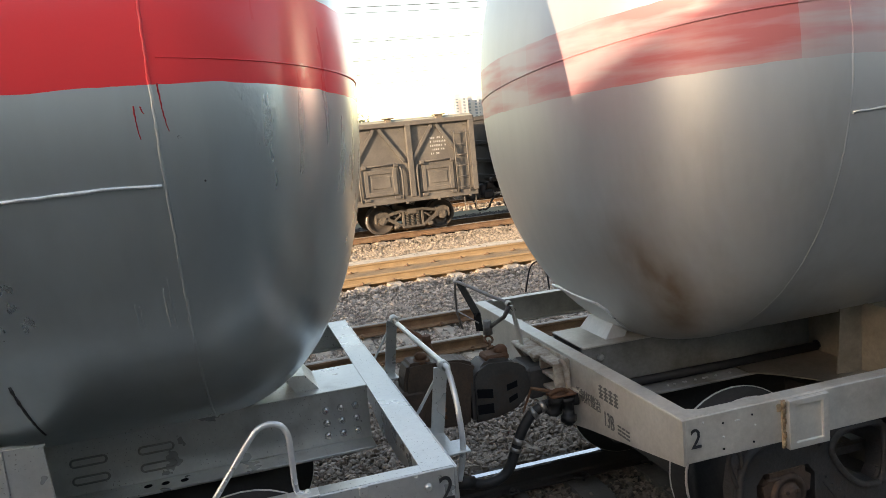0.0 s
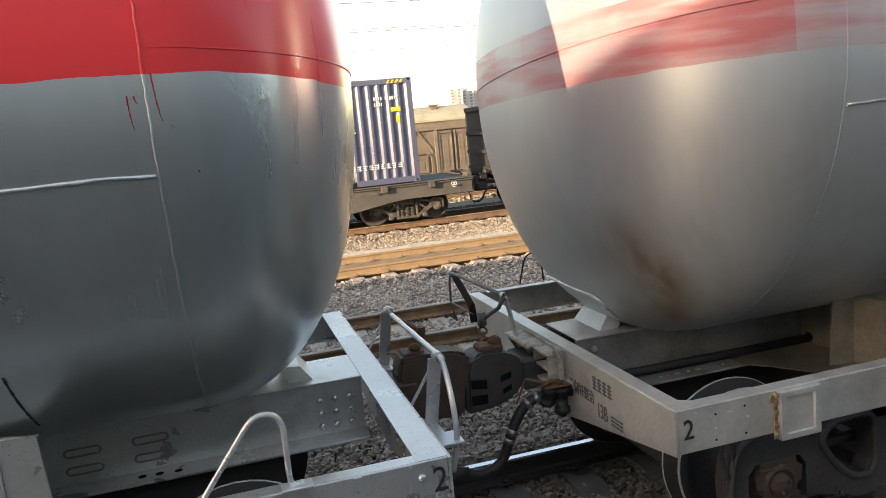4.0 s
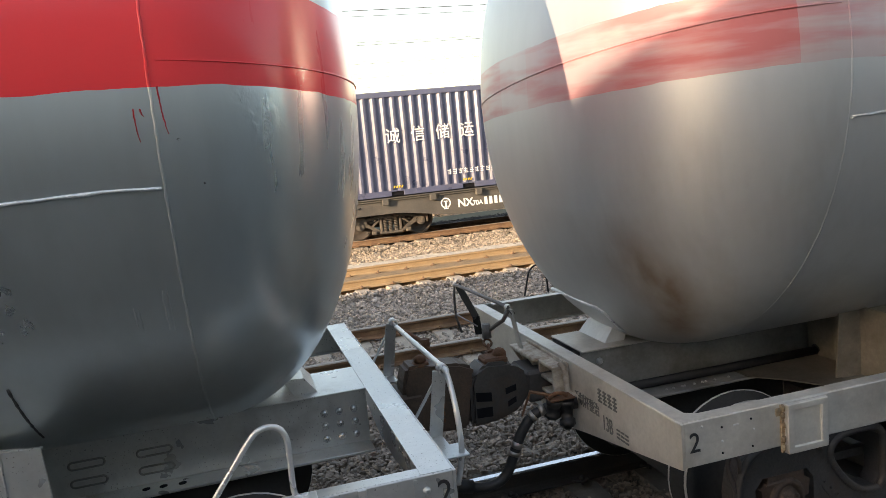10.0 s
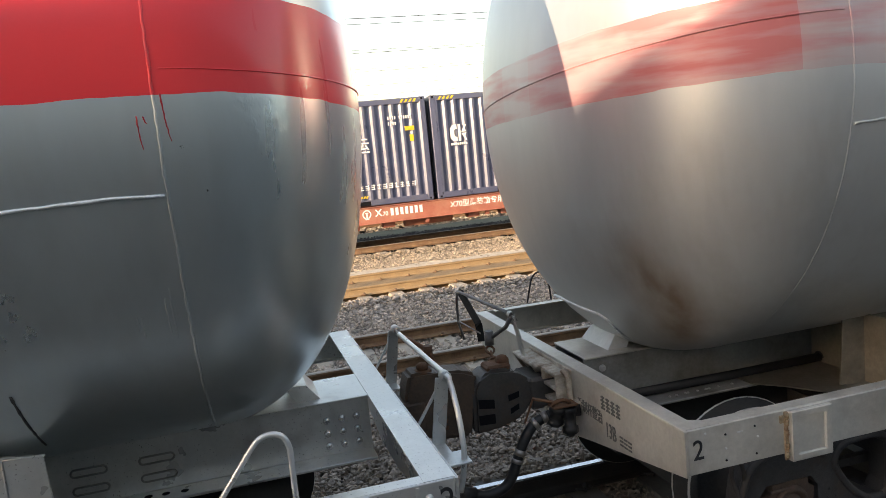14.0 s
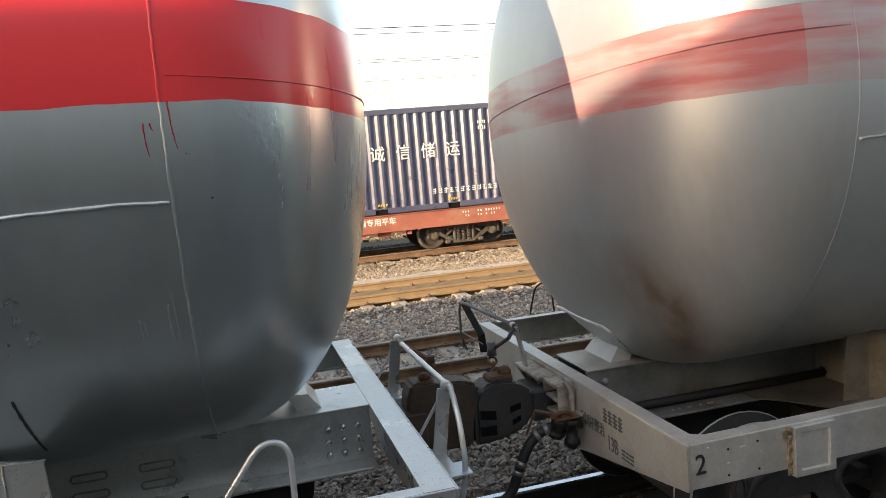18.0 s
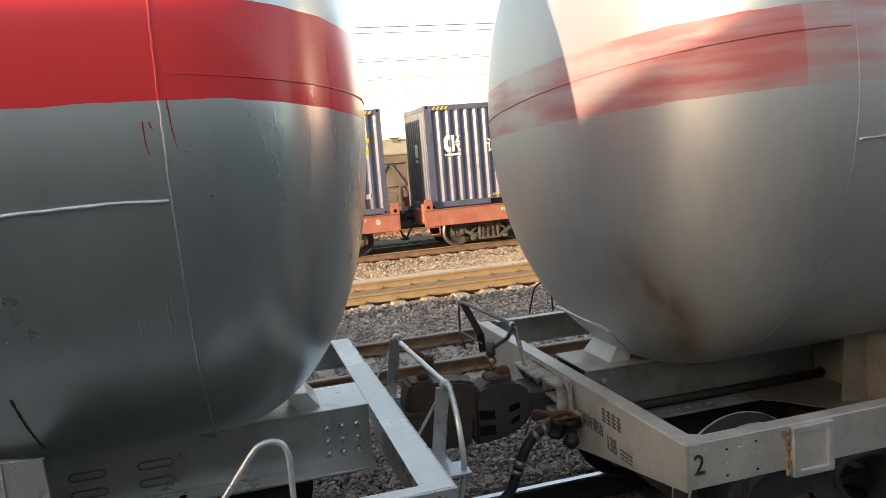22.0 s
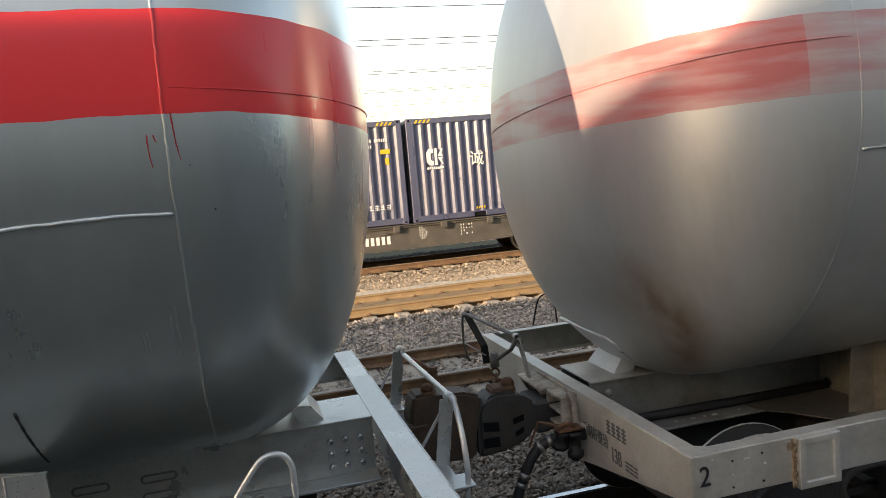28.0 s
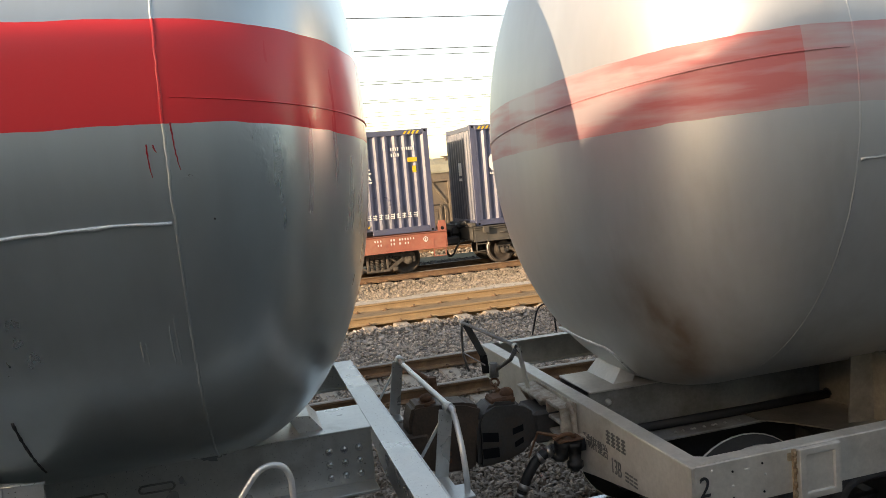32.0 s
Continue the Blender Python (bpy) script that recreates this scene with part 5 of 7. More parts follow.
def fittings_right():
    # dark end handrail with uncoupling rod and chain
    m = Mesh()
    m.tube(wr((1.75, 6.02, 1.385), (1.75, 5.9, 1.40), (1.75, 5.4, 1.415), (1.75, 4.79, 1.435), (1.76, 4.70, 1.40)), 0.013, 8)
    m.tube(wr((1.75, 6.02, 1.385), (1.75, 6.06, 1.30), (1.76, 6.10, 1.1), (1.8, 6.10, 0.95)), 0.011, 8)
    m.tube(wr((1.755, 5.5, 1.14), (1.76, 6.08, 1.12)), 0.006, 6)
    rail = part("handrail", m, GREY_IRON, GR, "grey weathered iron end handrail")
    m = Mesh()
    for a, b in (((1.75, 5.92, 1.40), (1.79, 5.62, 1.18)), ((1.79, 5.63, 1.19), (1.80, 5.62, 1.04))):
        p, q = wr(a, b)
        m.bar(p, q, 0.06, 0.012, (1, 1, 0))
    part("handrail_bracket", m, BLACK_IRON, rail, "black iron strap", split=True)
    m = Mesh()
    p, q = wr((1.75, 4.72, 1.43), (1.80, 4.70, 1.13))
    m.bar(p, q, 0.062, 0.012, (1, 0, 0))
    m.lathe([(-0.025, 0.024), (0.025, 0.024)], (1.75 - X_R, 4.76 - Y_TANK, 1.432), 1, 10)
    part("handrail_bracket", m, SILVER_OLD, rail, split=True)
    m = Mesh()
    m.tube(wr((1.74, 4.74, 1.42), (1.72, 4.80, 1.34), (1.68, 4.87, 1.29), (1.64, 4.93, 1.24)), 0.015, 8)
    m.tube(wr((1.635, 4.93, 1.30), (1.635, 4.93, 1.20)), [0.03, 0.034], 10)
    part("uncoupling_rod", m, GREY_IRON, GR, "grey iron uncoupling rod")
    m = Mesh()
    ends = wr((1.632, 4.93, 1.19), (1.53, 4.52, 1.225))
    for i in range(5):
        w = (i + 0.5) / 5
        cx, cy = ends[0][0] + (ends[1][0] - ends[0][0]) * w, ends[0][1] + (ends[1][1] - ends[0][1]) * w
        cz = ends[0][2] + (ends[1][2] - ends[0][2]) * w - 0.22 * w * (1 - w)
        way = Vector((ends[1][0] - ends[0][0], ends[1][1] - ends[0][1], 0.065 - 0.22 * (1 - 2 * w))).normalized()
        side = way.cross(Vector((0, 0, 1))).normalized()
        if i % 2:
            side = way.cross(side)
        ring = [Vector((cx, cy, cz)) + way * 0.052 * math.cos(t) + side * 0.028 * math.sin(t) for t in (2 * math.pi * k / 12 for k in range(13))]
        m.tube(ring, 0.0085, 6, False)
    part("chain_link", m, RUST, GR, "rusty chain link", split=True)
    # cast draft lug with ribs on the end beam
    m = Mesh()
    m.box(-0.012, 0.0, -0.36, 0.30, 0.84, 1.17, 0.004)
    m.box(-0.14, -0.012, -0.12, 0.30, 1.13, 1.155, 0.006)
    part("draft_lug", m, SILVER_DIRTY, GR, "dirty cast lug with a shelf")
    m = Mesh()
    for y in (-0.02, 0.13, 0.28):
        m.prism([(-0.012, 0.93), (-0.012, 1.13), (-0.13, 1.13)], 1, y, y + 0.018)
    for z in (1.135, 1.045, 0.955, 0.865):
        m.box(-0.10, -0.012, -0.335, -0.12, z - 0.011, z + 0.011, 0.004)
    for y in (-0.345, -0.135):
        m.box(-0.105, -0.012, y, y + 0.022, 0.855, 1.15, 0.004)
    part("rib", m, SILVER_DIRTY, GR, split=True)
    m = Mesh()
    for y, z in ((-0.30, 1.12), (-0.31, 1.0), (-0.13, 1.1)):
        m.stud((-0.03, y, z), 0.024, (-1, 0, 0))
    part("bolt", m, SILVER_DIRTY, GR, split=True)
    m = Mesh()
    m.bend([(-0.05, -0.33, 1.165), (-0.04, -0.37, 1.14), (-0.035, -0.385, 1.05), (-0.03, -0.39, 0.90)], 0.018, 8)
    m.box(-0.02, 0.0, -0.47, -0.36, 0.94, 1.0, 0.006)
    part("brake_pipe", m, SILVER_DIRTY, GR, "dirty bent pipe on the end beam")
    m = Mesh()
    m.tube(wr((1.89, 4.07, 0.95), (1.78, 4.10, 0.945), (1.72, 4.13, 0.935)), 0.04, 10)
    m.tube(wr((1.745, 4.14, 0.86), (1.745, 4.135, 0.875), (1.745, 4.13, 0.88), (1.745, 4.12, 0.905), (1.745, 4.115, 0.91), (1.745, 4.08, 0.965), (1.745, 4.079, 0.97), (1.745, 4.07, 1.0)), [0.03, 0.032, 0.056, 0.056, 0.044, 0.042, 0.052, 0.05], 8)
    m.tube(wr((1.815, 4.06, 0.80), (1.815, 4.06, 0.82), (1.815, 4.06, 0.822), (1.815, 4.06, 0.86), (1.815, 4.06, 0.862), (1.815, 4.06, 0.95), (1.815, 4.06, 0.952), (1.815, 4.06, 0.98)), [0.026, 0.028, 0.05, 0.048, 0.036, 0.038, 0.05, 0.05], 6)
    cock = part("angle_cock", m, RUBBER, GR, "greasy black angle cock")
    m = Mesh()
    m.box(1.70 - X_R, 1.86 - X_R, 4.02 - Y_TANK, 4.12 - Y_TANK, 0.995, 1.005, 0.002)
    m.bend(wr((1.70, 4.06, 1.01), (1.74, 4.05, 1.035), (1.79, 4.05, 1.03), (1.82, 4.06, 1.005)), 0.013, 8)
    p, q = wr((1.76, 4.08, 1.01), (1.63, 4.18, 1.03))
    m.bar(p, q, 0.028, 0.01)
    p, q = wr((1.635, 4.18, 1.035), (1.575, 4.2, 0.88))
    m.bar(p, q, 0.018, 0.01)
    part("handle", m, RUST, cock, "rusty brown lever", split=True)
    m = Mesh()
    m.bend(wr((1.74, 4.13, 0.93), (1.68, 4.14, 0.915), (1.61, 4.15, 0.875), (1.555, 4.15, 0.81), (1.515, 4.15, 0.74), (1.48, 4.15, 0.66), (1.45, 4.15, 0.59), (1.41, 4.15, 0.535), (1.35, 4.15, 0.505), (1.27, 4.15, 0.498), (1.19, 4.15, 0.52)), 0.032, 12)
    hose = part("brake_hose", m, RUBBER, GR, "black rubber brake hose")
    m = Mesh()
    for a, b in (((1.70, 4.138, 0.92), (1.665, 4.142, 0.91)), ((1.635, 4.147, 0.893), (1.61, 4.15, 0.875)), ((1.515, 4.15, 0.74), (1.50, 4.15, 0.705)), ((1.49, 4.15, 0.685), (1.48, 4.15, 0.66))):
        m.cyl(*wr(a, b), 0.036, 12)
    part("hose_clamp", m, RIM, hose, split=True)
    # far side loop
    m = Mesh()
    m.bend(wr((2.375, 6.02, 1.2), (2.40, 6.02, 1.30), (2.43, 6.02, 1.40), (2.47, 6.02, 1.445), (2.53, 6.02, 1.455), (2.58, 6.02, 1.42), (2.60, 6.02, 1.2)), 0.008, 8)
    part("grab_loop", m, RUBBER, GR, "thin dark grab loop")
    # card holder on the side sill
    m = Mesh().box(2.47 - X_R, 2.71 - X_R, -1.585, -1.562, 0.95, 1.205, 0.004)
    for a, b, c, d in ((2.47, 2.71, 1.17, 1.205), (2.47, 2.71, 0.95, 0.985), (2.47, 2.51, 0.95, 1.2), (2.67, 2.71, 0.95, 1.2)):
        m.box(a - X_R, b - X_R, -1.597, -1.58, c, d, 0.004)
    sink = lambda q: [(x, y, z - 0.022) for x, y, z in q]
    m.v = sink(m.v)
    holder = part("card_holder", m, SILVER_OLD, near_r, "framed grey card holder")
    m = Mesh()
    for z in (1.185, 1.15, 1.10, 1.03, 0.985):
        m.cyl((2.458 - X_R, -1.578, z - 0.014), (2.458 - X_R, -1.578, z + 0.012), 0.008, 8)
    m.box(2.452 - X_R, 2.468 - X_R, -1.572, -1.56, 0.955, 1.2)
    m.box(2.425 - X_R, 2.452 - X_R, -1.568, -1.56, 1.145, 1.185, 0.003)
    m.v = sink(m.v)
    part("hinge", m, RUST_FLAKE, holder, "rust-stained hinge", split=True)
    m = Mesh()
    for x, z in ((2.01, 1.155), (2.12, 1.06), (2.30, 1.085)):
        m.stud((x - X_R, -1.561, z), 0.006, (0, -1, 0))
    m.box(2.185 - X_R, 2.215 - X_R, -1.564, -1.56, 1.125, 1.131)
    part("bolt", m, CONCRETE_PAINT, near_r, split=True)
    m = Mesh()
    for x, z in ((2.12, 1.13), (2.285, 1.14), (2.12, 1.0), (2.29, 1.0)):
        m.stud((x - X_R, -1.5605, z), 0.006, (0, -1, 0))
    part("rivet_hole", m, HOLE, near_r, split=True)
    lettering("number_mark", "2", 0.14, BLACK_PAINT, near_r, FACING(1.968 - X_R, -1.564, 1.078), squeeze=0.9)
    # stencilled notes on the end beam
    m = Mesh()
    for k in range(3):
        m.box(2.33 + 0.042 * k - X_R, 2.36 + 0.042 * k - X_R, -1.078, -1.068, 0.70 - 0.003 * k, 0.75 - 0.003 * k, 0.004)
    part("cast_mark", m, CAST, GR, split=True)
    E = lambda y, z: Matrix.Translation((-0.003, y - Y_TANK, z)) @ Matrix(((0, 0, -1, 0), (-1, 0, 0, 0), (0, 1, 0, 0), (0, 0, 0, 1)))
    lettering("stencil", "13B", 0.125, FADED_PAINT, front_r, E(3.70, 0.925), squeeze=0.62)
    lettering("stencil", "手制杆整治", 0.085, FADED_PAINT, front_r, E(3.95, 0.975), squeeze=0.75)
    m = Mesh()
    for k in range(4):
        y = 3.80 - 0.058 * k - Y_TANK
        for j in range(4):
            m.box(-0.004, 0.001, y - 0.042, y - 0.004 * (j % 2), 1.04 + 0.022 * j, 1.05 + 0.022 * j)
        m.box(-0.004, 0.001, y - 0.026, y - 0.016, 1.04, 1.12)
    for k in range(3):
        y = 3.60 - 0.045 * k - Y_TANK
        for j in range(3):
            m.box(-0.004, 0.001, y - 0.035, y, 0.89 + 0.022 * j, 0.899 + 0.022 * j)
    part("stencil", m, FADED_PAINT, front_r, split=True)


SILVER_DIRTY = mat("silver_paint_rusty", (0.60, 0.545, 0.46), 0.6, 0.2, 0.25, 6, 50, 0.3, (0.179, 0.09, 0.045), 0.45, 5.0)
RUST_FLAKE = mat("flaking_rusty_paint", (0.336, 0.269, 0.179), 0.8, 0.0, 0.4, 40, 120, 0.5, (0.179, 0.078, 0.034), 0.5, 30.0)
fittings_left()
fittings_right()
copy_thing(GL, pose(X_L - 17.72, Y_TANK, 0))
copy_thing(GR, pose(X_R + 17.72, Y_TANK, 0))


# ---- open goods wagons ----
def knuckle(parent, x, s, paint):
    """Coupler, hose and step iron at a wagon's end; s points outwards."""
    m = Mesh()
    m.box(x - s * 0.05, x + s * 0.38, -0.09, 0.09, 0.80, 0.97, 0.015)
    m.box(x + s * 0.30, x + s * 0.49, -0.22, 0.20, 0.70, 1.06, 0.04)
    m.box(x + s * 0.08, x + s * 0.30, -0.28, -0.12, 0.93, 1.12, 0.02).box(x + s * 0.02, x + s * 0.20, -0.45, -0.20, 1.10, 1.24, 0.03)
    m.box(x + s * 0.10, x + s * 0.44, -0.34, 0.24, 0.62, 0.86, 0.04)
    c = part("coupler", m, COUPLER_BLACK, parent, "black automatic coupler")
    m = Mesh()
    m.tube([(x - s * 0.02, -0.45, 0.72), (x + s * 0.14, -0.42, 0.68), (x + s * 0.24, -0.36, 0.52), (x + s * 0.3, -0.3, 0.36), (x + s * 0.4, -0.25, 0.28), (x + s * 0.48, -0.22, 0.30)], 0.03, 8)
    part("brake_hose", m, RUBBER, parent)
    m = Mesh()
    xa, xb = x - s * 0.06, x - s * 0.40
    for xx in (xa, xb):
        m.bar((xx, -1.42, 0.95), (xx, -1.42, 0.45), 0.02, 0.03, (1, 0, 0))
    for z in (0.46, 0.66):
        m.bar((xa, -1.42, z), (xb, -1.42, z), 0.05, 0.02)
    part("step", m, paint, parent, "hanging iron step")


def emblem(y, r, x, z):
    """A ring above a short stem, the plain shape of a railway mark."""
    m = Mesh()
    m.lathe([(y, r), (y, r * 0.74), (y - 0.004, r * 0.74), (y - 0.004, r)], (x, 0, z), 1, 24, closed=True, smooth=False, a0=-math.pi * 0.40, a1=math.pi * 1.40)
    m.box(x - r * 0.16, x + r * 0.16, y - 0.004, y, z - r * 1.05, z + r * 0.3)
    m.box(x - r * 0.42, x + r * 0.42, y - 0.004, y, z - r * 1.15, z - r * 0.95).box(x - r * 0.36, x + r * 0.36, y - 0.004, y, z + r * 0.22, z + r * 0.42)
    return m


def gondola(name, label, paint, at, group):
    """A high-sided open wagon with posts, braces, drop doors and a pair of tall side doors."""
    T = thing(name, label, "goods wagon", group, at=at)
    hl, ys, z0, z1 = 6.22, -1.42, 0.90, 3.11
    posts = [-4.34, -2.57, -0.80, 0.80, 2.57, 4.34]
    for s in (-1, 1):
        w = Mesh().box(-hl, hl, s * 1.42, s * 1.40, z0 + 0.1, z1 - 0.03)
        wall = part("side_wall", w, paint, T)
        m = Mesh().box(-hl - 0.02, hl + 0.02, s * 1.53, s * 1.36, z1 - 0.13, z1, 0.012)
        part("top_rail", m, paint, wall)
        m = Mesh().box(-hl, hl, s * 1.50, s * 1.38, z0, z0 + 0.17, 0.008)
        part("bottom_rail", m, paint, wall)
        for x in posts + [-hl + 0.06, hl - 0.06]:
            m = Mesh().box(x - 0.075, x + 0.075, s * 1.54, s * 1.415, z0 + 0.14, z1 - 0.12, 0.012)
            part("post", m, paint, wall)
        if s > 0:
            continue
        y = ys
        for i in range(5):
            if i == 2:
                continue
            a, b = posts[i], posts[i + 1]
            bay(wall, (a + b) / 2, y, z0, z1, paint, (b - a))
        bay(wall, (-hl + 0.06 + posts[0]) / 2 + 0.10, y, z0, z1, paint, 1.75)
        bay(wall, (hl - 0.06 + posts[-1]) / 2 - 0.16, y, z0, z1, paint, 1.75)
        for e in (-1, 1):
            m = Mesh().box(e * 0.04, e * 0.70, y - 0.05, y, 1.06, 2.93, 0.008)
            for q in ((0.04, 0.14, 1.06, 2.93), (0.60, 0.70, 1.06, 2.93), (0.14, 0.60, 2.80, 2.93), (0.14, 0.60, 1.06, 1.2)):
                m.box(e * q[0], e * q[1], y - 0.085, y - 0.045, q[2], q[3], 0.01)
            m.box(e * 0.24, e * 0.50, y - 0.065, y - 0.045, 1.32, 2.68, 0.012)
            door = part("side_door", m, paint, wall, "tall pressed steel side door")
            h = Mesh()
            for z in (1.15, 1.5, 2.5, 2.85):
                h.box(e * 0.66, e * 0.8, y - 0.12, y - 0.06, z - 0.03, z + 0.03, 0.008)
            h.tube([(e * 0.09, y - 0.1, 1.0), (e * 0.09, y - 0.1, 2.9)], 0.016, 6)
            h.box(e * 0.02, e * 0.16, y - 0.13, y - 0.06, 1.02, 1.14, 0.01)
            part("hinge", h, paint, door)
        m = Mesh()
        for k in range(14):
            x = -6.0 + k * 0.92
            m.tube([(x, y - 0.05, 2.94), (x, y - 0.09, 2.9), (x, y - 0.06, 2.86)], 0.012, 5)
            m.box(x - 0.03, x + 0.03, y - 0.14, y - 0.08, 0.86, 0.92)
        part("lashing_hook", m, paint, wall, split=True)
    # ends with three horizontal ribs; the train's have the next wagon's shade in their colour
    for s in (-1, 1):
        m = Mesh().box(s * hl, s * (hl - 0.03), -1.4, 1.4, z0, z1 - 0.03)
        for z in (1.25, 1.75, 2.3):
            m.prism([(s * hl, z - 0.06), (s * (hl + 0.09), z - 0.045), (s * (hl + 0.09), z + 0.045), (s * hl, z + 0.06)], 1, -1.38, 1.38)
        m.box(s * (hl - 0.06), s * (hl + 0.07), -1.45, 1.45, z1 - 0.13, z1, 0.012)
        part("end_wall", m, GONDOLA_END_SHADE if paint is GONDOLA else paint, T, "end wall with horizontal ribs")
    m = Mesh().box(-hl, hl, -1.38, 1.38, z0 + 0.05, z0 + 0.15).box(-hl - 0.25, hl + 0.25, -0.2, 0.2, 0.78, z0 + 0.06)
    part("floor", m, UNDER, T)
    # end ladder
    m = Mesh()
    for x in (5.62, 5.98):
        m.tube([(x, ys - 0.14, 1.0), (x, ys - 0.14, 2.75)], 0.018, 6)
    for k in range(6):
        m.tube([(5.62, ys - 0.14, 1.15 + k * 0.3), (5.98, ys - 0.14, 1.15 + k * 0.3)], 0.014, 6)
    for z in (1.05, 2.7):
        m.tube([(5.62, ys - 0.14, z), (5.62, ys, z)], 0.014, 6).tube([(5.98, ys - 0.14, z), (5.98, ys, z)], 0.014, 6)
    part("ladder", m, paint, T, "iron end ladder")
    m = Mesh()
    for x in (-2.2, -1.2, 0.6, 1.8):
        m.box(x, x + 0.12, -1.2, -1.05, 0.62, 0.9)
    m.cyl((-0.9, -0.9, 0.66), (0.4, -0.9, 0.66), 0.15, 12).box(-3.0, 3.0, -0.5, 0.5, 0.72, 0.86)
    part("brake_gear", m, UNDER, T)
    for s in (-1, 1):
        bogie(T, s * 4.35)
        knuckle(T, s * hl, s, paint)
    return T


def bay(wall, x, y, z0, z1, paint, width):
    """Braces and one drop door between two posts."""
    m = Mesh()
    for e in (-1, 1):
        m.bar((x + e * 0.07, y - 0.045, 2.95), (x + e * 0.70, y - 0.045, 2.03), 0.085, 0.06, (0, 1, 0))
    part("brace", m, paint, wall, split=True)
    m = Mesh().box(x - 0.52, x + 0.52, y - 0.035, y, 1.12, 1.92, 0.006)
    for q in ((-0.46, -0.34, 1.14, 1.86), (0.34, 0.46, 1.14, 1.86), (-0.34, 0.34, 1.74, 1.86), (-0.34, 0.34, 1.14, 1.26)):
        m.box(x + q[0], x + q[1], y - 0.065, y - 0.03, q[2], q[3], 0.01)
    m.box(x - 0.27, x + 0.27, y - 0.055, y - 0.03, 1.34, 1.66, 0.012)
    d = part("drop_door", m, paint, wall)
    h = Mesh()
    for e in (-1, 1):
        h.tube([(x + e * 0.58, y - 0.09, 1.0), (x + e * 0.6, y - 0.1, 1.3), (x + e * 0.6, y - 0.1, 1.75), (x + e * 0.56, y - 0.07, 1.9)], 0.026, 6)
        h.box(x + e * 0.44 - 0.06, x + e * 0.44 + 0.06, y - 0.12, y - 0.03, 1.90, 2.0, 0.012)
        h.box(x + e * 0.42 - 0.08, x + e * 0.42 + 0.08, y - 0.13, y - 0.05, 1.02, 1.1, 0.012)
    h.tube([(x - 0.5, y - 0.08, 1.97), (x + 0.5, y - 0.08, 1.97)], 0.02, 6)
    part("latch", h, paint, d)


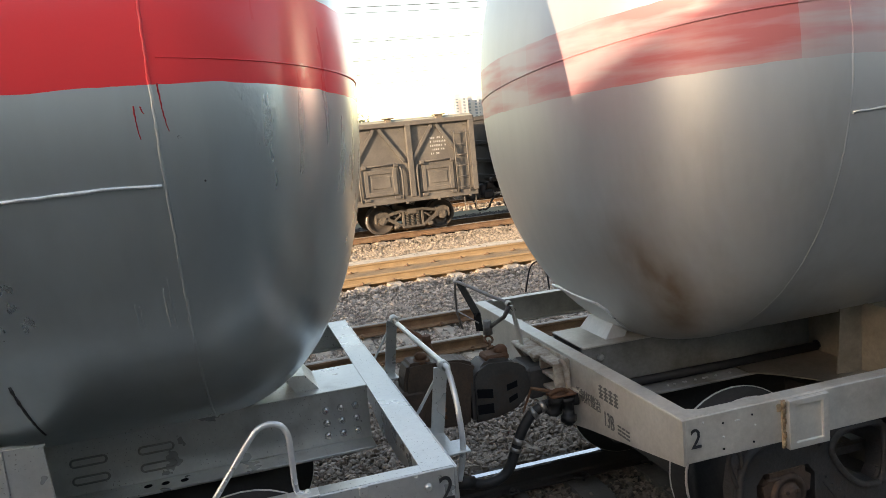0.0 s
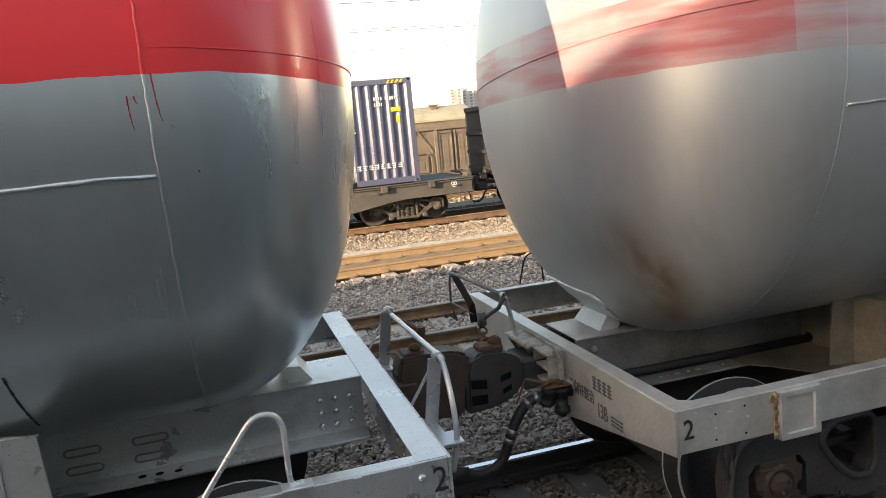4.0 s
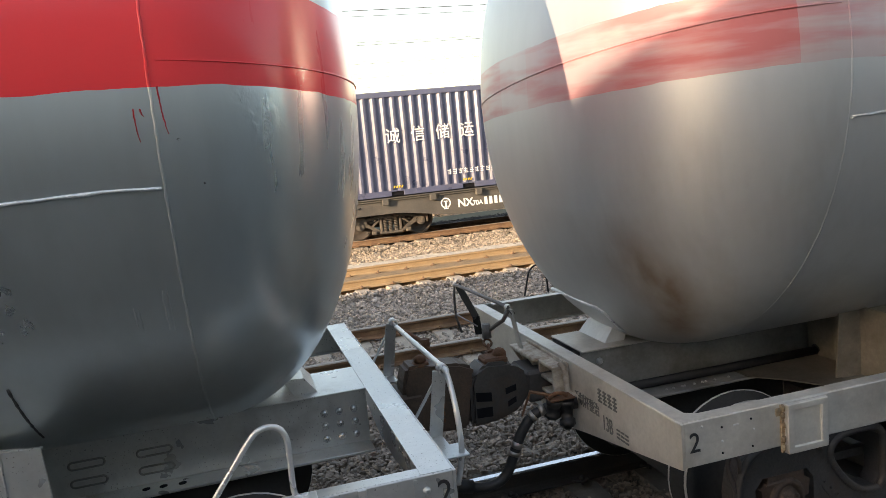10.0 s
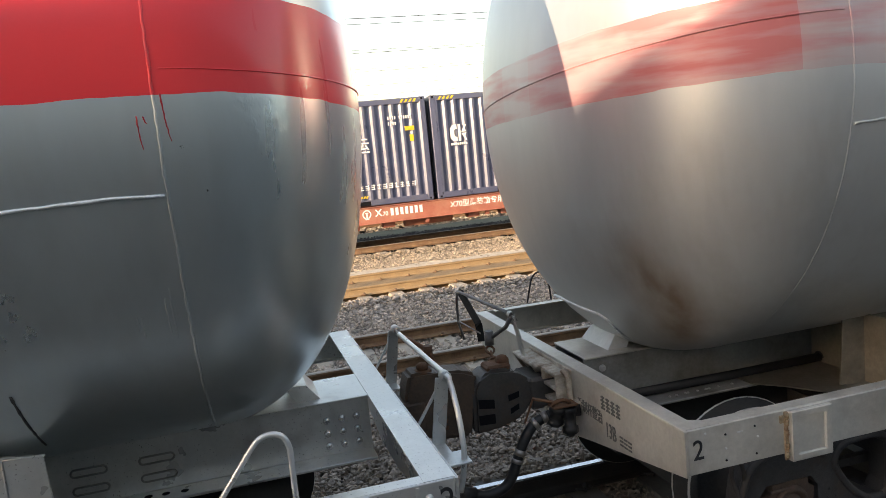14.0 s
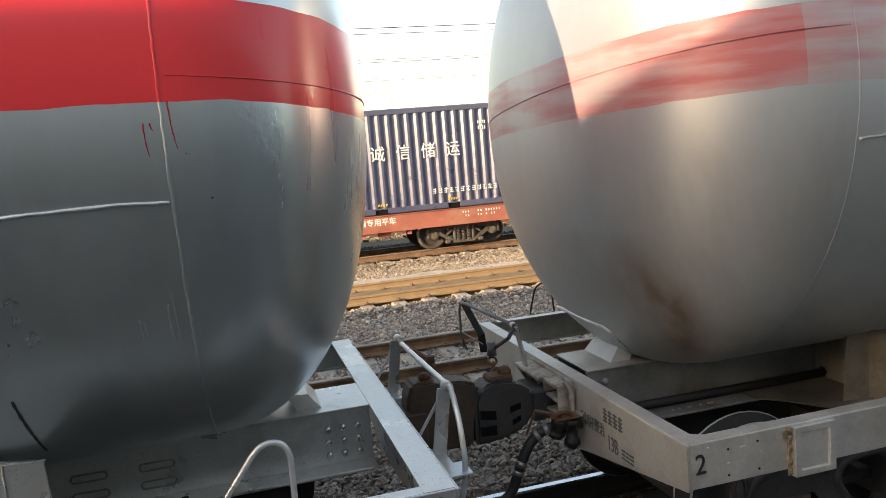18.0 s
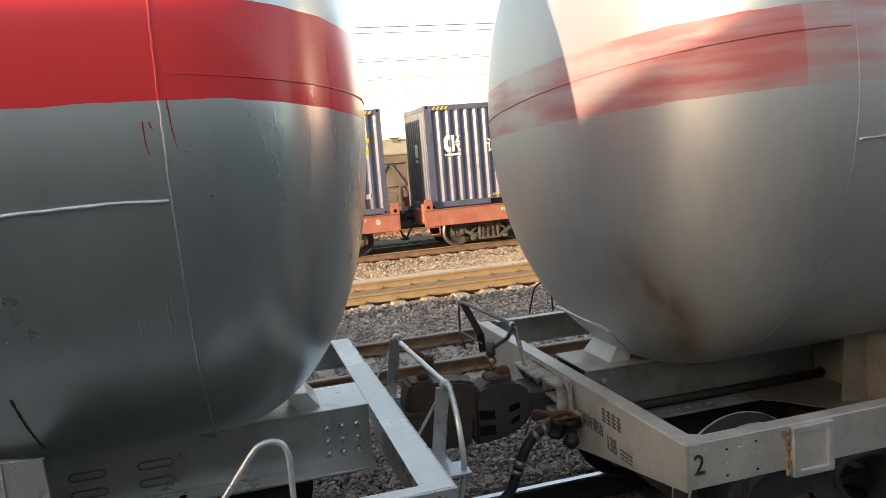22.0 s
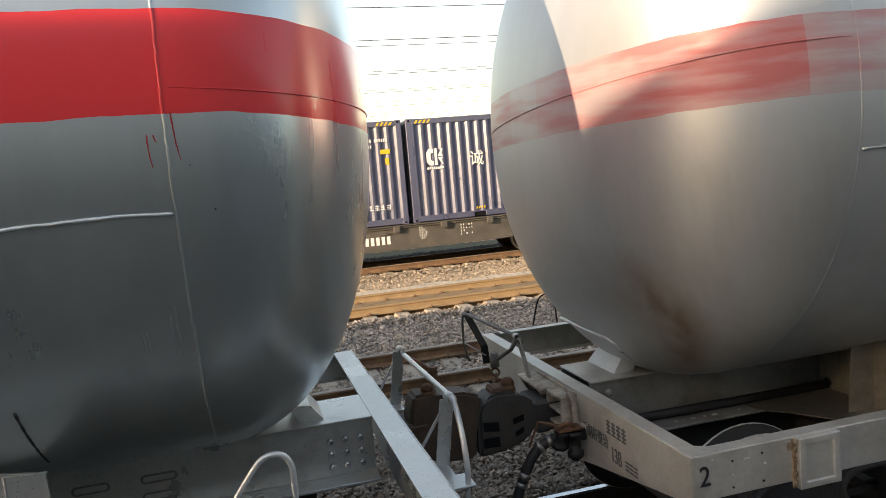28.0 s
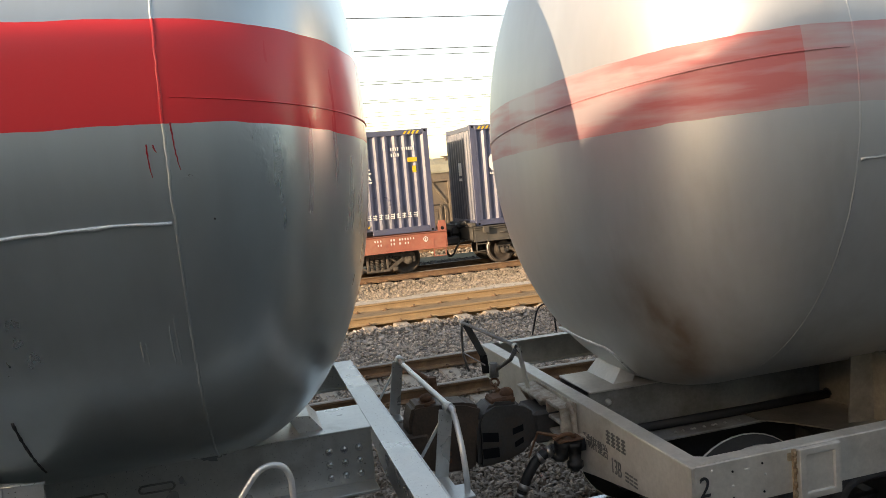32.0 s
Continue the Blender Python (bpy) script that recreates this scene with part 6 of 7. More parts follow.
# ---- flat wagons ----
def flat_wagon(name, label, half, paint, red, at, group):
    """A container flat wagon. red: straight deep side beams; otherwise fish-bellied ones with stake pockets."""
    T = thing(name, label, "flat wagon", group, at=at)
    hl = half - (0.36 if red else 0.435)
    zd = 1.155
    for s in (-1, 1):
        y0, y1 = s * 1.42, s * 1.36
        if red:
            m = Mesh().prism([(-hl, 0.70), (hl, 0.70), (hl, zd - 0.02), (-hl, zd - 0.02)], 1, y0, y1)
            m.box(-hl, hl, s * 1.46, s * 1.33, zd - 0.02, zd, 0.003).box(-hl, hl, s * 1.46, s * 1.33, 0.685, 0.70, 0.003)
        else:
            # shallow over the bogies, deep in the middle; the top flange overhangs a shaded groove
            fl = [(-hl, 0.735), (-half + 2.45, 0.725), (-half + 2.95, 0.67), (-half + 3.95, 0.505), (-half + 4.3, 0.49)]
            fl += [(-x, z) for x, z in fl[::-1]]
            m = Mesh().prism(fl + [(hl, zd - 0.02), (-hl, zd - 0.02)], 1, y0, y1)
            m.box(-hl, hl, s * 1.50, s * 1.33, zd - 0.025, zd, 0.003).box(-hl, hl, s * 1.475, s * 1.40, zd - 0.085, zd - 0.05, 0.004)
            for p, q in zip(fl, fl[1:]):
                m.bar((p[0], s * 1.40, p[1]), (q[0], s * 1.40, q[1]), 0.12, 0.018)
        beam = part("side_beam", m, paint, T)
        if s < 0:
            near = beam
        if not red:
            m = Mesh()
            k = -hl + 0.35
            while k < hl:
                m.box(k - 0.085, k + 0.085, s * 1.56, s * 1.42, 0.97, 1.13, 0.008)
                k += 1.36
            part("stake_pocket", m, paint, beam, split=True)
            m = Mesh()
            k = -hl + 0.9
            while k < hl:
                m.tube([(k - 0.12, s * 1.45, 0.95), (k, s * 1.48, 0.94), (k + 0.12, s * 1.45, 0.95)], 0.014, 5)
                k += 2.3
            part("lashing_ring", m, paint, beam, split=True)
    deck = Mesh().box(-hl, hl, -1.34, 1.34, zd - 0.05, zd - 0.012) if not red else Mesh()
    if red:
        for x in (-hl + 0.15, -3.1, -0.15, 0.15, 3.1, hl - 0.15):
            deck.box(x - 0.12, x + 0.12, -1.34, 1.34, zd - 0.15, zd - 0.012)
    deck.box(-hl, hl, -0.22, 0.22, 0.72, zd - 0.03)
    part("deck", deck, UNDER if not red else paint, T)
    for s in (-1, 1):
        m = Mesh().box(s * hl, s * (hl - 0.03), -1.42, 1.42, 0.78, zd, 0.004)
        if red:
            for e in (-1, 1):
                m.prism([(s * hl, zd), (s * (hl - 0.235), zd), (s * (hl - 0.235), zd + 0.17), (s * (hl - 0.20), zd + 0.29), (s * (hl - 0.03), zd + 0.29), (s * hl, zd + 0.17)], 1, e * 1.43, e * 1.36)
                m.box(s * hl, s * (hl - 0.02), e * 1.36, e * 1.05, zd, zd + 0.17, 0.004)
        else:
            m.box(s * (hl - 0.12), s * (hl + 0.02), -1.3, -0.9, zd, zd + 0.11, 0.01).box(s * (hl - 0.02), s * (hl + 0.1), -0.6, 0.6, zd + 0.05, zd + 0.11, 0.01)
            m.tube([(s * (hl + 0.02), -0.9, zd + 0.02), (s * (hl + 0.06), -0.9, zd + 0.14), (s * (hl + 0.06), -0.3, zd + 0.14), (s * (hl + 0.02), -0.3, zd + 0.02)], 0.018, 6)
        eb = part("end_beam", m, paint, T)
        if red:
            m = Mesh().cyl((s * (hl - 0.115), -1.434, zd + 0.075), (s * (hl - 0.115), -1.42, zd + 0.075), 0.05, 14)
            part("hole", m, HOLE, eb, "round lashing hole in the end stanchion")
        bogie(T, s * (half - 2.33))
        knuckle(T, s * hl, s, paint)
    m = Mesh()
    for x in (-2.6, -1.6, 0.9, 1.9):
        m.box(x, x + 0.35, -1.2, -0.9, 0.52, 0.80, 0.02)
    m.cyl((-0.9, -0.8, 0.62), (0.5, -0.8, 0.62), 0.17, 14).box(-3.2, 3.2, -0.1, 0.1, 0.55, 0.75)
    for x in (-2.9, -0.4, 1.4, 2.7):
        m.box(x, x + 0.1, -1.34, -1.2, 0.56, 0.78)
    part("brake_gear", m, paint if red else UNDER, T)
    return T, near


def number_bars(x, z, y, h=0.22, count=7):
    """Plain blocks in place of a running number."""
    m = Mesh()
    for k in range(count):
        m.box(x + k * h * 0.69, x + k * h * 0.69 + h * 0.42, y - 0.004, y, z - h / 2, z + h / 2)
    return m


# ---- containers ----
def corrugated(length, z0, z1, pitch, depth, flat_out, slope):
    """A vertical corrugated sheet along x in the plane y = 0, outer faces at -y."""
    m = Mesh()
    xs = []
    n = int(round(length / pitch))
    p = length / n
    x = -length / 2
    for i in range(n):
        xs += [(x, 0.0), (x + p * flat_out, 0.0), (x + p * (flat_out + slope), depth), (x + p * (1 - slope), depth)]
        x += p
    xs.append((length / 2, 0.0))
    v = [(a, b, z) for a, b in xs for z in (z0, z1)]
    m.add(v, [(2 * i, 2 * i + 2, 2 * i + 3, 2 * i + 1) for i in range(len(xs) - 1)])
    m.add([(-length / 2, depth + 0.02, z0), (length / 2, depth + 0.02, z0), (length / 2, depth + 0.02, z1), (-length / 2, depth + 0.02, z1)], [(0, 1, 2, 3)])
    return m


def container():
    """A 20-foot high container with lettering on its near side."""
    T = thing("container", "navy blue corrugated steel shipping container with white lettering", "shipping container", "containers on the train")
    L, W, H = 6.058, 2.438, 2.896
    hl, hw = L / 2, W / 2
    side = corrugated(L - 0.30, 0.17, H - 0.13, 0.278, 0.056, 0.22, 0.23).data("side_panel", NAVY)
    panel = part("side_panel", side, None, T, at=pose(0, -hw + 0.008, 0))
    part("side_panel", side, None, T, at=pose(0, hw - 0.008, 0, 0, 0, 180))
    end = corrugated(W - 0.30, 0.17, H - 0.12, 0.245, 0.045, 0.28, 0.18).data("end_panel", END_PAINT)
    endl = part("end_panel", end, None, T, at=pose(-hl + 0.012, 0, 0, 0, 0, -90))
    part("end_panel", end, None, T, at=pose(hl - 0.012, 0, 0, 0, 0, 90))
    part("roof", Mesh().box(-hl + 0.05, hl - 0.05, -hw + 0.05, hw - 0.05, H - 0.05, H - 0.02), NAVY, T)
    post = Mesh().box(-0.075, 0.075, -0.06, 0.06, 0.11, H - 0.11, 0.01).data("corner_post", NAVY)
    cast = Mesh().box(-0.089, 0.089, -0.081, 0.081, -0.059, 0.059, 0.012).data("corner_casting", NAVY)
    hole = Mesh().box(-0.03, 0.03, -0.004, 0.004, -0.028, 0.028).data("hole", HOLE)
    for sx in (-1, 1):
        for sy in (-1, 1):
            part("corner_post", post, None, T, at=pose(sx * (hl - 0.08), sy * (hw - 0.065), 0))
            for z in (0.059, H - 0.059):
                c = part("corner_casting", cast, None, T, at=pose(sx * (hl - 0.089), sy * (hw - 0.081), z))
                part("hole", hole, None, c, at=pose(0, sy * 0.081, 0))
    for sy in (-1, 1):
        part("top_rail", Mesh().box(-hl + 0.17, hl - 0.17, sy * hw, sy * (hw - 0.06), H - 0.16, H - 0.02, 0.008), NAVY, T)
        m = Mesh()
        for a, b in ((-hl + 0.17, -1.23), (-0.87, 0.87), (1.23, hl - 0.17)):
            m.box(a, b, sy * (hw - 0.004), sy * (hw - 0.06), 0.02, 0.18, 0.006)
        m.box(-1.23, 1.23, sy * (hw - 0.004), sy * (hw - 0.05), 0.145, 0.18)
        rail = part("bottom_rail", m, NAVY, T)
        m = Mesh()
        for x in (-1.05, 1.05):
            m.box(x - 0.18, x + 0.18, sy * (hw - 0.05), sy * (hw - 0.3), 0.03, 0.145)
        part("fork_pocket", m, HOLE, rail, "dark forklift pocket", split=True)
    for sx in (-1, 1):
        part("end_rail", Mesh().box(sx * (hl - 0.01), sx * (hl - 0.08), -hw + 0.17, hw - 0.17, H - 0.14, H - 0.02, 0.006), NAVY, T)
        part("end_rail", Mesh().box(sx * (hl - 0.01), sx * (hl - 0.08), -hw + 0.17, hw - 0.17, 0.02, 0.17, 0.006), NAVY, T)
    y = -hw - 0.002
    for k, ch in enumerate("诚信储运"):
        lettering("lettering", ch, 0.45, WHITE, T, FACING(-1.04 + 0.725 * k, y, 1.645), "white painted character", squeeze=0.95, weight=0.006)
    # the owner's mark as plain shapes: an open ring and two leaves
    m = Mesh()
    cx, cz = -2.26, 1.80
    outer = [(-0.05, 0.23), (-0.17, 0.23), (-0.25, 0.13), (-0.25, -0.13), (-0.17, -0.23), (-0.05, -0.23)]
    inner = [(-0.05, 0.11), (-0.10, 0.11), (-0.13, 0.06), (-0.13, -0.06), (-0.10, -0.11), (-0.05, -0.11)]
    for i in range(5):
        q = [outer[i], outer[i + 1], inner[i + 1], inner[i]]
        m.prism([(cx + a, cz + b) for a, b in q], 1, y - 0.004, y)
    m.box(cx - 0.015, cx + 0.06, y - 0.004, y, cz - 0.23, cz + 0.23)
    for e in (-1, 1):
        leaf = [(0.075, e * 0.015), (0.20, e * 0.23), (0.235, e * 0.21), (0.19, e * 0.09), (0.235, e * 0.015)]
        m.prism([(cx + a, cz + b) for a, b in leaf], 1, y - 0.004, y)
    for k in range(8):
        m.box(cx - 0.25 + k * 0.062, cx - 0.205 + k * 0.062, y - 0.004, y, cz - 0.34, cz - 0.28)
    part("owner_mark", m, WHITE, T, "white ring and leaf mark")
    m = Mesh()
    rng = random.Random(3)
    for k in range(13):
        xx = 0.45 + 0.165 * k
        for j in range(3):
            m.box(xx, xx + rng.uniform(0.07, 0.125), y - 0.004, y, 0.46 + 0.05 * j, 0.478 + 0.05 * j)
        q = rng.uniform(0.02, 0.09)
        m.box(xx + q, xx + q + 0.022, y - 0.004, y, 0.45, 0.60)
    part("small_mark", m, WHITE, T, split=True)
    m = Mesh()
    for k in range(11):
        if k != 4:
            m.box(1.92 + 0.064 * k, 1.953 + 0.064 * k, y - 0.004, y, 2.32, 2.41)
    for k in range(4):
        m.box(1.92 + 0.064 * k, 1.953 + 0.064 * k, y - 0.004, y, 2.16, 2.25)
    part("code_marks", m, WHITE, T, "white code blocks")
    m = Mesh().box(2.38, 2.65, y - 0.004, y, 1.99, 2.11).box(2.50, 2.61, y - 0.004, y, 1.69, 1.875)
    part("label_plate", m, YELLOW, T, "yellow label plate", split=True)
    for sx in (-1, 1):
        m = Mesh()
        for k in range(4):
            xx = sx * 2.55 + 0.12 * (k - 2)
            m.hexa([(xx, y - 0.004, H - 0.135), (xx + 0.06, y - 0.004, H - 0.135), (xx + 0.06, y, H - 0.135), (xx, y, H - 0.135)],
                   [(xx + 0.06, y - 0.004, H - 0.05), (xx + 0.12, y - 0.004, H - 0.05), (xx + 0.12, y, H - 0.05), (xx + 0.06, y, H - 0.05)])
        part("warning_stripes", m, YELLOW, T)
        m = Mesh()
        for k in range(4):
            xx = sx * 1.02 + 0.075 * (k - 2)
            m.hexa([(xx, y - 0.004, 0.235), (xx + 0.04, y - 0.004, 0.235), (xx + 0.04, y, 0.235), (xx, y, 0.235)],
                   [(xx + 0.03, y - 0.004, 0.30), (xx + 0.07, y - 0.004, 0.30), (xx + 0.07, y, 0.30), (xx + 0.03, y, 0.30)])
        part("warning_stripes", m, YELLOW, T)
    # white notice on the end panel
    m = Mesh().box(-0.15, 0.16, -0.004, 0, 1.48, 1.86).box(-0.15, 0.14, -0.004, 0, 1.32, 1.40)
    part("notice", m, WHITE, endl)
    return T


# ---- the passing train ----
LA, LG, LN = 13.466, 13.438, 16.052


def travel(t):
    """Metres that the train has gone, so that the first coupling stands at x = travel(t)."""
    u = (t - 16) / 16
    way = sum(d * max(0.0, 1 - abs(t - a)) for a, d in ((0, -0.05), (1, -0.07), (2, 0.04), (3, 0.12), (4, 0.12), (5, 0.12), (6, 0.12), (8, 0.13), (10, 0.07), (11, -0.25), (13, -0.16), (14, 0.03), (17, 0.14), (18, -0.11), (19, -0.03), (20, -0.11), (28, -0.09), (29, 0.05), (30, -0.29)))
    base = 0.0
    for c in (-2.77226, 0.661072, 3.521762, -2.480827, 0.729401, -3.327727, 93.382052, 93.97658):
        base = base * u + c
    return base + way


MOVING = []          # (thing, offset along the train, height)
WHEELED = []         # (wagon, offset)


def on_train(ob, off, z=0.0):
    MOVING.append((ob, off, z))
    return ob


g0 = gondola("open_wagon", "dusty brown open goods wagon with braced sides, running in the train", GONDOLA, pose(0, Y_TRAIN, 0), "passing train")
ds = [g0, copy_thing(g0, pose(0, Y_TRAIN, 0)), copy_thing(g0, pose(0, Y_TRAIN, 0))]
for k, g in enumerate(ds):
    on_train(g, LG * (1.5 - k))
    WHEELED.append((g, LG * (1.5 - k)))
    wall = next(o for o in g.children if o.name.startswith("side_wall"))
    part("emblem", emblem(-1.428, 0.15, -5.05, 2.62), WHITE, g)
    lettering("type_mark", "C", 0.27, WHITE, g, FACING(-5.95, -1.428, 2.62))
    lettering("type_mark", "64K", 0.17, WHITE, g, FACING(-5.66, -1.428, 2.58))
    part("number_mark", number_bars(-5.86, 2.16, -1.428, 0.25, 2), WHITE, g, split=True)
    part("number_mark", number_bars(-5.42, 2.22, -1.428, 0.25, 5), WHITE, g, split=True)
    part("small_mark", bars((6, 4), -5.85, 1.62, -1.428, 0.042, 0.065, 0.07, 0.14, k), WHITE, g, split=True)
    part("small_mark", bars((8, 9, 9, 9, 5), 4.96, 2.56, -1.428, 0.03, 0.05, 0.052, 0.108, k + 4), WORN_WHITE, g, split=True)

box0 = container()
TRAIN = ["long", "brown", "brown", "brown", "red", "brown", "red", "red", "red", "red", "brown", "brown", "red"]
first = {}
head = -LG
for kind in TRAIN:
    length = LN if kind == "long" else LA
    mid = head - length / 2
    if kind not in first:
        red = kind == "red"
        lab = "orange-red container flat wagon carrying two containers" if red else "brown-grey container flat wagon carrying two containers"
        w, near = flat_wagon("flat_wagon", lab, length / 2, FLAT_RED if red else FLAT_BROWN, red, pose(0, Y_TRAIN, 0), "passing train")
        y = -1.425
        if red:
            part("emblem", emblem(y, 0.125, -2.07, 0.965), WHITE, w)
            lettering("type_mark", "X", 0.27, WHITE, w, FACING(-1.74, y, 0.965), weight=0.02)
            lettering("type_mark", "70", 0.16, WHITE, w, FACING(-1.55, y, 0.93), weight=0.02)
            part("number_mark", number_bars(-1.40, 0.965, y, 0.20), WHITE, w, split=True)
            lettering("type_mark", "X70型集装箱专用平车", 0.21, WHITE, w, FACING(1.35, y, 0.965), weight=0.015)
            part("small_mark", bars((3, 3), 4.3, 1.0, y, 0.04, 0.055, 0.08, 0.11, 7), WHITE, w, split=True)
            part("small_mark", bars((9, 7), 4.75, 1.0, y, 0.04, 0.055, 0.08, 0.11, 8), WHITE, w, split=True)
            part("small_mark", bars((5,), -4.1, 0.96, y, 0.06, 0.07, 0.08, 0.11, 9), WHITE, w, split=True)
            part("emblem", emblem(y, 0.07, 5.75, 0.97), WHITE, w)
        else:
            part("emblem", emblem(y, 0.15, -2.85, 0.83), WHITE, w)
            lettering("type_mark", "NX", 0.31, WHITE, w, FACING(-2.27, y, 0.77), weight=0.03)
            lettering("type_mark", "70A" if kind == "brown" else "70", 0.18, WHITE, w, FACING(-1.90, y, 0.735), weight=0.03)
            part("number_mark", number_bars(-1.70, 0.77, y, 0.22), WHITE, w, split=True)
            part("small_mark", bars((2, 4, 4, 4, 3), 0.15, 1.02, y, 0.03, 0.042, 0.062, 0.075, 11), WHITE, w, split=True)
            part("small_mark", bars((5, 5, 4, 5), 1.35, 0.97, y, 0.035, 0.045, 0.08, 0.085, 12), WHITE, w, split=True)
            part("emblem", emblem(y, 0.08, length / 2 - 1.0, 1.0), WHITE, w)
        first[kind] = w
    else:
        w = copy_thing(first[kind], pose(0, Y_TRAIN, 0))
    on_train(w, mid)
    WHEELED.append((w, mid))
    for s in (-1, 1):
        c = box0 if box0 is not None else copy_thing(keep, pose(0, Y_TRAIN, 1.155))
        keep, box0 = c, None
        on_train(c, mid + s * 3.095, 1.155)
    head -= length

# ---- standing trains beyond ----
X_DOOR = 10.2
far = gondola("open_wagon", "sunlit yellow-dusted open goods wagon standing on a far track", GONDOLA_FAR, pose(X_DOOR, Y_FAR, Z_FAR), "standing train")
for k in (-1, 1):
    copy_thing(far, pose(X_DOOR + k * 13.44, Y_FAR, Z_FAR))


def covered_wagon(at):
    T = thing("covered_wagon", "covered goods wagon with a cream curved roof on a far track", "goods wagon", "standing train", at=at)
    hl = 7.0
    part("body", Mesh().box(-hl, hl, -1.45, 1.45, 1.1, 3.45, 0.02), GONDOLA_FAR, T)
    prof = [(-1.52, 3.40), (-1.52, 3.50), (-1.2, 3.86), (-0.75, 4.10), (-0.3, 4.20), (0.3, 4.20), (0.75, 4.10), (1.2, 3.86), (1.52, 3.50), (1.52, 3.40)]
    roof = part("roof", Mesh().prism(prof, 0, -hl - 0.05, hl + 0.05), CREAM_ROOF, T, "cream painted curved roof")
    m = Mesh()
    for k in range(8):
        x = -6.1 + 1.75 * k
        m.prism([(-1.53, 3.40), (-1.53, 3.52), (-1.2, 3.88), (-0.75, 4.12), (-0.3, 4.22), (-0.3, 4.19), (-0.75, 4.09), (-1.2, 3.85), (-1.5, 3.40)], 0, x - 0.02, x + 0.02)
    part("roof_rib", m, CREAM_ROOF, roof)
    for x in (-4.4, 2.45, 5.2):
        m = Mesh().box(x - 0.16, x + 0.16, -0.9, -0.5, 4.0, 4.22, 0.02).box(x - 0.3, x + 0.3, -0.98, -0.42, 4.22, 4.28, 0.02)
        part("ventilator", m, GONDOLA_FAR, roof, "boxy roof ventilator")
    part("underframe", Mesh().box(-hl, hl, -1.3, 1.3, 0.9, 1.1), UNDER, T)
    for s in (-1, 1):
        bogie(T, s * 4.9)
    return T


X_BOX = 6.05
cw = covered_wagon(pose(X_BOX, Y_BOX, Z_FAR))
copy_thing(cw, pose(X_BOX - 15.2, Y_BOX, Z_FAR))


# ---- overhead wires ----
def wires():
    k = 0
    for y, zc_, zm in ((21.85, 6.43, 7.33), (28.0, 6.27, 7.28), (34.0, 6.24, 7.16), (39.6, 6.12, 6.95), (46.0, 6.12, 6.92), (52.0, 6.2, 6.78), (60.0, 6.15, 6.95)):
        k += 1
        T = thing("overhead_line", "thin overhead contact wire with its carrying wire", "overhead wire", "overhead lines", kind="structure")
        span = 50.0
        sag = lambda x: zm + 0.5 * (2 * ((x - 8 - k + span / 2) % span) / span - 1) ** 2
        part("contact_wire", Mesh().tube([(-100, y, zc_), (150, y, zc_)], 0.012, 5), WIRE, T)
        part("carrying_wire", Mesh().tube([(x, y, sag(x)) for x in range(-100, 151, 5)], 0.012, 5), WIRE, T)
        m = Mesh()
        for x in range(-27, 60, 8):
            m.tube([(x + k * 2.3, y, zc_), (x + k * 2.3, y, sag(x + k * 2.3))], 0.004, 4)
        part("dropper", m, WIRE, T)
        m = Mesh()
        for x in (-100, 149.9):
            m.cyl((x, y + 1.2, -1.0), (x, y + 1.2, zm + 0.8), 0.16, 10)
            m.bar((x, y + 1.2, zm + 0.1), (x, y - 0.1, zm), 0.06, 0.06)
            m.bar((x, y + 1.2, zc_ + 0.1), (x, y - 0.1, zc_), 0.05, 0.05)
        part("mast", m, CONCRETE, T)


wires()


# ---- distance ----
def tower(x, y, w, d, h, floors, group="apartment towers"):
    T = thing("apartment_tower", "pale high apartment tower on the skyline", "building", group, at=pose(x, y, -1))
    part("wall", Mesh().box(-w / 2, w / 2, -d / 2, d / 2, 0, h).box(-w * 0.2, w * 0.2, -d * 0.2, d * 0.3, h, h + 4), TOWER, T)
    fh = h / floors
    m = Mesh().box(-1.1, 1.1, -d / 2 - 0.15, -d / 2 + 0.1, -0.85, 0.85)
    win = m.data("window", TOWER_GLASS)
    bal = Mesh().box(-1.7, 1.7, -d / 2 - 1.2, -d / 2, -0.1, 1.0).data("balcony", TOWER)
    cols = max(2, int(w / 6))
    for f in range(floors):
        for c in range(cols):
            xx = -w / 2 + (c + 0.5) * w / cols
            part("window", win, None, T, at=pose(xx, 0, (f + 0.55) * fh))
            if c % 2 == 0:
                part("balcony", bal, None, T, at=pose(xx, 0, (f + 0.1) * fh))
    side = Mesh().box(-w / 2 - 0.15, -w / 2 + 0.1, -1.2, 1.2, -0.85, 0.85).data("window", TOWER_GLASS)
    for f in range(floors):
        for yy in (-d * 0.25, d * 0.25):
            part("window", side, None, T, at=pose(0, yy, (f + 0.55) * fh))
    return T


tower(203, 640, 13, 22, 34.0, 13)
tower(219, 655, 12, 22, 32.5, 12)
tower(233, 670, 12, 22, 33.0, 12)


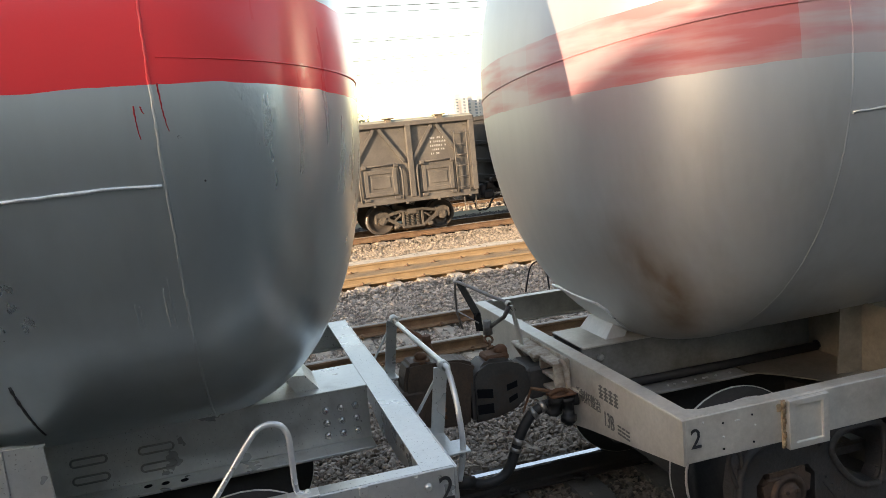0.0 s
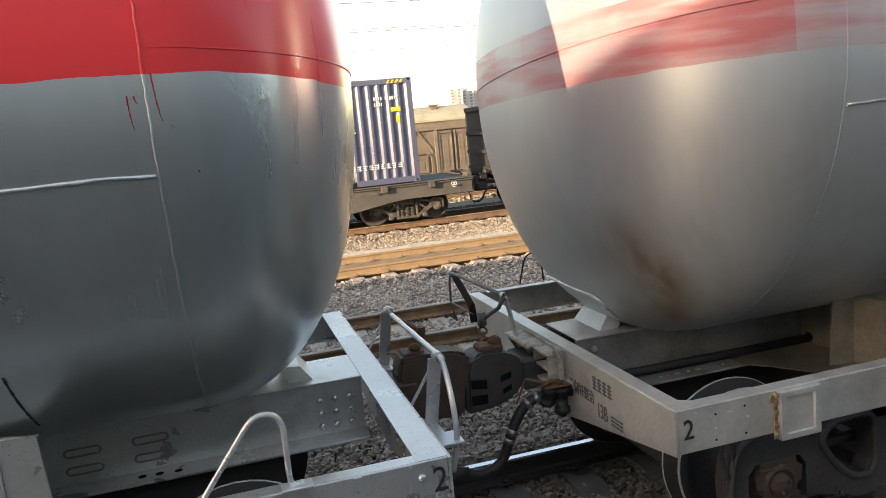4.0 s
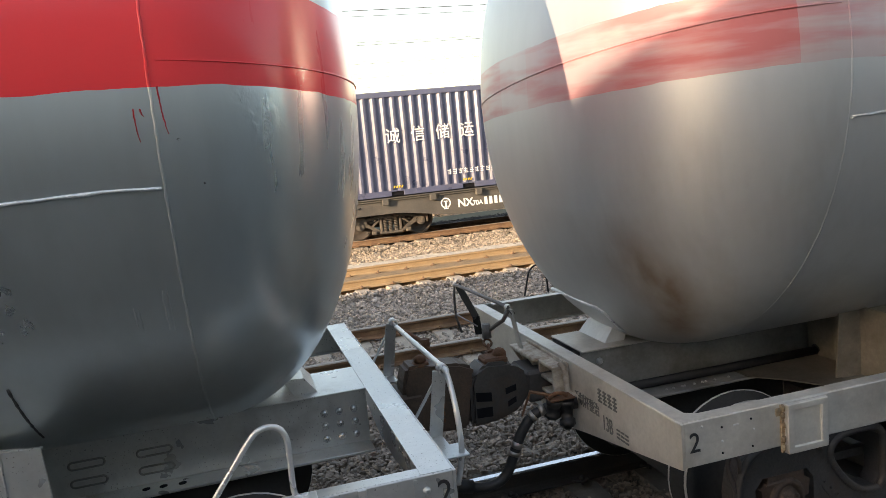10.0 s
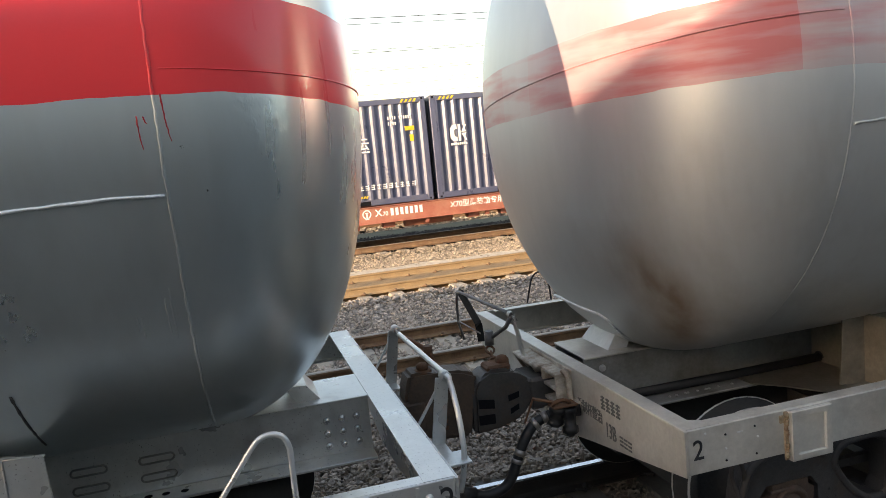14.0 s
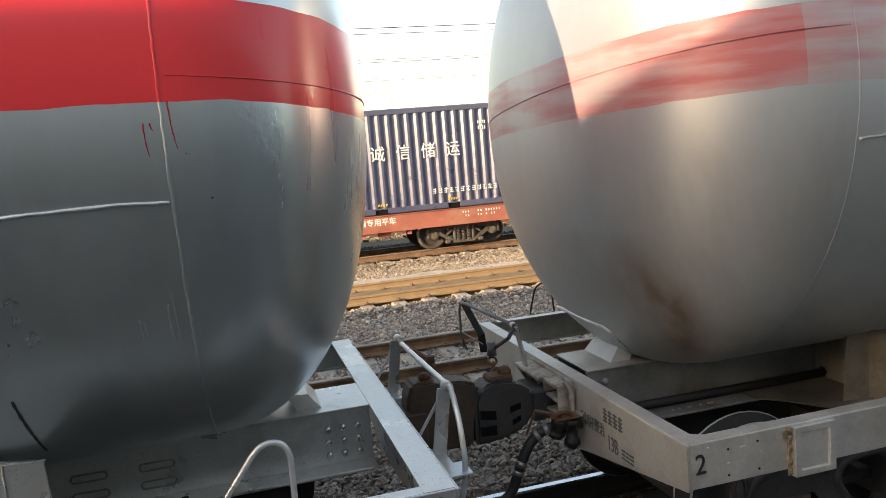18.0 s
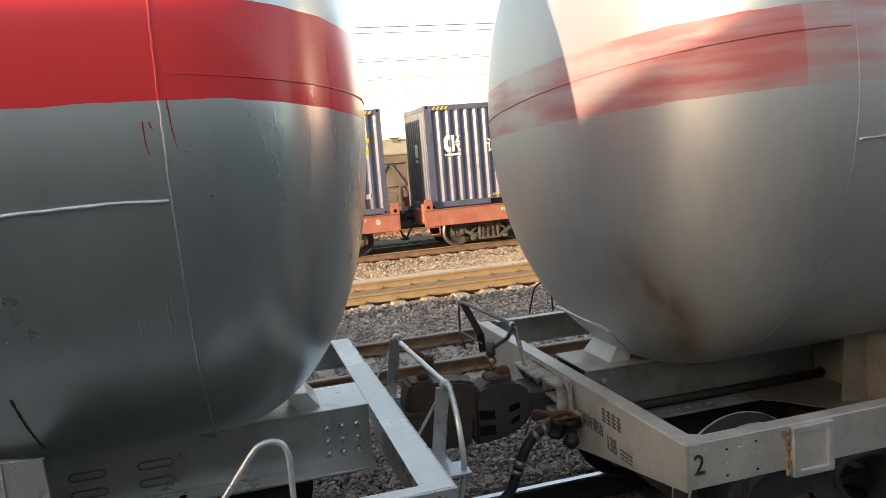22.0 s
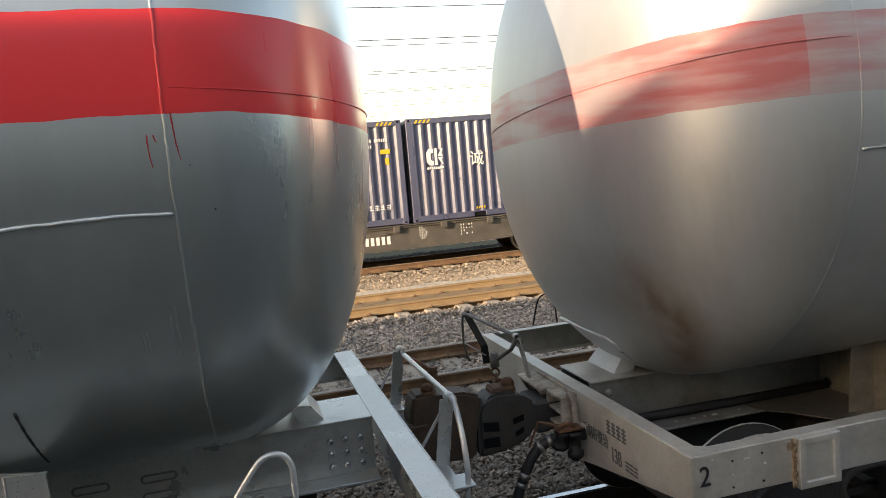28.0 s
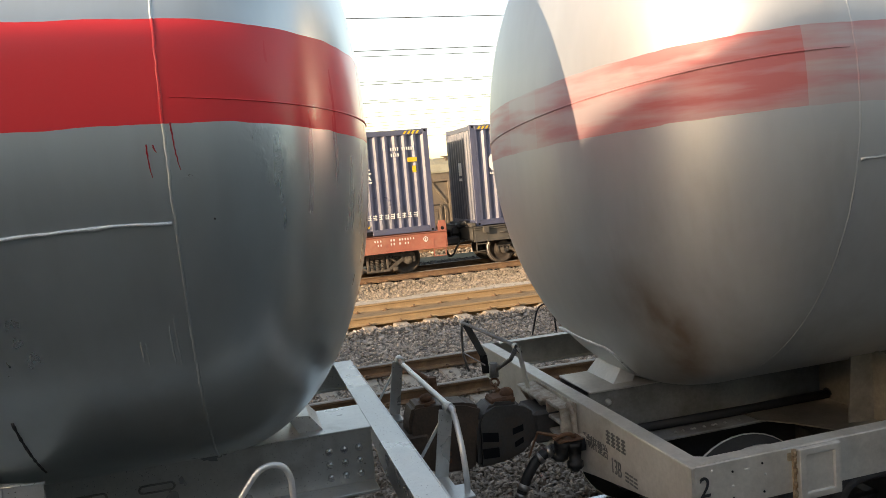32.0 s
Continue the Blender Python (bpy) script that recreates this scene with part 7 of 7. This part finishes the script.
def tree(x, y, h, seed):
    """A tapered trunk with limbs and a ragged crown of small leaf clumps."""
    rng = random.Random(seed)
    T = thing("tree", "dark green tree beyond the standing wagons", "tree", "distant trees", at=pose(x, y, -0.84))
    m = Mesh()
    m.tube([(0, 0, 0), (0.1, 0, h * 0.3), (0, 0.1, h * 0.6), (0.1, 0, h * 0.9)], [0.22, 0.17, 0.1, 0.03], 8)
    tips = []
    for k in range(14):
        a, z = rng.uniform(0, 6.28), h * rng.uniform(0.35, 0.85)
        l = (h - z) * rng.uniform(0.35, 0.7) + 0.5
        tip = (l * math.cos(a), l * math.sin(a), z + l * 0.7)
        m.tube([(0, 0, z), (tip[0] * 0.5, tip[1] * 0.5, z + l * 0.3), tip], [0.07, 0.045, 0.015], 5)
        tips.append(tip)
    part("trunk", m, BARK, T)
    c = Mesh()
    for tx, ty, tz in tips + [(0, 0, h)]:
        for k in range(120):
            p = Vector((tx + rng.gauss(0, 0.6), ty + rng.gauss(0, 0.6), tz + rng.gauss(0, 0.5)))
            e = Vector((rng.uniform(-1, 1), rng.uniform(-1, 1), rng.uniform(-1, 1))).normalized() * rng.uniform(0.1, 0.2)
            g = e.orthogonal().normalized() * 0.08
            c.add([p - e, p + g, p + e, p - g], [(0, 1, 2, 3)])
    part("crown", c, LEAF, T)


for k, (tx, ty, th) in enumerate(((10.2, 61, 4.9), (9.2, 62, 4.6), (7.8, 61, 5.2))):
    tree(tx, ty, th, k)


# ---- movement ----
def motions():
    """The train rolls past; every wheelset turns as its wagon goes."""
    steps = [t * 1.0 for t in range(0, 33)]
    for ob, off, z in MOVING:
        walk(ob, [(t, pose(travel(t) + off, Y_TRAIN, z)) for t in steps])
    for wagon, off in WHEELED:
        for b in wagon.children:
            if not b.name.startswith("bogie"):
                continue
            for w in b.children:
                if not w.name.startswith("wheelset"):
                    continue
                bx, wx = b.matrix_basis.translation.x, w.matrix_basis.translation.x
                rows, last = [], None
                for k in range(0, 481):
                    t = k / 15
                    seen = -14 < travel(t) + off + bx + wx < 22
                    if seen or k in (0, 480):
                        turn = math.degrees(travel(t) / WHEEL_R) if seen else None
                        rows.append((t, turn))
                turns = [q for _, q in rows if q is not None]
                lo, hi = (min(turns), max(turns)) if turns else (0.0, 0.0)
                fixed, prev = [], None
                for t, q in rows:
                    if q is None:
                        q = (lo if t < 1 else hi)
                    fixed.append((t, pose(wx, 0, WHEEL_R, 0, q % 360, 0)))
                walk(w, fixed)


motions()
